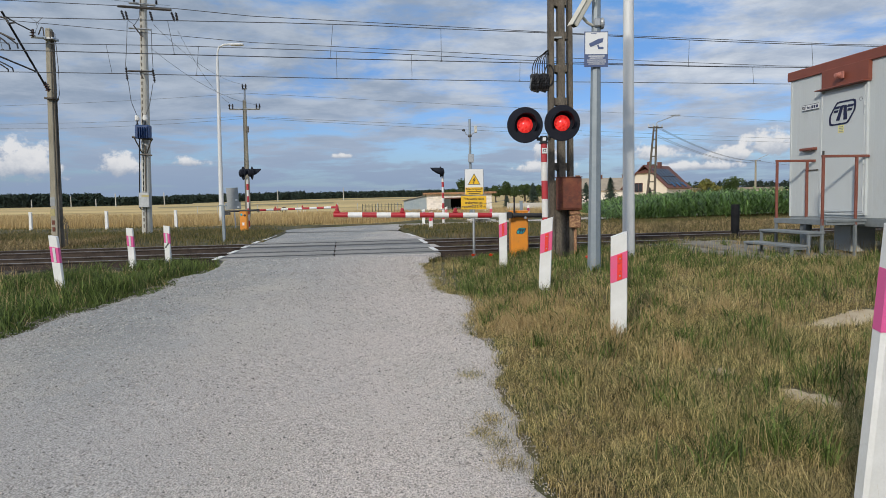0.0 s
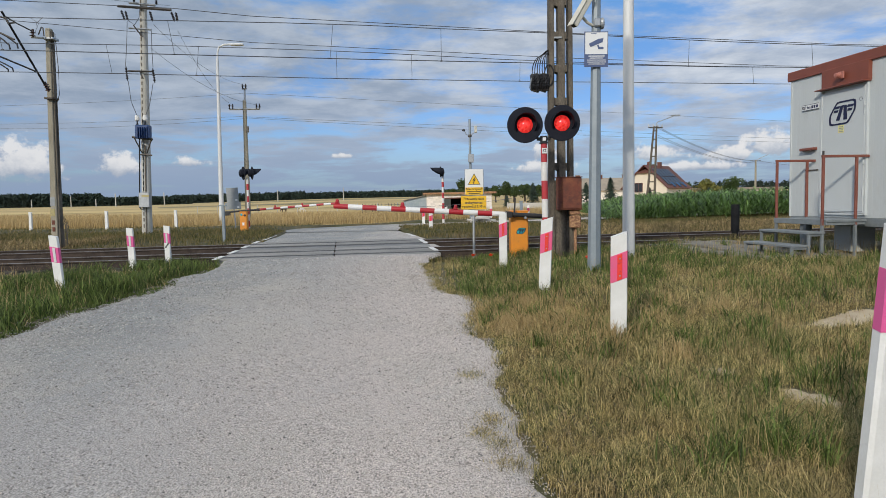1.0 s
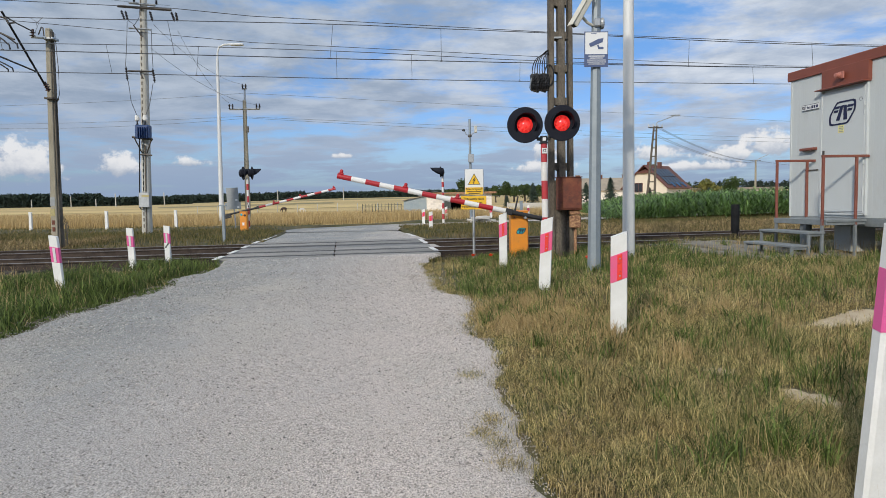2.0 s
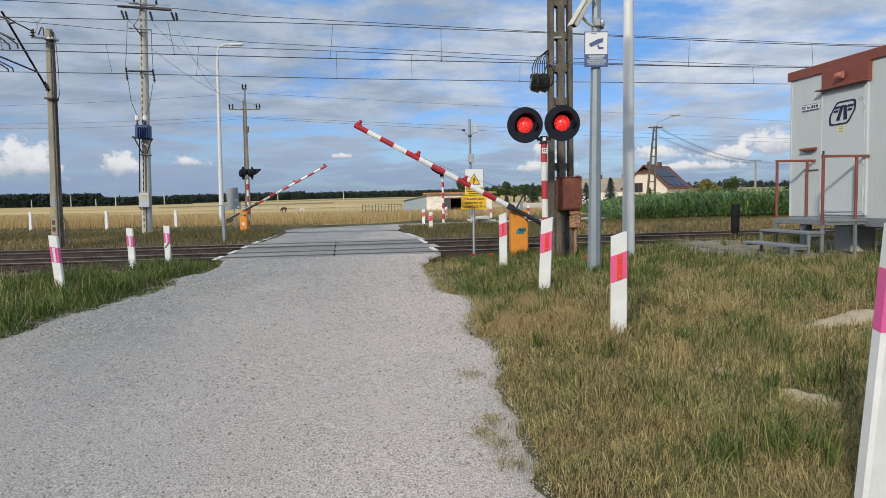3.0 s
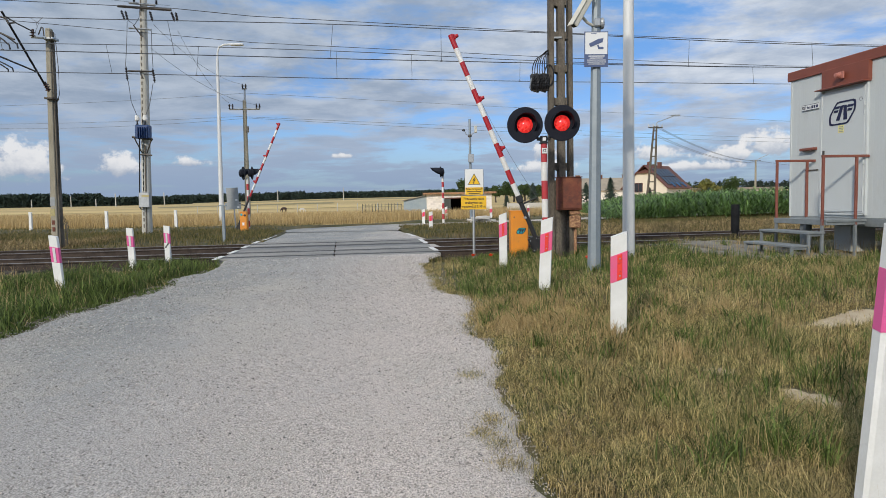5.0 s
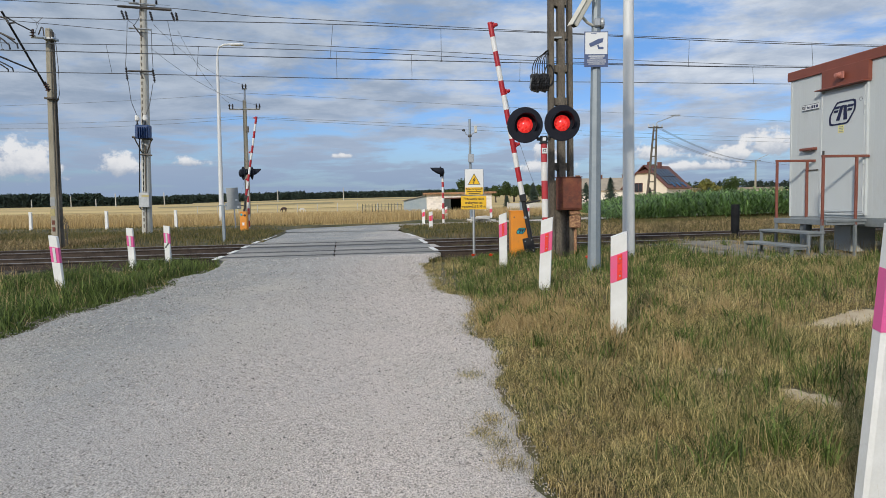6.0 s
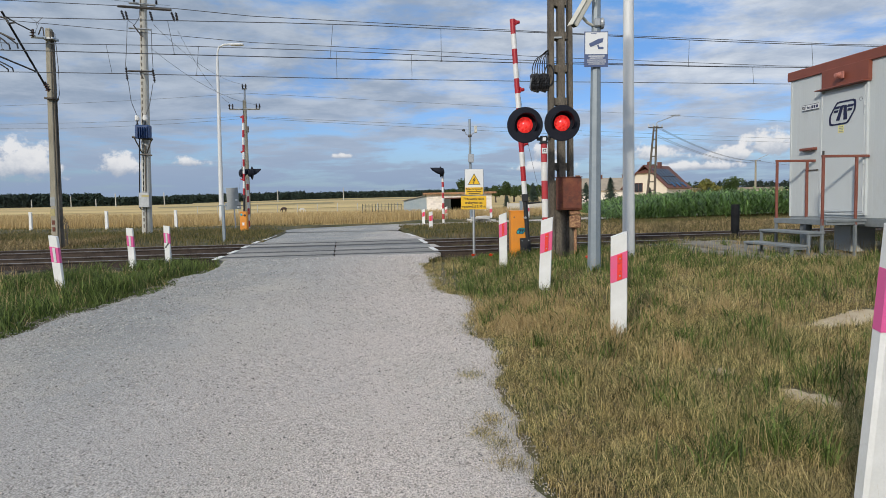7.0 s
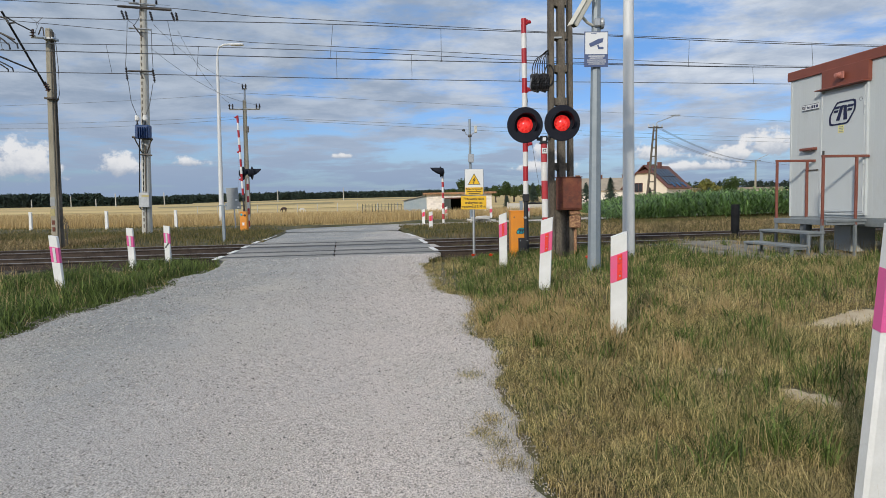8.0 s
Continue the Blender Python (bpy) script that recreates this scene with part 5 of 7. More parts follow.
def warning_sign():
    t = thing("warning_sign", pose(0.735, 15.9, 0.0, 0, 0.6, 0), "yellow and white overhead line warning sign on a post", "warning sign")
    part("post", tube((0, 0, 0), (0, 0, 2.05), 0.03, 0.03, 12), "galv", t)
    up = part("upper_plate", box((0.012, -0.036, 1.83), (0.43, 0.006, 0.60), 0.003), "signwhite", t, "white plate with a yellow lightning triangle")
    part("plate_edge", box((0.012, -0.030, 1.83), (0.445, 0.005, 0.615), 0.002), "signback", up)
    e = pose(0.012, -0.0395, 1.87) @ FRONT
    r = 0.185
    part("triangle_border", prism([(-0.15, -0.10), (0.15, -0.10), (0, 0.165)], 0, 0.003, m=e), "textdark", up)
    part("triangle", prism([(-0.128, -0.088), (0.128, -0.088), (0, 0.140)], 0.003, 0.006, m=e), "yellow", up)
    part("lightning_bolt", prism([(0.015, 0.075), (-0.04, -0.005), (-0.008, -0.002), (-0.022, -0.055), (-0.036, -0.05), (-0.012, -0.085), (0.006, -0.045), (-0.006, -0.05), (0.035, 0.022), (0.0, 0.02), (0.035, 0.07)], 0.006, 0.009, m=e), "textdark", up)
    part("yellow_strip", box((0.012, -0.0405, 1.62), (0.42, 0.003, 0.17)), "yellow", up)
    text("Nie dotykać", 0.078, pose(0.012, -0.0425, 1.665) @ FRONT, "textdark", up)
    for z, w in ((1.607, 0.33), (1.565, 0.26)):
        part("print_bar", box((0.012, -0.0425, z), (w, 0.002, 0.016)), "textdark", up)
    lo = part("lower_plate", box((0.0, -0.036, 1.345), (0.60, 0.006, 0.315), 0.003), "yellow", t, "yellow plate stating the wire height")
    for k, s in enumerate(("Przewody sieci", "trakcyjnej na", "wysokości 5.35 m")):
        text(s, 0.079, pose(0.0, -0.0405, 1.435 - 0.09 * k) @ FRONT, "textdark", lo)
    for x in (-0.2, 0.2):
        part("rivet", tube((x * 0.3, -0.034, 1.48), (x * 0.3, -0.0, 1.48), 0.01, 0.01, 8), "galv", lo)


warning_sign()


def sign_backs():
    t = thing("road_sign", pose(-11.48, 37.2, 0.0, 0, -2.5, 0), "grey backs of two road sign plates on a post", "road sign")
    part("post", tube((0, 0, 0), (0, 0, 2.3), 0.035, 0.035, 10), "galv", t)
    part("plate", box((-0.02, -0.05, 1.96), (0.66, 0.012, 0.80), 0.005), "signback", t)
    part("plate", box((-0.03, -0.05, 1.37), (0.88, 0.012, 0.40), 0.005), "signback", t)
    part("sticker", box((0.18, -0.058, 1.68), (0.12, 0.004, 0.08)), "signwhite", t, "small white sticker")
    part("sticker", box((0.25, -0.058, 1.28), (0.12, 0.004, 0.08)), "signwhite", t)
    for z in (2.1, 1.8, 1.4):
        part("clip", box((0, -0.03, z), (0.12, 0.03, 0.03)), "galv", t)
    t = thing("steel_post", pose(-8.2, 25.1, -0.1), "short grey steel post beside the track", "post")
    part("shaft", box((0, 0, 0.75), (0.10, 0.10, 1.5), 0.01), "galv_blue", t)
    part("cap", box((0, 0, 1.5), (0.3, 0.12, 0.05), 0.01), "galv_blue", t)


sign_backs()
t = thing("steel_post", pose(5.3, 45.0, 0.0), "short grey steel post by the side road", "post")
part("shaft", box((0, 0, 0.62), (0.20, 0.14, 1.3), 0.02), "galv_blue", t)
part("cap", box((0, 0, 1.28), (0.26, 0.18, 0.05), 0.01), "galv", t)


def track_bollard():
    t = thing("black_bollard", pose(7.0, 16.0, 0.05), "black plastic pipe bollard beside the track", "bollard")
    part("lower_pipe", tube((0, 0, 0), (0, 0, 0.55), 0.072, 0.072, 18), "blackplastic", t)
    part("upper_pipe", tube((0, 0, 0.5), (0, 0, 1.13), 0.094, 0.094, 18), "blackplastic", t)
    part("collar", tube((0, 0, 0.49), (0, 0, 0.54), 0.10, 0.10, 18), "blackplastic", t)


track_bollard()


def east_camera_pole():
    t = thing("camera_pole", pose(1.80, 41.8, 0.0, 0, 0, 0), "thin grey mast with two small white cameras", "camera pole")
    part("shaft", tube((0, 0, 0), (0, 0, 6.4), 0.10, 0.07, 10), "galv_blue", t)
    part("cabinet", box((0.05, -0.12, 4.0), (0.34, 0.2, 0.52), 0.02), "galv", t, "small grey cabinet")
    part("bracket", path_tube([(-0.36, 0, 5.75), (-0.2, 0, 5.45), (0.1, 0, 5.45), (0.3, 0, 5.6)], 0.025, 6), "galv", t)
    part("camera", lathe([(0, 0), (0.10, 0.03), (0.09, 0.12), (0, 0.16)], 12, pose(-0.38, 0, 5.66)), "black", t, "dark dome camera")
    part("camera", box((0.36, -0.05, 5.78), (0.16, 0.2, 0.42), 0.02, None), "beige", t, "white bullet camera")
    part("joint", lathe([(0.10, 5.3), (0.13, 5.38), (0.10, 5.46)], 12), "steel_dark", t)


east_camera_pole()


# ---- overhead wires ----
def along(x, y0, z):
    return (x, y0 + SLOPE * x, z)


def wire(name, pts, r, label, mat="wire"):
    ob = link(name, path_tube(pts, r, 6), mat)
    return tagged(ob, label, "overhead wire", "overhead wires", "structure")


MESS = [([-90, -40, -10.8, -2.8, 0.06, 3.5, 7.1, 11, 30, 90], [6.9, 6.5, 6.14, 6.11, 6.03, 5.95, 5.82, 5.73, 5.6, 6.4], TRACKS[0], [-10.9, -6.9, -2.78, 0.06, 3.5, 7.12, 10.9, 15]),
        ([-90, -40, -13.2, -8.4, -3.2, -0.9, 2.7, 8.7, 30, 90], [7.1, 6.6, 6.40, 6.38, 6.27, 6.18, 6.03, 5.89, 5.8, 6.6], TRACKS[1], [-13.6, -10.2, -7.5, -3.3, -0.9, 2.7, 6.4, 11, 16])]
CONT = [([-90, -10.86, -6.9, -2.8, 3.5, 8.2, 10.8, 90], [5.5, 5.35, 5.28, 5.21, 5.13, 5.08, 5.09, 5.1]), ([-90, -13.3, -10.2, -3.4, 4.25, 12.5, 90], [5.7, 5.55, 5.52, 5.40, 5.33, 5.29, 5.2])]
for (mx, mz, y0, drops), (cx, cz) in zip(MESS, CONT):
    xs = [float(v) for v in np.concatenate([np.linspace(-90, -20, 8), np.linspace(-16, 20, 19), np.linspace(26, 90, 8)])]
    wire("messenger_wire", [along(x, y0, float(np.interp(x, mx, mz))) for x in xs], 0.0105, "dark messenger wire carrying the droppers")
    for o in (-0.018, 0.018):
        wire("contact_wire", [along(x, y0 + o, float(np.interp(x, cx, cz))) for x in xs], 0.008, "dark contact wire over the track")
    for k, x in enumerate(drops):
        a = float(np.interp(x, mx, mz))
        lean = (0.10, 0.13, -0.10, 0.0, 0.0, -0.02, 0.05, 0.05, 0.05)[k]
        c = float(np.interp(x + lean, cx, cz))
        w = wire("dropper_wire", [along(x, y0, a), along(x + lean, y0, c)], 0.006, "thin dropper between messenger and contact wire")
        part("clip", box(along(x + lean, y0, c), (0.06, 0.03, 0.03)), "steel_dark", w)
wire("feeder_wire", [along(x, TRACKS[0] + 0.1, z) for x, z in ((-40, 7.6), (-10.8, 6.58), (-6.8, 6.46), (-4.9, 6.30), (3.5, 5.99), (12, 5.78), (60, 5.8))], 0.009, "dark feeder wire above the near track")
wire("feeder_wire", [along(x, TRACKS[1] - 0.1, z) for x, z in ((-40, 9.2), (-12.9, 7.05), (-5.85, 6.48), (4.26, 6.1), (12, 5.9), (60, 5.9))], 0.009, "dark feeder wire above the far track")
GREY = "thin grey power line between the utility poles"
for p, q, d in (((-12.90, 45.00, 8.79), (40.86, 62.00, 7.46), 0.05), ((-12.96, 45.00, 7.24), (40.90, 62.00, 5.97), 0.05), ((-12.96, 45.00, 7.17), (40.91, 62.00, 5.76), 0.25), ((-12.90, 45.00, 8.79), (-32.85, 50.00, 9.04), 0.1), ((-12.96, 45.00, 7.28), (-32.94, 50.00, 7.72), 0.1), ((-12.96, 45.00, 7.13), (-32.96, 50.00, 7.39), 0.2)):
    wire("power_line", sag(p, q, d), 0.010, GREY, "wire_grey")
for p, q, d in (((-13.07, 31.40, 9.74), (-13.02, 45.00, 9.35), 0.5), ((-11.99, 31.40, 9.46), (-13.90, 45.00, 8.11), 0.5), ((-13.28, 31.40, 8.70), (-12.10, 45.00, 8.00), 0.5), ((-12.30, 31.40, 10.58), (-13.71, 20.00, 8.17), 0.1)):
    wire("power_line", sag(p, q, d), 0.008, GREY, "wire_grey")


# ---- relay hut ----
def relay_hut():
    t = thing("relay_hut", pose(6.75, 13.0, 0, 0, 0, -82.0), "pale grey metal relay hut with a red-brown roof edge", "relay hut")
    L, D, Z0, Z1 = 3.8, 2.5, 0.97, 3.56
    part("wall", box((L / 2, D / 2, (Z0 + Z1) / 2), (L, D, Z1 - Z0), 0.01), "hut", t)
    for k in range(38):
        x = 0.03 + 0.1 * k
        if 0.80 < x < 2.02 or x > L - 0.02:
            continue
        part("wall_rib", box((x, -0.001, (Z0 + Z1) / 2), (0.05, 0.0016, Z1 - Z0 - 0.02)), "hut", t)
    part("corner_trim", box((0.0, 0.0, (Z0 + Z1) / 2), (0.03, 0.03, Z1 - Z0)), "hut", t)
    for k in range(14):
        part("wall_rib", box((-0.004, 0.12 + 0.17 * k, (Z0 + Z1) / 2), (0.012, 0.06, Z1 - Z0 - 0.02), 0.003), "hut", t)
    rf = part("roof", box((L / 2, D / 2, 3.635), (L + 0.20, D + 0.07, 0.165), 0.012), "hutred", t, "red-brown painted roof edge")
    part("gutter_lip", box((L / 2, -0.018, 3.558), (L + 0.16, 0.04, 0.03), 0.006), "hutred", rf)
    part("underframe", box((L / 2, D / 2, 0.90), (L, D, 0.14), 0.01), "steps", t, "grey steel floor frame")
    for x in (0.22, 2.35, 3.5):
        for y in (0.18, D - 0.2):
            lg = part("leg", tube((x, y, 0.2), (x, y, 0.84), 0.10, 0.10, 18), "steps", t)
            part("foot_plate", box((x, y, 0.36), (0.34, 0.34, 0.03), 0.005), "steps", lg)
    part("cable_shaft", box((1.02, 0.55, 0.58), (0.40, 0.5, 0.6), 0.01), "hut", t, "pale metal cable shaft under the floor")
    # black block added to stand in for the deep shade under the hut
    part("foundation", box((2.4, 1.5, 0.58), (2.4, 0.5, 0.6), 0.01), "black", t, "black block added for the shade under the floor")
    # door
    d = part("door", box((1.39, -0.018, 2.115), (1.00, 0.035, 2.11), 0.006), "hutdoor", t, "plain pale grey steel door")
    for x in (0.865, 1.925):
        part("door_frame", box((x, -0.016, 2.12), (0.045, 0.05, 2.2), 0.004), "hut", t)
    part("door_frame", box((1.39, -0.016, 1.035), (1.10, 0.05, 0.03), 0.004), "hut", t)
    part("seam", box((1.39, -0.037, 1.085), (0.98, 0.004, 0.012)), "galv", d)
    for z in (2.83, 2.76, 1.94, 1.42):
        part("hinge", tube((1.895, -0.045, z - 0.07), (1.895, -0.045, z + 0.07), 0.015, 0.015, 10), "hutdoor", d, "white barrel hinge")
    h = part("handle_plate", box((0.945, -0.042, 2.03), (0.05, 0.012, 0.26), 0.004), "steel_dark", d, "dark steel lever handle")
    part("lever", path_tube([(0.945, -0.05, 2.07), (0.945, -0.085, 2.07), (1.05, -0.09, 2.07)], 0.011, 8), "galv", h)
    emblem(pose(1.385, -0.037, 2.775) @ FRONT, 0.63, 0.40, "ink", d)
    part("registered_ring", path_tube([(1.80 + 0.03 * math.cos(a), -0.037, 2.95 + 0.03 * math.sin(a)) for a in np.linspace(0, 2 * math.pi, 21)], 0.003, 5), "ink", d)
    part("sticker", box((1.36, -0.038, 2.50), (0.13, 0.003, 0.13)), "sticker", d, "pale yellow sticker")
    for k in range(4):
        part("sticker_bar", box((1.36, -0.0405, 2.54 - 0.027 * k), (0.10, 0.002, 0.010)), "galv", d)
    # name plate
    pl = part("name_plate", box((0.55, -0.018, 2.985), (0.46, 0.010, 0.10), 0.002), "signwhite", t, "small white kilometre plate")
    for a, b2 in (((0.55, 3.033), (0.45, 0.006)), ((0.55, 2.937), (0.45, 0.006))):
        part("plate_border", box((a[0], -0.0245, a[1]), (b2[0], 0.003, b2[1])), "ink", pl)
    text("SSP km", 0.078, pose(0.445, -0.0235, 2.983) @ FRONT, "ink", pl)
    for k in range(3):
        part("print_bar", box((0.605 + 0.062 * k, -0.0245, 2.983), (0.045, 0.003, 0.05)), "ink", pl)
    # hood over the door and its lamp
    hd = part("door_hood", prism([(0.90, 0.0), (1.985, 0.0), (1.985, -0.07), (0.90, -0.07)], 3.24, 3.55), "hutred", t, "red-brown hood over the door")
    part("drip_edge", box((1.40, -0.075, 3.225), (1.16, 0.15, 0.022), 0.004, None), "hutred", hd)
    lp = part("alarm_lamp", lathe([(0.055, 0), (0.055, 0.04), (0.042, 0.05), (0.04, 0.10), (0.0, 0.11)], 18, pose(1.40, -0.10, 3.40) @ FRONT), "horn", t, "faded pink alarm lamp")
    part("lamp_base", box((1.43, -0.11, 3.40), (0.12, 0.03, 0.12), 0.006), "horn", lp)
    part("vent_hood", box((0.55, -0.05, 2.215), (0.37, 0.10, 0.05), 0.01), "railred", t, "small red-brown vent hood")
    part("vent_slot", box((0.60, -0.012, 1.83), (0.34, 0.015, 0.02)), "steel_dark", t)
    # landing and steps
    st = thing("steel_steps", pose(6.75, 13.0, 0, 0, 0, -82.0), "grey galvanised steps with red-brown handrails at the door", "steps")
    x0, x1 = 0.68, 1.96
    part("landing", box(((x0 + x1) / 2, -0.40, 0.945), (x1 - x0 + 0.06, 0.74, 0.045), 0.006), "steps", st)
    part("landing_edge", box(((x0 + x1) / 2, -0.772, 0.925), (x1 - x0 + 0.08, 0.02, 0.09), 0.004), "steps", st)
    for x in (x0, x1):
        part("landing_side", box((x, -0.40, 0.91), (0.02, 0.72, 0.07), 0.003), "steps", st)
        for y in ((-0.755, -0.16) if x == x0 else (-0.82, -0.22)):
            part("post", box((x, y, 0.62), (0.04, 0.04, 0.72)), "steps", st)
            part("rail_post", box((x, y, 1.43), (0.04, 0.04, 1.12), 0.005), "railred", st, "red-brown handrail post")
        front = -0.78 if x == x0 else -0.845
        part("handrail", box((x, front / 2, 2.0), (0.042, -front, 0.042), 0.006), "railred", st, "red-brown handrail")
    for y, z in ((-0.93, 0.755), (-1.23, 0.545)):
        part("tread", box(((x0 + x1) / 2, y, z), (x1 - x0 + 0.06, 0.30, 0.04), 0.005), "steps", st)
        for x in (x0 + 0.01, x1 - 0.01):
            part("step_leg", box((x, y - 0.12, (z + 0.2) / 2 + 0.02), (0.04, 0.04, z - 0.22)), "steps", st)
            part("step_side", box((x, y, z - 0.03), (0.02, 0.30, 0.05)), "steps", st)
    # worn paving in front of the steps
    rng = random.Random(5)
    pv = thing("paving", pose(6.75, 13.0, 0.345, 0, 0, -82.0), "worn concrete paving slabs sunk in grass", "paving", kind="structure")
    for i in range(-6, 5):
        for j in range(4):
            if rng.random() < 0.05:
                continue
            o = part("slab", box((0, 0, 0), (0.48, 0.48, 0.06), 0.012), "paving", pv)
            at = pv.matrix_world @ Vector((0.5 * i, -0.15 - 0.5 * j, 0))
            o.matrix_local = Matrix.Translation((0, 0, gzf(at.x, at.y) - 0.345 + 0.005)) @ pose(0.5 * i + rng.uniform(-.01, .01), -0.15 - 0.5 * j, rng.uniform(-.012, .008), rng.uniform(-1, 1), rng.uniform(-1, 1), rng.uniform(-2, 2))


relay_hut()


# ---- buildings beyond the railway ----
def block_building():
    t = thing("block_building", pose(-1.7, 80, 0, 0, 0, 0), "low white block building with a dark open gateway", "building")
    z0, z1 = -0.3, 2.2
    w = new("wall")
    w.parent, w.empty_display_size = t, 0.1
    w["label"] = "white painted block wall"
    part("wall_panel", box((1.0, 0, (z0 + z1) / 2), (2.05, 0.3, z1 - z0)), "brickwhite", w)
    part("wall_panel", box((6.3, 0, (z0 + z1) / 2), (2.6, 0.3, z1 - z0)), "brickwhite", w)
    part("wall_panel", box((3.5, 0, 1.95), (3.0, 0.3, 0.5)), "brickwhite", w)
    part("wall_panel", box((-0.0, 3.0, (z0 + z1) / 2), (0.3, 6.0, z1 - z0)), "brickwhite", w)
    me_b = box((0, 0, 0), (0.56, 0.03, 0.225), 0.012)
    me = bpy.data.meshes.new("block")
    me_b.to_mesh(me)
    me_b.free()
    me.materials.append(M["brickwhite"])
    for r in range(10):
        for k in range(13):
            x = 0.02 + 0.3 + 0.6 * k - (0.3 if r % 2 else 0)
            z = z0 + 0.13 + 0.25 * r
            if 1.75 < x < 5.25 and z < 1.7 or x < 0.25 or x > 7.4:
                continue
            o = new("block", me)
            o.parent, o.location = w, (x, -0.155, z)
    # near-black walls put the shade of the interior into their colour
    part("inside", box((3.5, 4.5, 1.0), (3.6, 0.1, 2.6)), "dark_inside", t, "near-black wall painting the shade inside the open gateway")
    part("inside_wall", box((1.7, 2.3, 1.0), (0.1, 4.4, 2.6)), "dark_inside", t)
    part("inside_wall", box((5.4, 2.3, 1.0), (0.1, 4.4, 2.6)), "dark_inside", t)
    part("gate_leaf", box((2.3, -0.2, 0.85), (0.9, 0.08, 1.6), 0.01), "fencedark", t, "dark gate leaf half open")
    part("lintel", box((3.6, -0.18, 1.72), (3.7, 0.06, 0.12)), "roofbrown", t)
    part("roof", box((3.8, 3.0, 2.30), (8.6, 7.2, 0.16), 0.02), "roofgrey", t, "flat brown-edged roof")
    part("fascia", box((3.8, -0.62, 2.30), (8.7, 0.05, 0.22), 0.01), "rust_light", t)
    s = thing("tin_shed", pose(-4.7, 82, 0, 0, 0, 0), "blue-grey corrugated tin lean-to shed", "shed")
    part("wall", prism([(0, 0), (3.0, 0), (3.0, 4.0), (0, 4.0)], -0.3, 1.5, 0, 0.21), "tin", s)
    for k in range(15):
        part("corrugation", prism([(0.1 + 0.2 * k, -0.03), (0.18 + 0.2 * k, -0.03), (0.18 + 0.2 * k, 0.0), (0.1 + 0.2 * k, 0.0)], -0.3, 1.48, 0, 0.21), "tin", s)
    part("roof", prism([(-0.15, -0.3), (3.1, -0.3), (3.1, 4.2), (-0.15, 4.2)], 1.52, 1.60, 0.21, 0.21), "roofgrey", s)


block_building()


def dwelling():
    # gable house with a brown roof and solar panels on the slope
    t = thing("gable_house", pose(28.7, 95, 0, 0, 0, -42), "cream rendered gable house with solar panels on its roof", "house")
    W, D, ze, zr = 6.6, 7.6, 2.7, 5.8
    b = bmesh.new()
    prof = [(-W / 2, 0.0), (W / 2, 0.0), (W / 2, ze), (0.9, zr - 0.75), (-0.9, zr - 0.75), (-W / 2, ze)]
    a = [b.verts.new((x, 0, z)) for x, z in prof]
    c = [b.verts.new((x, D, z)) for x, z in prof]
    b.faces.new(a)
    b.faces.new(list(reversed(c)))
    for k in range(6):
        b.faces.new((a[k], c[k], c[(k + 1) % 6], a[(k + 1) % 6]))
    bmesh.ops.recalc_face_normals(b, faces=b.faces)
    part("wall", b, "render_cream", t)
    rf = new("roof")
    rf.parent, rf.empty_display_size = t, 0.1
    rf["label"] = "dark brown tiled roof with a half hip"
    ang = math.degrees(math.atan2(zr - ze, W / 2))
    ln = math.hypot(zr - ze, W / 2) + 0.35
    for s in (-1, 1):
        m = pose(s * (W / 4 + 0.15), D / 2, (zr + ze) / 2 - 0.05, 0, s * ang, 0)
        part("roof_slope", box((0, 0, 0), (ln, D + 0.7, 0.14), 0.02, m), "roofbrown", rf)
        if s > 0:
            for i in range(5):
                for j in range(2):
                    part("solar_panel", box((-1.0 + 1.75 * j + 0.2, -2.6 + 1.12 * i, 0.12), (1.65, 1.05, 0.05), 0.01, m), "solar", rf, "dark glossy solar panel")
            for j, i in ((1.75, -1.5), (1.75, 0.4), (1.75, 2.3)):
                part("roof_window", box((j, i, 0.13), (0.9, 0.75, 0.06), 0.01, m), "glassdark", rf, "roof window")
    hip = bmesh.new()
    p = [hip.verts.new(q) for q in ((-1.25, -0.4, zr - 0.95), (1.25, -0.4, zr - 0.95), (0, 1.6, zr + 0.15), (-1.25, -0.4, zr - 1.05), (1.25, -0.4, zr - 1.05), (0, 1.6, zr + 0.02))]
    for f in ((0, 1, 2), (5, 4, 3), (0, 3, 4, 1), (1, 4, 5, 2), (2, 5, 3, 0)):
        hip.faces.new([p[k] for k in f])
    part("half_hip", hip, "roofbrown", rf)
    for x, y in ((-0.35, 2.2), (0.2, 4.4)):
        part("chimney", box((x, y, zr + 0.15), (0.5, 0.5, 0.9), 0.02), "roofbrown", rf)
    for x in (-0.9,):
        wn = part("window", box((x, -0.03, 2.75), (1.05, 0.08, 1.15), 0.01), "glassdark", t, "dark gable window")
        for dx in (-0.56, 0.56):
            part("window_frame", box((x + dx, -0.05, 2.75), (0.08, 0.1, 1.25)), "roofbrown", wn)
        part("window_frame", box((x, -0.05, 3.36), (1.2, 0.1, 0.08)), "roofbrown", wn)
        part("window_sill", box((x, -0.08, 2.13), (1.25, 0.16, 0.06)), "roofbrown", wn)
        part("glazing_bar", box((x, -0.075, 2.75), (0.05, 0.04, 1.15)), "roofbrown", wn)
    t = thing("barn", pose(24.0, 120, 1.0, 0, 0, 0), "long low barn with a weathered grey roof", "barn", "farm barns")
    part("wall", box((5.0, 3, 0.6), (13, 6, 2.4)), "brickwhite", t)
    b = bmesh.new()
    prof = [(-0.4, 1.7), (3, 4.0), (6.4, 1.7), (6.4, 1.6), (3, 3.85), (-0.4, 1.6)]
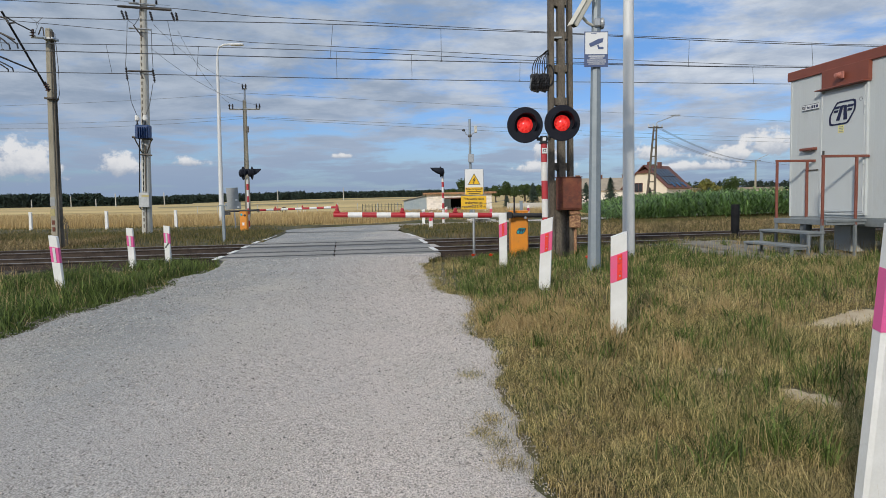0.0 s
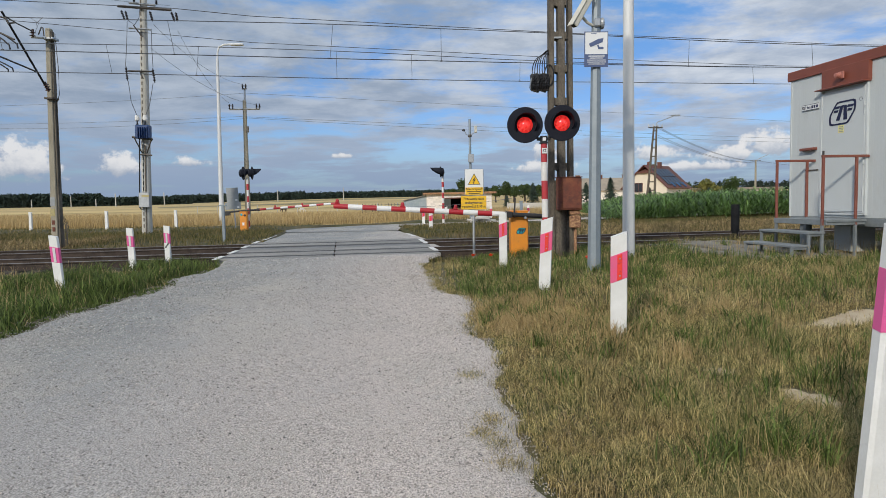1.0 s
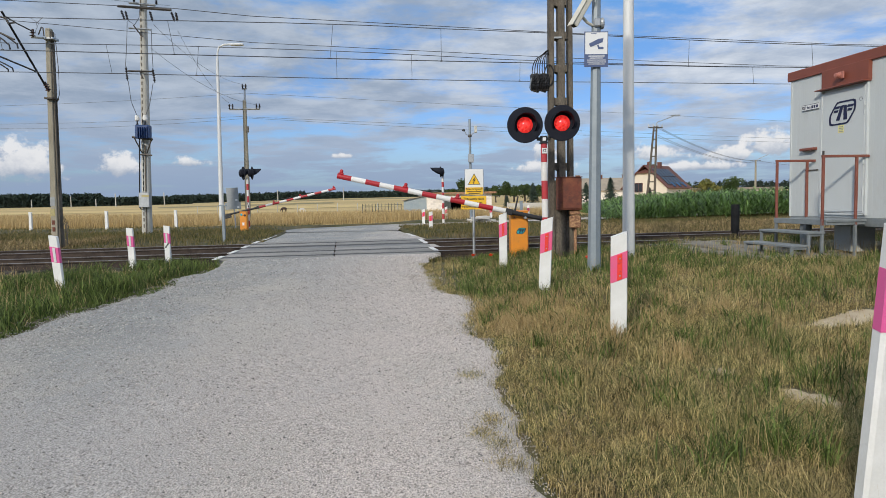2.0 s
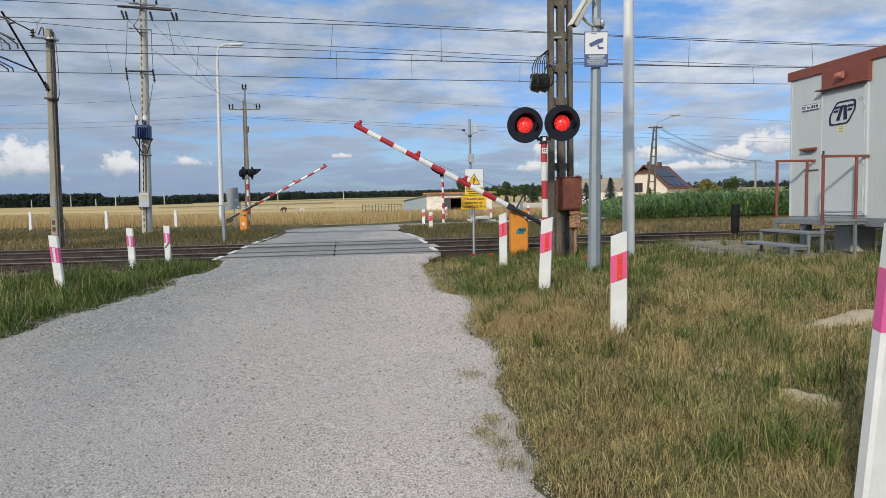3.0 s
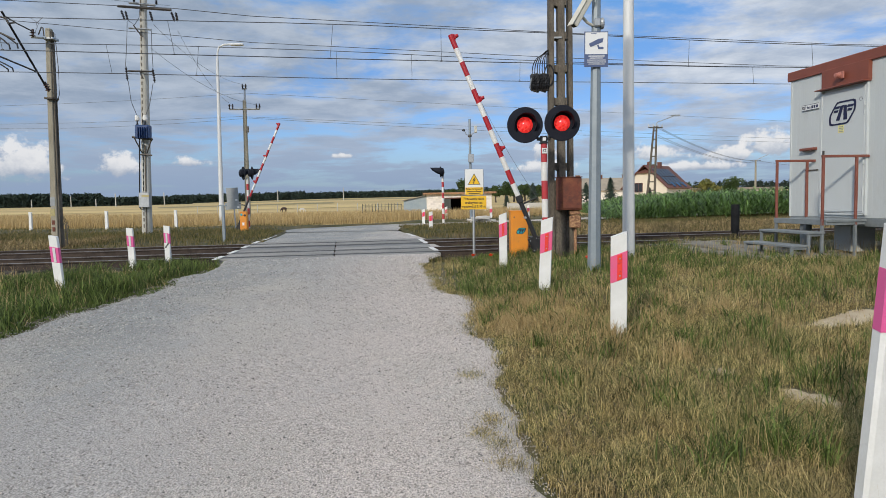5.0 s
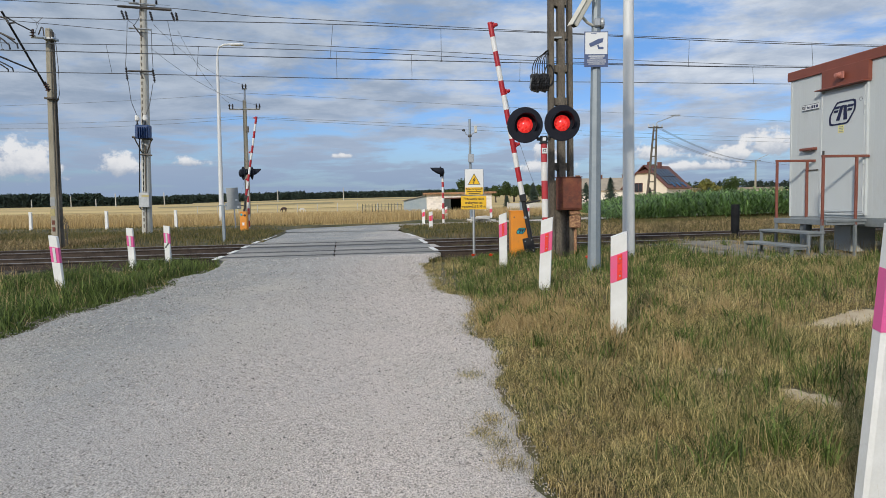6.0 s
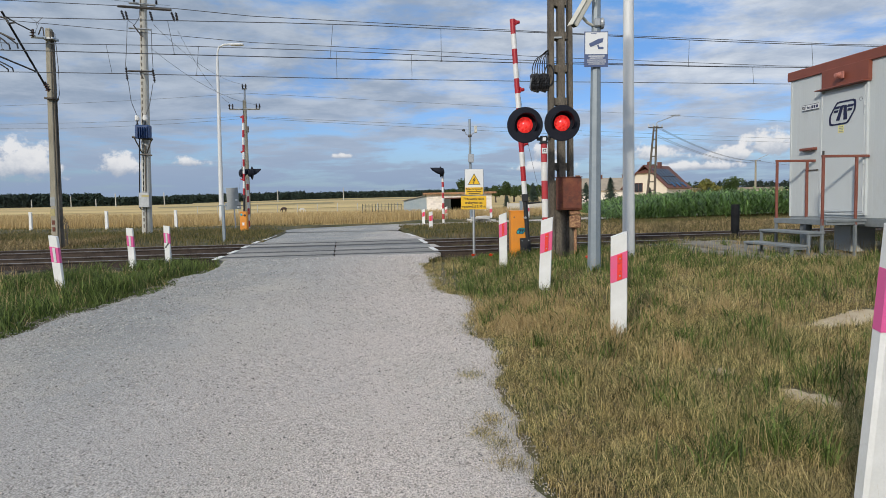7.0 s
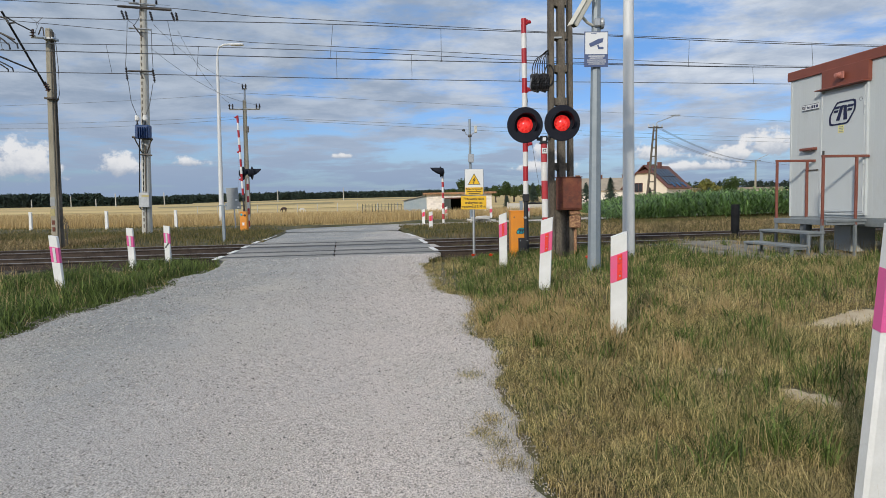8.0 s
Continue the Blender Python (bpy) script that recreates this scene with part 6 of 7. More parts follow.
    a = [b.verts.new((-1.6, y, z)) for y, z in prof]
    c = [b.verts.new((11.6, y, z)) for y, z in prof]
    b.faces.new(a)
    b.faces.new(list(reversed(c)))
    for k in range(6):
        b.faces.new((a[k], c[k], c[(k + 1) % 6], a[(k + 1) % 6]))
    bmesh.ops.recalc_face_normals(b, faces=b.faces)
    part("roof", b, "roofgrey", t)
    for x in (0.9, 5.0, 9.4):
        ch = part("chimney", box((x, 3, 4.15), (0.7, 0.6, 0.7), 0.02), "roofbrown", t)
        part("chimney_cap", box((x, 3, 4.55), (0.85, 0.75, 0.08)), "roofgrey", ch)
    for x0, x1, y in ((66.0, 80.0, 200.0), (84.0, 103.0, 204.0), (47.0, 58.0, 170.0)):
        t = thing("barn", pose(x0, y, 1.2), "far flat-roofed farm shed with pale walls", "barn", "farm barns")
        part("wall", box(((x1 - x0) / 2, 3, 0.5), (x1 - x0, 6, 2.6)), "render_cream", t)
        part("roof", prism([(-0.5, -0.6), (x1 - x0 + 0.5, -0.6), (x1 - x0 + 0.5, 7), (-0.5, 7)], 1.8, 2.5), "roofgrey", t)
        for k in range(int((x1 - x0) / 3)):
            part("window", box((1.5 + 3 * k, -0.03, 0.9), (1.2, 0.06, 0.7)), "glassdark", t)
    # precast fence wall
    t = thing("precast_fence", pose(7.6, 78, -0.2, 0, 0, 0), "pale precast concrete panel fence", "fence")
    for k in range(12):
        part("post", box((2.05 * k, 0, 0.6), (0.14, 0.14, 1.45), 0.01), "wallgrey", t)
        if k < 11:
            for j in range(3):
                part("fence_panel", box((2.05 * k + 1.02, 0, 0.22 + 0.39 * j), (1.9, 0.06, 0.37), 0.008), "wallgrey", t)
    t = thing("metal_fence", pose(-8.9, 75, 0.0), "dark open steel fence round a yard", "fence")
    for k in range(13):
        part("post", box((0.36 * k, 0, 0.6), (0.06, 0.05, 1.3)), "fencedark", t)
    for z in (0.35, 1.1):
        part("fence_rail", box((2.2, 0, z), (4.5, 0.04, 0.05)), "fencedark", t)
    # A-shaped pole with a street lantern, and a plain one behind
    t = thing("a_frame_pole", pose(22.45, 72, 0.3), "weathered A-shaped concrete pole with a street lantern", "utility pole", "utility poles")
    for x in (-0.55, 0.55):
        part("leg", tube((x * (1.0 if x < 0 else 0.6), 0, 0), (0.42 + x * 0.25, 0, 8.6), 0.14, 0.10, 6), "concrete_dark", t)
    for k in range(9):
        z = 0.9 + 0.9 * k
        s = 1 - z / 9.5
        part("rung", tube((-0.5 * s + 0.28 * (1 - s), 0, z), (0.33 * s + 0.5 * (1 - s), 0, z), 0.06, 0.06, 6), "concrete_dark", t)
    part("crossarm", tube((-0.3, 0, 8.45), (1.2, 0, 8.45), 0.06, 0.06, 4), "steel_dark", t)
    for x in (-0.28, 0.2, 0.7, 1.15):
        insulator((x, 0, 8.5), (x, 0, 8.8), 0.09, t, "insul_w", 2)
    part("lamp_arm", path_tube([(0.45, 0, 8.5), (0.6, 0, 9.0), (2.3, 0, 9.6)], 0.05, 6), "galv", t)
    part("lantern", box((2.6, 0, 9.68), (0.9, 0.3, 0.16), 0.04, None), "galv", t, "flat street lantern")
    t = thing("utility_pole", pose(60.7, 130, 0.6), "far slim concrete pole with a street lantern", "utility pole", "utility poles")
    part("shaft", tube((0, 0, 0), (0, 0, 7.5), 0.22, 0.16, 8), "concrete", t)
    part("crossarm", tube((-1.0, 0, 7.3), (1.0, 0, 7.3), 0.07, 0.07, 4), "steel_dark", t)
    part("lamp_arm", path_tube([(0, 0, 7.3), (0.8, 0, 7.8), (2.4, 0, 8.5)], 0.06, 6), "galv", t)
    for dz in (0, 0.15, 0.9, 1.1):
        wire("power_line", sag((23.2, 72, 8.8 - dz), (60.7, 130, 8.0 - dz * 0.3), 0.9), 0.02, GREY, "wire_grey")
    wire("power_line", sag((60.7, 130, 8.0), (110, 170, 8), 0.9), 0.03, GREY, "wire_grey")
    # distant line of small poles
    for p, h in (((-232.07, 420.00, 2.88), 7), ((-194.42, 400.00, 2.62), 8), ((-165.45, 400.00, 2.71), 8), ((-256.80, 420.00, 3.38), 5), ((-216.51, 420.00, 2.93), 5), ((-102.63, 420.00, 3.11), 8), ((-61.61, 420.00, 3.00), 9)):
        t = thing("field_pole", pose(p[0], p[1], p[2] - 1.0), "tiny far power pole standing in the field", "utility pole", "far poles in the field")
        part("shaft", tube((0, 0, 0), (0, 0, h), 0.3, 0.24, 6), "concrete_light", t)


dwelling()


# ---- grazing animals and pasture fence ----
def horse(x, y, z, s, mat, label, turn, name):
    t = thing(name, pose(x, y, z, 0, 0, turn) @ Matrix.Identity(4), label, "horse" if name == "horse" else "animal")
    b = bmesh.new()
    bmesh.ops.create_icosphere(b, subdivisions=2, radius=1, matrix=Matrix.Translation((0, 0, 1.0 * s)) @ Matrix.Diagonal((0.75 * s, 0.28 * s, 0.32 * s, 1)))
    part("trunk", b, mat, t, smooth=True)
    part("neck", tube((0.55 * s, 0, 1.05 * s), (0.95 * s, 0, 0.55 * s), 0.17 * s, 0.11 * s, 10), mat, t)
    part("head", tube((0.92 * s, 0, 0.62 * s), (1.12 * s, 0, 0.18 * s), 0.12 * s, 0.07 * s, 10), mat, t)
    part("tail", tube((-0.72 * s, 0, 1.1 * s), (-0.86 * s, 0, 0.45 * s), 0.05 * s, 0.07 * s, 8), mat, t)
    for lx in (-0.5, 0.45):
        for ly in (-0.13, 0.13):
            part("leg", tube((lx * s, ly * s, 0.95 * s), (lx * s, ly * s, 0), 0.10 * s, 0.05 * s, 8), mat, t)


horse(-23.6, 100, gzf(-23.6, 100) + 0.05, 0.62, "horse", "dark bay horse grazing in the meadow", 160, "horse")
horse(-20.9, 100, gzf(-20.9, 100), 0.5, "pale_coat", "pale animal lying low in the meadow grass", 10, "pony")
pf = thing("pasture_fence", pose(0, 104, 0), "row of thin pasture fence stakes", "fence")
for k in range(12):
    part("stake", tube((-38 + 3.1 * k, 0, gzf(-38 + 3.1 * k, 104) - 0.1), (-38 + 3.1 * k + 0.1, 0, gzf(-38 + 3.1 * k, 104) + 1.2), 0.05, 0.05, 5), "concrete_light", pf)


# ---- trees ----
def leaf_cloud(centres, radii, n, size, rng):
    """Small bent leaf clumps scattered through overlapping puffs."""
    which = rng.integers(0, len(centres), n)
    v = rng.normal(size=(n, 3))
    v /= np.linalg.norm(v, axis=1)[:, None]
    p = centres[which] + v * (radii[which] * rng.uniform(0.55, 1.05, n))[:, None]
    a, c = rng.normal(size=(n, 3)), rng.normal(size=(n, 3))
    a /= np.linalg.norm(a, axis=1)[:, None]
    c = np.cross(a, c)
    c /= np.linalg.norm(c, axis=1)[:, None]
    s = (size * rng.uniform(0.5, 1.2, n))[:, None]
    P = np.stack([p - a * s, p + c * s * 0.6, p + a * s, p - c * s * 0.6], 1).reshape(-1, 3)
    F = np.arange(4 * n).reshape(n, 4)
    return P, F


def tree(x, y, h, r, seed, mat="leaf", label="round leafy tree among the farm buildings", n=1500, low=0.25, name="tree"):
    rng = np.random.default_rng(seed)
    z = gzf(x, y)
    t = thing(name, pose(x, y, z), label, "tree", "trees behind the crossing")
    b = tube((0, 0, -0.2), (0, 0, h * 0.6), r * 0.09 + 0.08, r * 0.04 + 0.03, 8)
    for k in range(5):
        a = rng.uniform(0, 6.28)
        tube((0, 0, h * (0.25 + 0.07 * k)), (math.cos(a) * r * 0.6, math.sin(a) * r * 0.6, h * (0.5 + 0.08 * k)), r * 0.04 + 0.03, 0.03, 6, b)
    part("trunk", b, "bark", t)
    k = 14
    cen = np.stack([rng.normal(0, r * 0.42, k), rng.normal(0, r * 0.42, k), h * rng.uniform(low + 0.12, 0.86, k)], -1)
    P, F = leaf_cloud(cen, r * rng.uniform(0.28, 0.5, k), n, r * 0.085 + 0.06, rng)
    raw_mesh("crown", P, F, mat, t)


def conifer(x, y, h, r, seed, label="young blue spruce in the garden", n=900):
    rng = np.random.default_rng(seed)
    t = thing("spruce", pose(x, y, gzf(x, y)), label, "tree", "trees behind the crossing")
    part("trunk", tube((0, 0, -0.1), (0, 0, h * 0.96), 0.10, 0.02, 6), "bark", t)
    u = rng.random(n) ** 0.7
    a = rng.uniform(0, 6.28, n)
    lev = np.floor(u * 11) / 11
    rr = r * (1 - lev) * rng.uniform(0.25, 1.05, n)
    z = h * (0.06 + 0.92 * lev) - rr * 0.28 + rng.normal(0, 0.04 * h, n)
    p = np.stack([np.cos(a) * rr, np.sin(a) * rr, np.maximum(z, 0.05)], -1)
    d = np.stack([np.cos(a), np.sin(a), np.full(n, -0.35)], -1)
    s = np.stack([-np.sin(a), np.cos(a), np.zeros(n)], -1)
    L = (0.05 * h + 0.10) * rng.uniform(0.6, 1.3, n)[:, None]
    P = np.stack([p - d * L, p + s * L * 0.35, p + d * L, p - s * L * 0.35], 1).reshape(-1, 3)
    raw_mesh("needles", P, np.arange(4 * n).reshape(n, 4), "spruce", t)


for x, y, h, r, sd in ((5.2, 150, 5.6, 2.7, 1), (1.8, 150, 3.6, 1.6, 2), (13.6, 170, 4.6, 1.6, 3), (15.9, 168, 5.4, 2.4, 4), (18.8, 175, 4.4, 1.9, 5), (22, 178, 4.6, 2.2, 6), (24.5, 172, 4.4, 2.0, 7),
                       (27, 175, 4.6, 2.3, 8), (58, 165, 4.6, 2.2, 9), (55, 162, 4.0, 2.0, 10), (66, 168, 3.4, 1.8, 11), (77.5, 180, 5.4, 2.4, 12), (99.5, 185, 5.4, 2.2, 14), (84, 196, 3.4, 2.0, 21),
                       (35.5, 66, 3.4, 1.4, 15), (34.8, 60, 4.0, 1.3, 16), (36.4, 62, 3.4, 1.5, 17), (10.5, 176, 3.4, 1.6, 18), (71, 178, 3.8, 2.2, 19), (104, 190, 4.6, 3.0, 22), (110, 190, 5.2, 3.4, 23)):
    tree(x, y, h, r, sd)
tree(64.5, 165, 4.0, 3.4, 30, "leaf_yellow", "broad yellow-green bush beside the sheds", 2200, 0.1)
for x, y, h, r, sd in ((12.2, 90, 3.6, 1.5, 40), (8.9, 92, 2.0, 0.8, 41), (18.9, 88, 3.4, 1.9, 42), (21.6, 86, 4.0, 1.7, 43), (23.9, 86, 3.4, 1.6, 44), (27.2, 88, 2.6, 0.9, 45), (33.4, 84, 2.4, 1.0, 46), (20.2, 80, 2.2, 1.2, 47)):
    conifer(x, y, h, r, sd)


def far_woods():
    rng = np.random.default_rng(9)
    P, F, o = [], [], 0

    def clump(x, y, z0, h, r, n):
        cone = rng.random() < 0.3
        u = rng.random(n)
        a = rng.uniform(0, 6.28, n)
        rr = r * ((1 - u) ** (0.8 if cone else 0.45)) * rng.uniform(0.5, 1.1, n)
        p = np.stack([x + np.cos(a) * rr, y + np.sin(a) * rr, z0 + h * u], -1)
        d1, d2 = rng.normal(size=(n, 3)), rng.normal(size=(n, 3))
        s = r * 0.34
        return np.stack([p - d1 * s * 0.5, p + d2 * s * 0.5, p + d1 * s * 0.5], 1).reshape(-1, 3)
    for k in range(1500):
        az = rng.uniform(-0.78, -0.36)
        d = rng.uniform(600, 640)
        x, y = d * math.sin(az), d * math.cos(az)
        P.append(clump(x, y, gzf(x, y) - 2, rng.uniform(9.5, 12.5) * (1.0 if az < -0.47 else 0.72), 4.2, 85))
    for k in range(1400):
        az = rng.uniform(-0.38, 0.06)
        d = rng.uniform(900, 960)
        x, y = d * math.sin(az), d * math.cos(az)
        P.append(clump(x, y, gzf(x, y) - 2, rng.uniform(9, 13) * (1.0 if az < -0.2 else 0.85), 5.0, 70))
    for k in range(900):
        az = rng.uniform(0.04, 0.8)
        d = rng.uniform(800, 900)
        x, y = d * math.sin(az), d * math.cos(az)
        P.append(clump(x, y, gzf(x, y) - 2, rng.uniform(6, 13), 5.0, 60))
    V = np.concatenate(P)
    tagged(raw_mesh("far_woods", V, np.arange(len(V)).reshape(-1, 3), "wood_far"), "dark line of far woods behind the fields", "woods", kind="stuff")


far_woods()


# ---- crops and grass ----
def maize():
    rng = np.random.default_rng(21)
    P, F, o = [], [], 0
    row = 0
    y = 34.6
    while y < 60:
        step = 0.20 if row < 6 else 0.34
        x0 = 9.3 + (y - 34.6) * 0.12
        for x in np.arange(x0, 46, step):
            px, py = x + rng.normal(0, 0.05), y + SLOPE * (x - 8) * 0.9 + rng.normal(0, 0.06)
            edge = min(1.0, 0.55 + 0.11 * (x - x0))
            h = rng.uniform(1.25, 1.6) * edge
            z0 = gzf(px, py)
            nl = 11
            lv = np.linspace(0.12, 0.92, nl) + rng.normal(0, 0.02, nl)
            a = rng.uniform(0, 6.28) + np.arange(nl) * math.pi + rng.normal(0, 0.5, nl)
            ln = 0.62 * (1.1 - np.abs(lv - 0.5)) * rng.uniform(0.8, 1.2, nl)
            base = np.stack([np.full(nl, px), np.full(nl, py), z0 + lv * h], -1)
            d = np.stack([np.cos(a), np.sin(a), np.zeros(nl)], -1)
            s = np.stack([-np.sin(a), np.cos(a), np.zeros(nl)], -1) * 0.042
            mid = base + d * (ln * 0.45)[:, None] + np.array([0, 0, 1]) * (ln * 0.42)[:, None]
            tip = base + d * ln[:, None] + np.array([0, 0, 1]) * (ln * rng.uniform(-0.15, 0.35, nl))[:, None]
            Q = np.stack([base - s * 0.4, base + s * 0.4, mid + s, mid - s, tip], 1)
            P.append(Q.reshape(-1, 3))
        y += 0.75
        row += 1
    V = np.concatenate(P)
    n = len(V) // 5
    tri = np.array([(0, 1, 2), (0, 2, 3), (3, 2, 4)])
    tagged(raw_mesh("maize_field", V, (tri[None] + 5 * np.arange(n)[:, None, None]).reshape(-1, 3), "corn"), "tall dark green maize in dense rows", "maize", kind="stuff")


maize()


def grasses():
    rng = np.random.default_rng(33)

    def scatter(x0, x1, y0, y1, per, keep=None):
        n = int((x1 - x0) * (y1 - y0) * per)
        x, y = rng.uniform(x0, x1, n), rng.uniform(y0, y1, n)
        ok = ~in_road(x, y)
        yp = y - SLOPE * x
        ok &= ~((yp > 16.2) & (yp < 25.0))
        if keep is not None:
            ok &= keep(x, y)
        return x[ok], y[ok]

    def paved(x, y):
        u = (x - 6.75) * 0.139 - (y - 13) * 0.990
        v = (x - 6.75) * 0.990 + (y - 13) * 0.139
        return (u > -3.2) & (u < 2.2) & (v > -1.9 + 0.25 * wob(x, y, 2.1)) & (v < 3)

    def bare(x, y):
        """Sandy gaps in the verge."""
        g = np.exp(-(((x - 2.42) / 0.16) ** 2 + ((y - 4.36) / 0.30) ** 2)) + np.exp(-(((x - 4.1) / 0.85) ** 2 + ((y - 6.62 - 0.52 * (x - 4.1)) / 0.26) ** 2)) + 0.6 * np.exp(-(((x - 2.08) / 0.16) ** 2 + ((y - 5.03) / 0.13) ** 2))
        return g

    def patch(x, y):
        return wob(x, y, 1.3, 3) * 0.5 + wob(x, y, 3.7, 1) * 0.5

    X, Y, H, B = [], [], [], []
    for x0, x1, y0, y1, per, h, gap in ((0.2, 4.2, 1.8, 4.2, 10500, 0.115, 0.08), (0.0, 6.2, 4.2, 6.8, 6400, 0.125, 0.11), (-0.2, 9.5, 6.8, 10.2, 2200, 0.14, 0.17), (-0.8, 14, 10.2, 15.6, 1700, 0.115, 0.22),
                                        (3, 26, 15.0, 20, 240, 0.20, 0.4)):
        keep = lambda x, y: (rng.random(len(x)) > bare(x, y) * 1.5) & (rng.random(len(x)) > paved(x, y) * (0.90 + 0.12 * patch(x, y))) & (rng.random(len(x)) < 0.62 + 0.55 * patch(x, y) + 0.25)
        x, y = scatter(x0, x1, y0, y1, per, keep)
        x, y, head, tall = tufted(x, y, gap, 0.42)
        edge = np.clip((x - road_right(y)) / 0.5, 0.35, 1.0) * tall
        B.append(head)
        X.append(x), Y.append(y), H.append(h * edge * (0.75 + 0.45 * patch(x, y)) * rng.uniform(0.45, 1.3, len(x)) * np.where(paved(x, y), 0.5, 1) * np.where((x > 4.5) & (y > 10.5) & (y < 12.0), 0.8, 1))
    x, y, h = map(np.concatenate, (X, Y, H))
    blades("verge_grass", x, y, gz(x, y), np.clip(h, 0.03, None), rng.uniform(0.0016, 0.0040, len(x)) * (1 + 0.07 * y), "straw", rng, "straw-coloured dry verge grass with green tufts", "grass", 0.75, np.concatenate(B))
    # short turf under the tall blades
    x, y = scatter(0.35, 5.0, 2.2, 7.2, 3600, lambda x, y: rng.random(len(x)) > bare(x, y) * 1.5)
    blades("under_grass", x, y, gz(x, y), rng.uniform(0.02, 0.065, len(x)), rng.uniform(0.002, 0.005, len(x)) * (1 + 0.05 * y), "straw", rng, "short matted turf under the verge grass", "grass", 1.0)
    # long seed stalks
    x, y = scatter(0.5, 9, 2.2, 14, 40, lambda x, y: bare(x, y) < 0.3)
    blades("seed_stalks", x, y, gz(x, y), rng.uniform(0.16, 0.34, len(x)), np.full(len(x), 0.0028) * (1 + 0.06 * y), "wheat", rng, "thin dry seed stalks above the verge", "grass", 0.3)
    # fresh green tufts
    cx, cy = rng.uniform(0.3, 9.5, 620), 2.6 + 12.5 * rng.random(620) ** 0.65
    extra = np.array([(1.1, 11.6), (1.35, 8.5), (1.2, 8.9), (2.2, 10.1), (2.5, 10.3), (3.3, 12.2), (3.6, 12.2), (1.7, 6.3), (1.0, 7.4), (0.75, 7.9), (1.0, 9.4), (2.5, 14.2), (2.9, 14.2), (1.5, 14.2), (0.6, 10.5), (0.7, 9.2), (1.5, 9.6), (3.0, 9.6), (2.7, 4.6), (1.6, 3.4), (5.5, 11.2), (6.4, 11.5)])
    cx, cy = np.concatenate([cx, np.repeat(extra[:, 0], 3) + rng.normal(0, 0.12, 66)]), np.concatenate([cy, np.repeat(extra[:, 1], 3) + rng.normal(0, 0.12, 66)])
    ok = (cx > road_right(cy) + 0.15) & (bare(cx, cy) < 0.3) & (~paved(cx, cy) | (rng.random(len(cx)) < 0.12))
    cx, cy = cx[ok], cy[ok]
    k = rng.integers(0, len(cx), len(cx) * 70)
    sp = rng.uniform(0.03, 0.16, len(cx))[k]
    x, y = cx[k] + rng.normal(0, 1, len(k)) * sp, cy[k] + rng.normal(0, 1, len(k)) * sp
    ok = x > road_right(y) + 0.03
    x, y = x[ok], y[ok]
    blades("green_tufts", x, y, gz(x, y), rng.uniform(0.05, 0.22, len(x)), rng.uniform(0.004, 0.009, len(x)) * (1 + 0.05 * y), "grass", rng, "fresh green grass tufts in the dry verge", "grass", 0.6)
    # flattened dead straw
    x, y = scatter(0.6, 7.5, 2.0, 10, 520, lambda x, y: bare(x, y) < 0.4)
    blades("fallen_straw", x, y, gz(x, y) + 0.02, rng.uniform(0.02, 0.06, len(x)), rng.uniform(0.002, 0.004, len(x)) * (1 + 0.06 * y), "deadgrass", rng, "brown dead straw lying in the verge", "grass", 2.4)
    # a bleached mat of hay beside the road, and yellow tufts at the post
    k = rng.integers(0, 4, 9000)
    c = np.array([(0.85, 7.1), (1.05, 7.6), (0.75, 8.2), (1.2, 6.9)])
    x, y = c[k, 0] + rng.normal(0, 0.22, len(k)), c[k, 1] + rng.normal(0, 0.30, len(k))
    ok = x > road_right(y) + 0.02
    x, y = x[ok], y[ok]
    blades("bleached_grass", x, y, gz(x, y), rng.uniform(0.04, 0.15, len(x)), rng.uniform(0.004, 0.008, len(x)), "wheat", rng, "bleached pale grass mat beside the road", "grass", 0.7)
    k = rng.integers(0, 9, 1500)
    c = np.array([(1.55, 6.05), (1.75, 6.2), (2.1, 6.6), (2.4, 7.4), (3.4, 8.1), (4.3, 8.4), (2.9, 7.0), (5.0, 8.9), (1.9, 5.4)])
    x, y = c[k, 0] + rng.normal(0, 0.09, len(k)), c[k, 1] + rng.normal(0, 0.09, len(k))
    blades("yellow_tufts", x, y, gz(x, y), rng.uniform(0.06, 0.24, len(x)), rng.uniform(0.004, 0.008, len(x)), "wheat", rng, "yellow dry grass tufts in the verge", "grass", 0.5)
    # thin grass creeping over the road edge
    n = 9000
    y = rng.uniform(2.6, 14.5, n)
    x = road_right(y) + rng.normal(0.08, 0.09, n)
    c = np.array([(0.20, 5.22), (0.28, 4.12), (0.30, 3.72), (0.33, 3.45), (0.22, 3.9)])
    k = rng.integers(0, 5, 1500)
    x, y = np.concatenate([x, c[k, 0] + rng.normal(0, 0.05, 1500)]), np.concatenate([y, c[k, 1] + rng.normal(0, 0.07, 1500)])
    blades("edge_grass", x, y, np.maximum(gz(x, y), road_z(x, y)), rng.uniform(0.010, 0.038, len(x)), np.full(len(x), 0.0028), "straw", rng, "short dry grass creeping over the road edge", "grass", 1.3)
    # greener western verge
    X, Y = [], []
    for x0, x1, y0, y1, per in ((-9, -4.4, 5.5, 11, 2000), (-16, -4.4, 11, 17.6, 1200)):
        x, y = scatter(x0, x1, y0, y1, per, lambda x, y: y - SLOPE * x < 15.95 + 0.25 * wob(x, y, 2.3))
        X.append(x), Y.append(y)
    x, y = map(np.concatenate, (X, Y))
    x, y, head, tall = tufted(x, y, 0.22, 0.4)
    edge = np.clip((road_left(y) - x) / 0.6, 0.3, 1.0) * tall
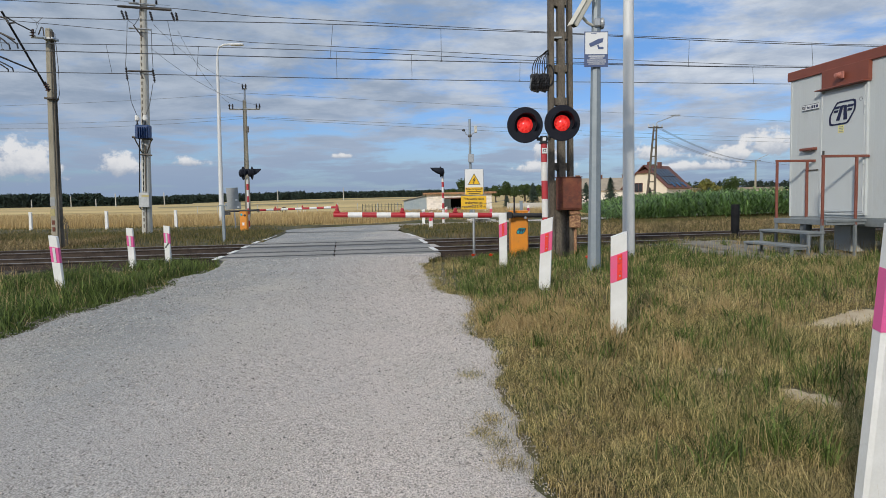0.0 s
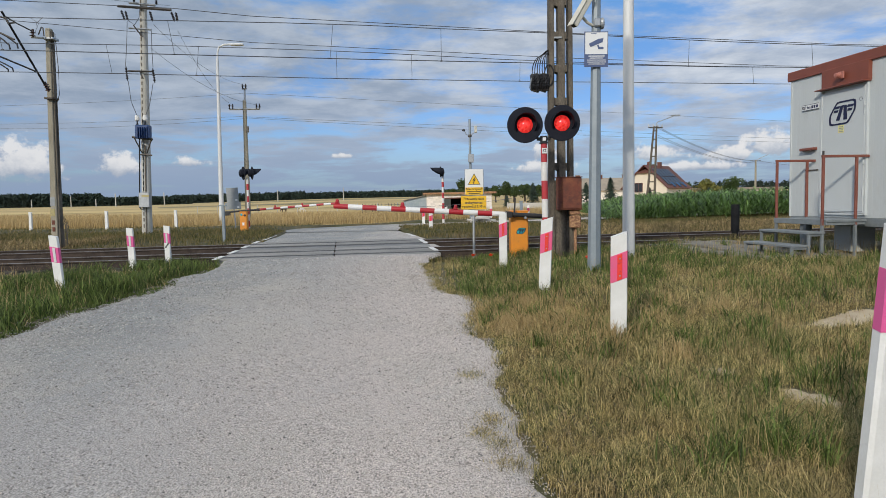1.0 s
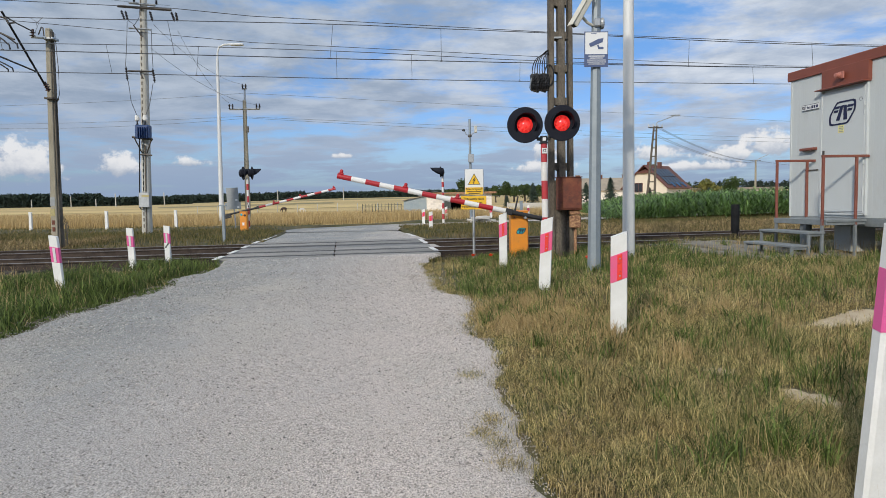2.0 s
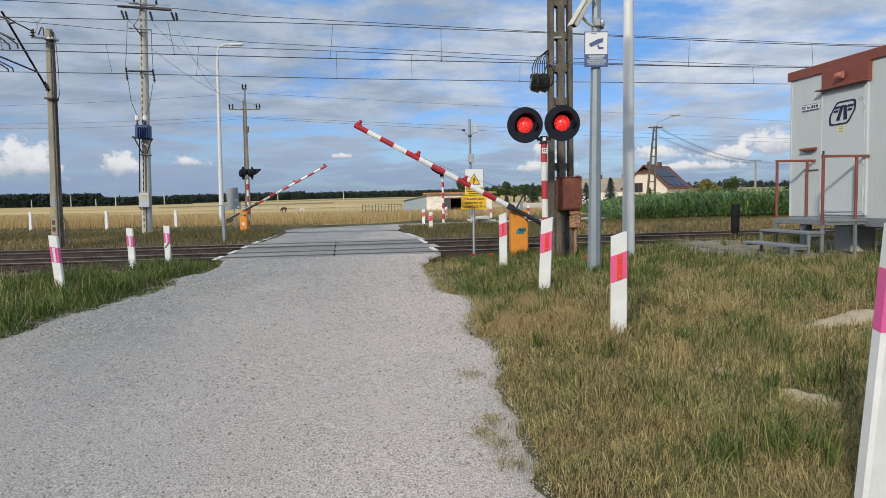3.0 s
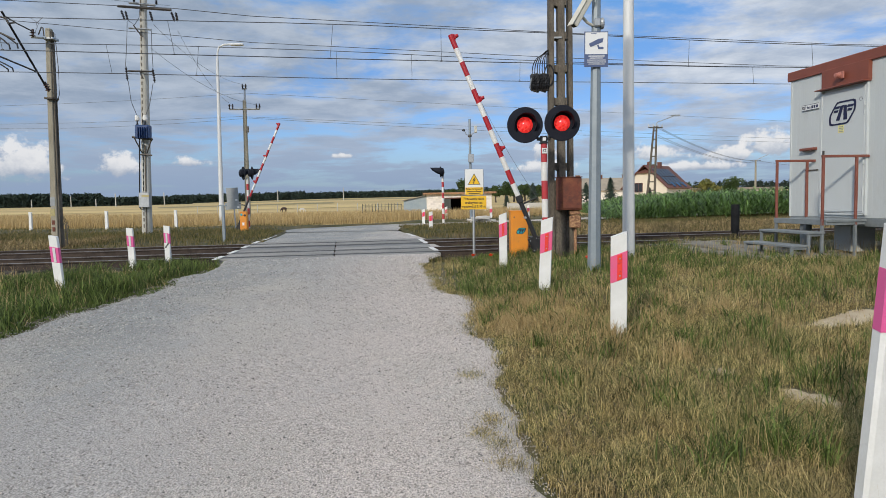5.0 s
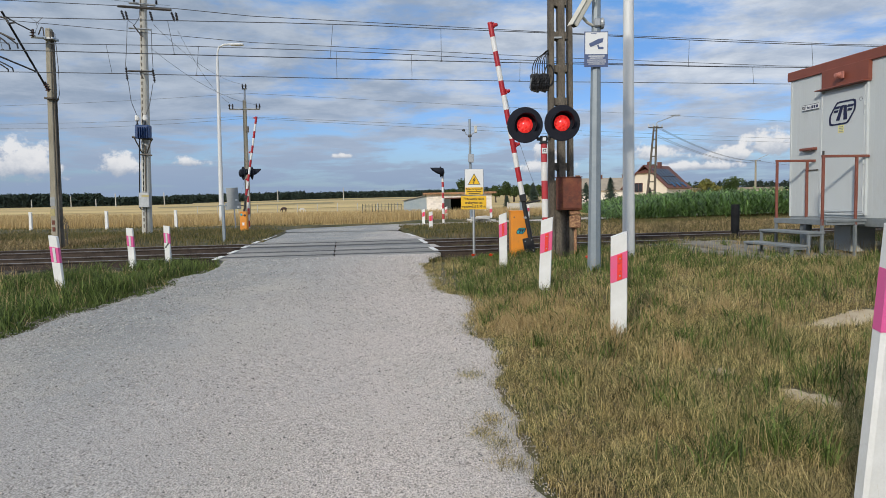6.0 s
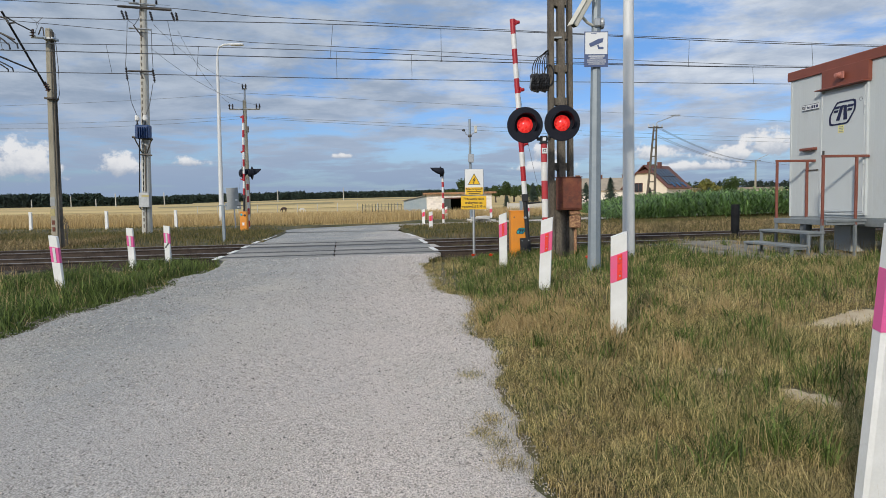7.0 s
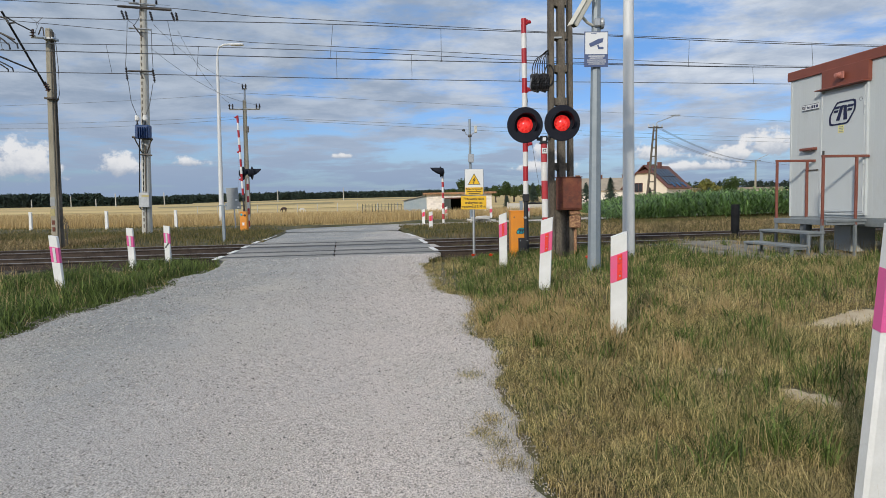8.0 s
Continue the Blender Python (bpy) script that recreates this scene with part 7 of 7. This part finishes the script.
    h = 0.155 * edge * (0.8 + 0.5 * patch(x, y)) * rng.uniform(0.4, 1.3, len(x)) * (1 - 0.75 * sstep(y - SLOPE * x, 13.0, 15.6))
    blades("green_verge", x, y, gz(x, y), np.clip(h, 0.03, None), rng.uniform(0.004, 0.009, len(x)) * (1 + 0.03 * y), "grass", rng, "lush green verge grass beside the road", "grass", 0.6, head)
    x, y = scatter(-13, -5.2, 8, 15.6, 22, lambda x, y: y - SLOPE * x < 14.3)
    blades("verge_stalks", x, y, gz(x, y), rng.uniform(0.18, 0.42, len(x)), np.full(len(x), 0.007), "wheat", rng, "thin pale seed stalks over the green verge", "grass", 0.35)
    x, y = scatter(-13, -4.9, 7, 15.8, 60)
    blades("verge_hay", x, y, gz(x, y), rng.uniform(0.05, 0.16, len(x)), rng.uniform(0.006, 0.010, len(x)), "straw", rng, "dry blades mixed into the green verge", "grass", 0.8)
    # taller weeds round the western posts and along the edge
    cx = np.concatenate([rng.normal(-6.9, 0.5, 22), rng.normal(-7.0, 0.5, 16), rng.normal(-6.6, 0.4, 14), rng.uniform(-5.7, -5.0, 40)])
    cy = np.concatenate([rng.normal(11.9, 0.5, 22), rng.normal(15.1, 0.5, 16), rng.normal(16.2, 0.3, 14), rng.uniform(7.5, 15.8, 40)])
    k = rng.integers(0, len(cx), 7000)
    x, y = cx[k] + rng.normal(0, 0.11, 7000), cy[k] + rng.normal(0, 0.11, 7000)
    ok = x < road_left(y) - 0.05
    x, y = x[ok], y[ok]
    blades("verge_weeds", x, y, gz(x, y), rng.uniform(0.06, 0.36, len(x)), rng.uniform(0.006, 0.018, len(x)), "grass", rng, "tall green weeds round the roadside posts", "weeds", 0.6)
    # the verges go on behind
    xa, ya = scatter(0.3, 9, -6, 1.8, 900)
    xb, yb = scatter(4.2, 9, 1.8, 4.2, 420)
    x, y = np.concatenate([xa, xb]), np.concatenate([ya, yb])
    blades("verge_grass_south", x, y, gz(x, y), rng.uniform(0.05, 0.18, len(x)), rng.uniform(0.006, 0.011, len(x)), "straw", rng, "dry verge grass along the road", "grass", 0.7)
    x, y = scatter(-12, -4.6, -6, 6, 330)
    blades("green_verge_south", x, y, gz(x, y), rng.uniform(0.06, 0.22, len(x)), rng.uniform(0.008, 0.014, len(x)), "grass", rng, "green verge grass along the road", "grass", 0.5)
    # banks beyond the railway
    X, Y = [], []
    for x0, x1, y0, y1, per in ((-32, -6, 21, 34, 150), (-45, -7, 34, 64, 30), (-2.2, 14, 25.5, 34, 190), (9, 32, 26, 40, 70), (-0.6, 30, 34, 52, 30)):
        x, y = scatter(x0, x1, y0, y1, per, lambda x, y: y < field_edge(x) + 1)
        X.append(x), Y.append(y)
    x, y = map(np.concatenate, (X, Y))
    blades("bank_grass", x, y, gz(x, y), rng.uniform(0.05, 0.20, len(x)), rng.uniform(0.009, 0.016, len(x)) * (1 + 0.012 * y), "bankgrass", rng, "half dry grass on the banks beyond the track", "grass", 0.4)
    x, y = [], []
    for x0, x1, per in ((-45, -13, 330), (5, 34, 260)):
        u, v = scatter(x0, x1, 18, 40, per, lambda x, y: (y - SLOPE * x > 25.2) & (y - SLOPE * x < 28.6 + 0.8 * wob(x, y, 0.6)) & (rng.random(len(x)) < 0.75 + 0.6 * wob(x, y, 0.35, 2)))
        x.append(u), y.append(v)
    x, y = map(np.concatenate, (x, y))
    blades("dead_bank_grass", x, y, gz(x, y), rng.uniform(0.06, 0.24, len(x)), rng.uniform(0.014, 0.026, len(x)), "deadgrass", rng, "brown dead grass on the bank above the track", "grass", 0.7)
    # grass strip and shoulder between crossing deck and track bed
    x, y = scatter(-0.4, 14, 15.2, 17.6, 420, lambda x, y: y - SLOPE * x < 17.4)
    n = 5000
    xr = np.concatenate([x, rng.uniform(0.3, 16, n)])
    yr = np.concatenate([y, 20.4 + SLOPE * xr[len(x):] + rng.normal(0, 0.35, n)])
    blades("track_grass", xr, yr, np.maximum(gz(xr, yr), -0.1), rng.uniform(0.06, 0.22, len(xr)), np.full(len(xr), 0.012), "bankgrass", rng, "grass growing along the track shoulder", "grass", 0.4)
    # ripe rye at the field edge
    X, Y = [], []
    for off0, off1, per in ((0, 4, 60), (4, 14, 22), (14, 40, 6)):
        n = int(150 * (off1 - off0) * per)
        x = rng.uniform(-90, 60, n)
        y = field_edge(x) + rng.uniform(off0, off1, n)
        ok = ~in_road(x, y) & ((x < 9) | (y > 62))
        X.append(x[ok]), Y.append(y[ok])
    x, y = map(np.concatenate, (X, Y))
    h = rng.uniform(0.60, 0.95, len(x)) * np.clip(0.75 + 0.2 * wob(x, y, 0.25), 0.5, 1)
    blades("ripe_rye", x, y, gz(x, y), h, rng.uniform(0.018, 0.034, len(x)) * (y / 50), "wheat", rng, "tall golden ripe rye along the field edge", "rye", 0.2)
    # poppies
    for px, py in ((0.62, 14.2), (0.95, 13.6), (2.35, 10.9), (12.0, 27.5), (2.0, 12.9)):
        z = gzf(px, py)
        t = thing("poppy", pose(px, py, z), "single orange-red poppy in the verge grass", "flower", "poppies in the verge")
        part("stem", tube((0, 0, 0), (0.02, 0, 0.2), 0.004, 0.004, 5), "grass", t)
        for k in range(4):
            b = bmesh.new()
            bmesh.ops.create_circle(b, cap_ends=True, segments=8, radius=0.04)
            bmesh.ops.transform(b, matrix=Matrix.Translation((0.02, 0, 0.215)) @ pose(0, 0, 0, 0, 0, 90 * k) @ pose(0.026, 0, 0, 0, -40, 0), verts=b.verts)
            part("petal", b, "poppy", t)
    # bare sand showing through
    for cx, cy, rx, ry, tn in ((2.42, 4.36, 0.19, 0.32, 10), (4.1, 6.62, 1.05, 0.24, 27), (2.08, 5.03, 0.18, 0.13, 0)):
        b = bmesh.new()
        ring = []
        for k in range(28):
            a = 2 * math.pi * k / 28
            w = 1 + 0.22 * math.sin(3 * a + cx) + 0.12 * math.sin(7 * a)
            ring.append((cx + w * (rx * math.cos(a) * math.cos(radians(tn)) - ry * math.sin(a) * math.sin(radians(tn))), cy + w * (rx * math.cos(a) * math.sin(radians(tn)) + ry * math.sin(a) * math.cos(radians(tn)))))
        c0 = b.verts.new((cx, cy, gzf(cx, cy) + 0.022))
        vs = [b.verts.new((x, y, gzf(x, y) - 0.004)) for x, y in ring]
        for k in range(28):
            b.faces.new((c0, vs[k], vs[(k + 1) % 28]))
        tagged(link("bare_sand", b, "sand"), "bare pale sandy patch in the verge", "sand", "bare patches", "structure")


grasses()


def road_grit():
    rng = np.random.default_rng(8)
    X, Y, R = [], [], []
    for y0, y1, per, r in ((-5.0, 2.4, 900, 0.0065), (2.4, 4.5, 5200, 0.0050), (4.5, 7.5, 2600, 0.0066), (7.5, 12, 1100, 0.0090), (12, 16, 420, 0.0125)):
        n = int(5.6 * (y1 - y0) * per)
        x, y = rng.uniform(-5.3, 0.75, n), rng.uniform(y0, y1, n)
        side = np.clip((x - road_left(y)) / (road_right(y) - road_left(y)), 0, 1)
        dens = 0.35 + 0.65 * np.abs(side - 0.42) * 1.7 + 0.25 * wob(x, y, 1.4)
        ok = (x > road_left(y) + 0.13) & (x < road_right(y) - 0.13) & (rng.random(n) < dens)
        X.append(x[ok]), Y.append(y[ok]), R.append(r * rng.uniform(0.4, 1.5, ok.sum()) ** 1.3)
    x, y, r = map(np.concatenate, (X, Y, R))
    stones("road_grit", x, y, road_z(x, y) + r * 0.2, r, "gravel", rng, "loose pale limestone chips strewn over the road", "gravel")
    n = 1500
    x, y = rng.uniform(-5.0, 0.5, n), 2.5 + 11 * rng.random(n) ** 1.4
    ok = (x > road_left(y) + 0.2) & (x < road_right(y) - 0.1)
    x, y = x[ok], y[ok]
    r = (0.0045 + 0.0007 * y) * rng.uniform(0.6, 1.5, len(x))
    stones("dark_pebbles", x, y, road_z(x, y) + r * 0.15, r, "pebble", rng, "scattered darker pebbles and crumbs on the road", "pebbles")


road_grit()


def shoulder_grit():
    rng = np.random.default_rng(18)
    n = 5200
    y = rng.uniform(6.0, 16.0, n)
    x = road_left(y) + rng.normal(0.02, 0.16, n)
    z = np.maximum(gz(x, y), np.where(in_road(x, y), road_z(x, y) - 0.03, -1))
    y2 = rng.uniform(2.4, 14.0, 16000)
    x2 = road_right(y2) + rng.normal(-0.14, 0.14, 16000)
    z2 = np.maximum(gz(x2, y2), np.where(in_road(x2, y2), road_z(x2, y2) - 0.012, -1))
    x, y, z = np.concatenate([x, x2]), np.concatenate([y, y2]), np.concatenate([z, z2])
    r = (0.0028 + 0.0005 * y) * rng.uniform(0.5, 1.5, len(x))
    stones("shoulder_grit", x, y, z + r * 0.1, r, "gravel", rng, "pale limestone chips along both road edges", "gravel")


shoulder_grit()


def small_clutter():
    rng = random.Random(3)
    t = thing("slab_heap", pose(2.35, 40.2, 0.02), "low heap of pale broken concrete slabs", "rubble")
    for k in range(6):
        part("slab", box((rng.uniform(-0.6, 0.6), rng.uniform(-0.3, 0.3), 0.06 + 0.06 * k), (rng.uniform(0.5, 1.1), 0.5, 0.09), 0.01, pose(0, 0, 0, rng.uniform(-5, 5), rng.uniform(-8, 8), rng.uniform(-30, 30))), "wallgrey", t)
    t = thing("litter", pose(6.7, 16.4, gzf(6.7, 16.4) + 0.03, 10, 5, 30), "crumpled white scrap of litter in the grass", "litter")
    part("scrap", box((0, 0, 0.04), (0.14, 0.10, 0.06), 0.02), "signwhite", t)


small_clutter()


# ---- what moves ----
def motions():
    arm = [(0, 1.3), (0.8, 1.3), (1.0, 3.9), (1.5, 7.9), (1.7, 9.7), (2.8, 24.8), (3.0, 28.8), (3.5, 38.6), (4.0, 48.8), (4.5, 58.6), (4.7, 62.6), (5.8, 78.1), (6.0, 80.0), (6.5, 83.8), (7.0, 86.6), (7.5, 88.6), (8.0, 89.9)]
    walk(near_boom, [(t, pose(*NEAR_PIVOT, 0, a, 0)) for t, a in arm])
    far = [(0, 1.1), (0.8, 1.1), (1.0, 3.5), (1.5, 7.6), (1.7, 9.3), (2.8, 23.8), (3.0, 27.3), (3.5, 36.3), (4.0, 46.8), (4.5, 57.5), (4.7, 60.8), (5.8, 78.2), (6.0, 80.3), (6.5, 85.6), (7, 88.3), (7.5, 90.4), (8, 91.8)]
    walk(far_boom, [(t, pose(*FAR_PIVOT, 0, -a, 0)) for t, a in far])
    # each lens ball turns half round to imitate its lamp flashing once a second
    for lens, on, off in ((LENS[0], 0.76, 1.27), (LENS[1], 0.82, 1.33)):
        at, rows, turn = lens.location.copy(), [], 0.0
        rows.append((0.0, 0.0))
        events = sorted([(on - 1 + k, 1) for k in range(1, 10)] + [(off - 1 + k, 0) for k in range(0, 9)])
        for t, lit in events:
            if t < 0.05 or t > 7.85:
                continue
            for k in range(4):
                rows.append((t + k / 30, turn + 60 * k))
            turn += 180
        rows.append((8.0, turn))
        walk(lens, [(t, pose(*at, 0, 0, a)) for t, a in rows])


motions()
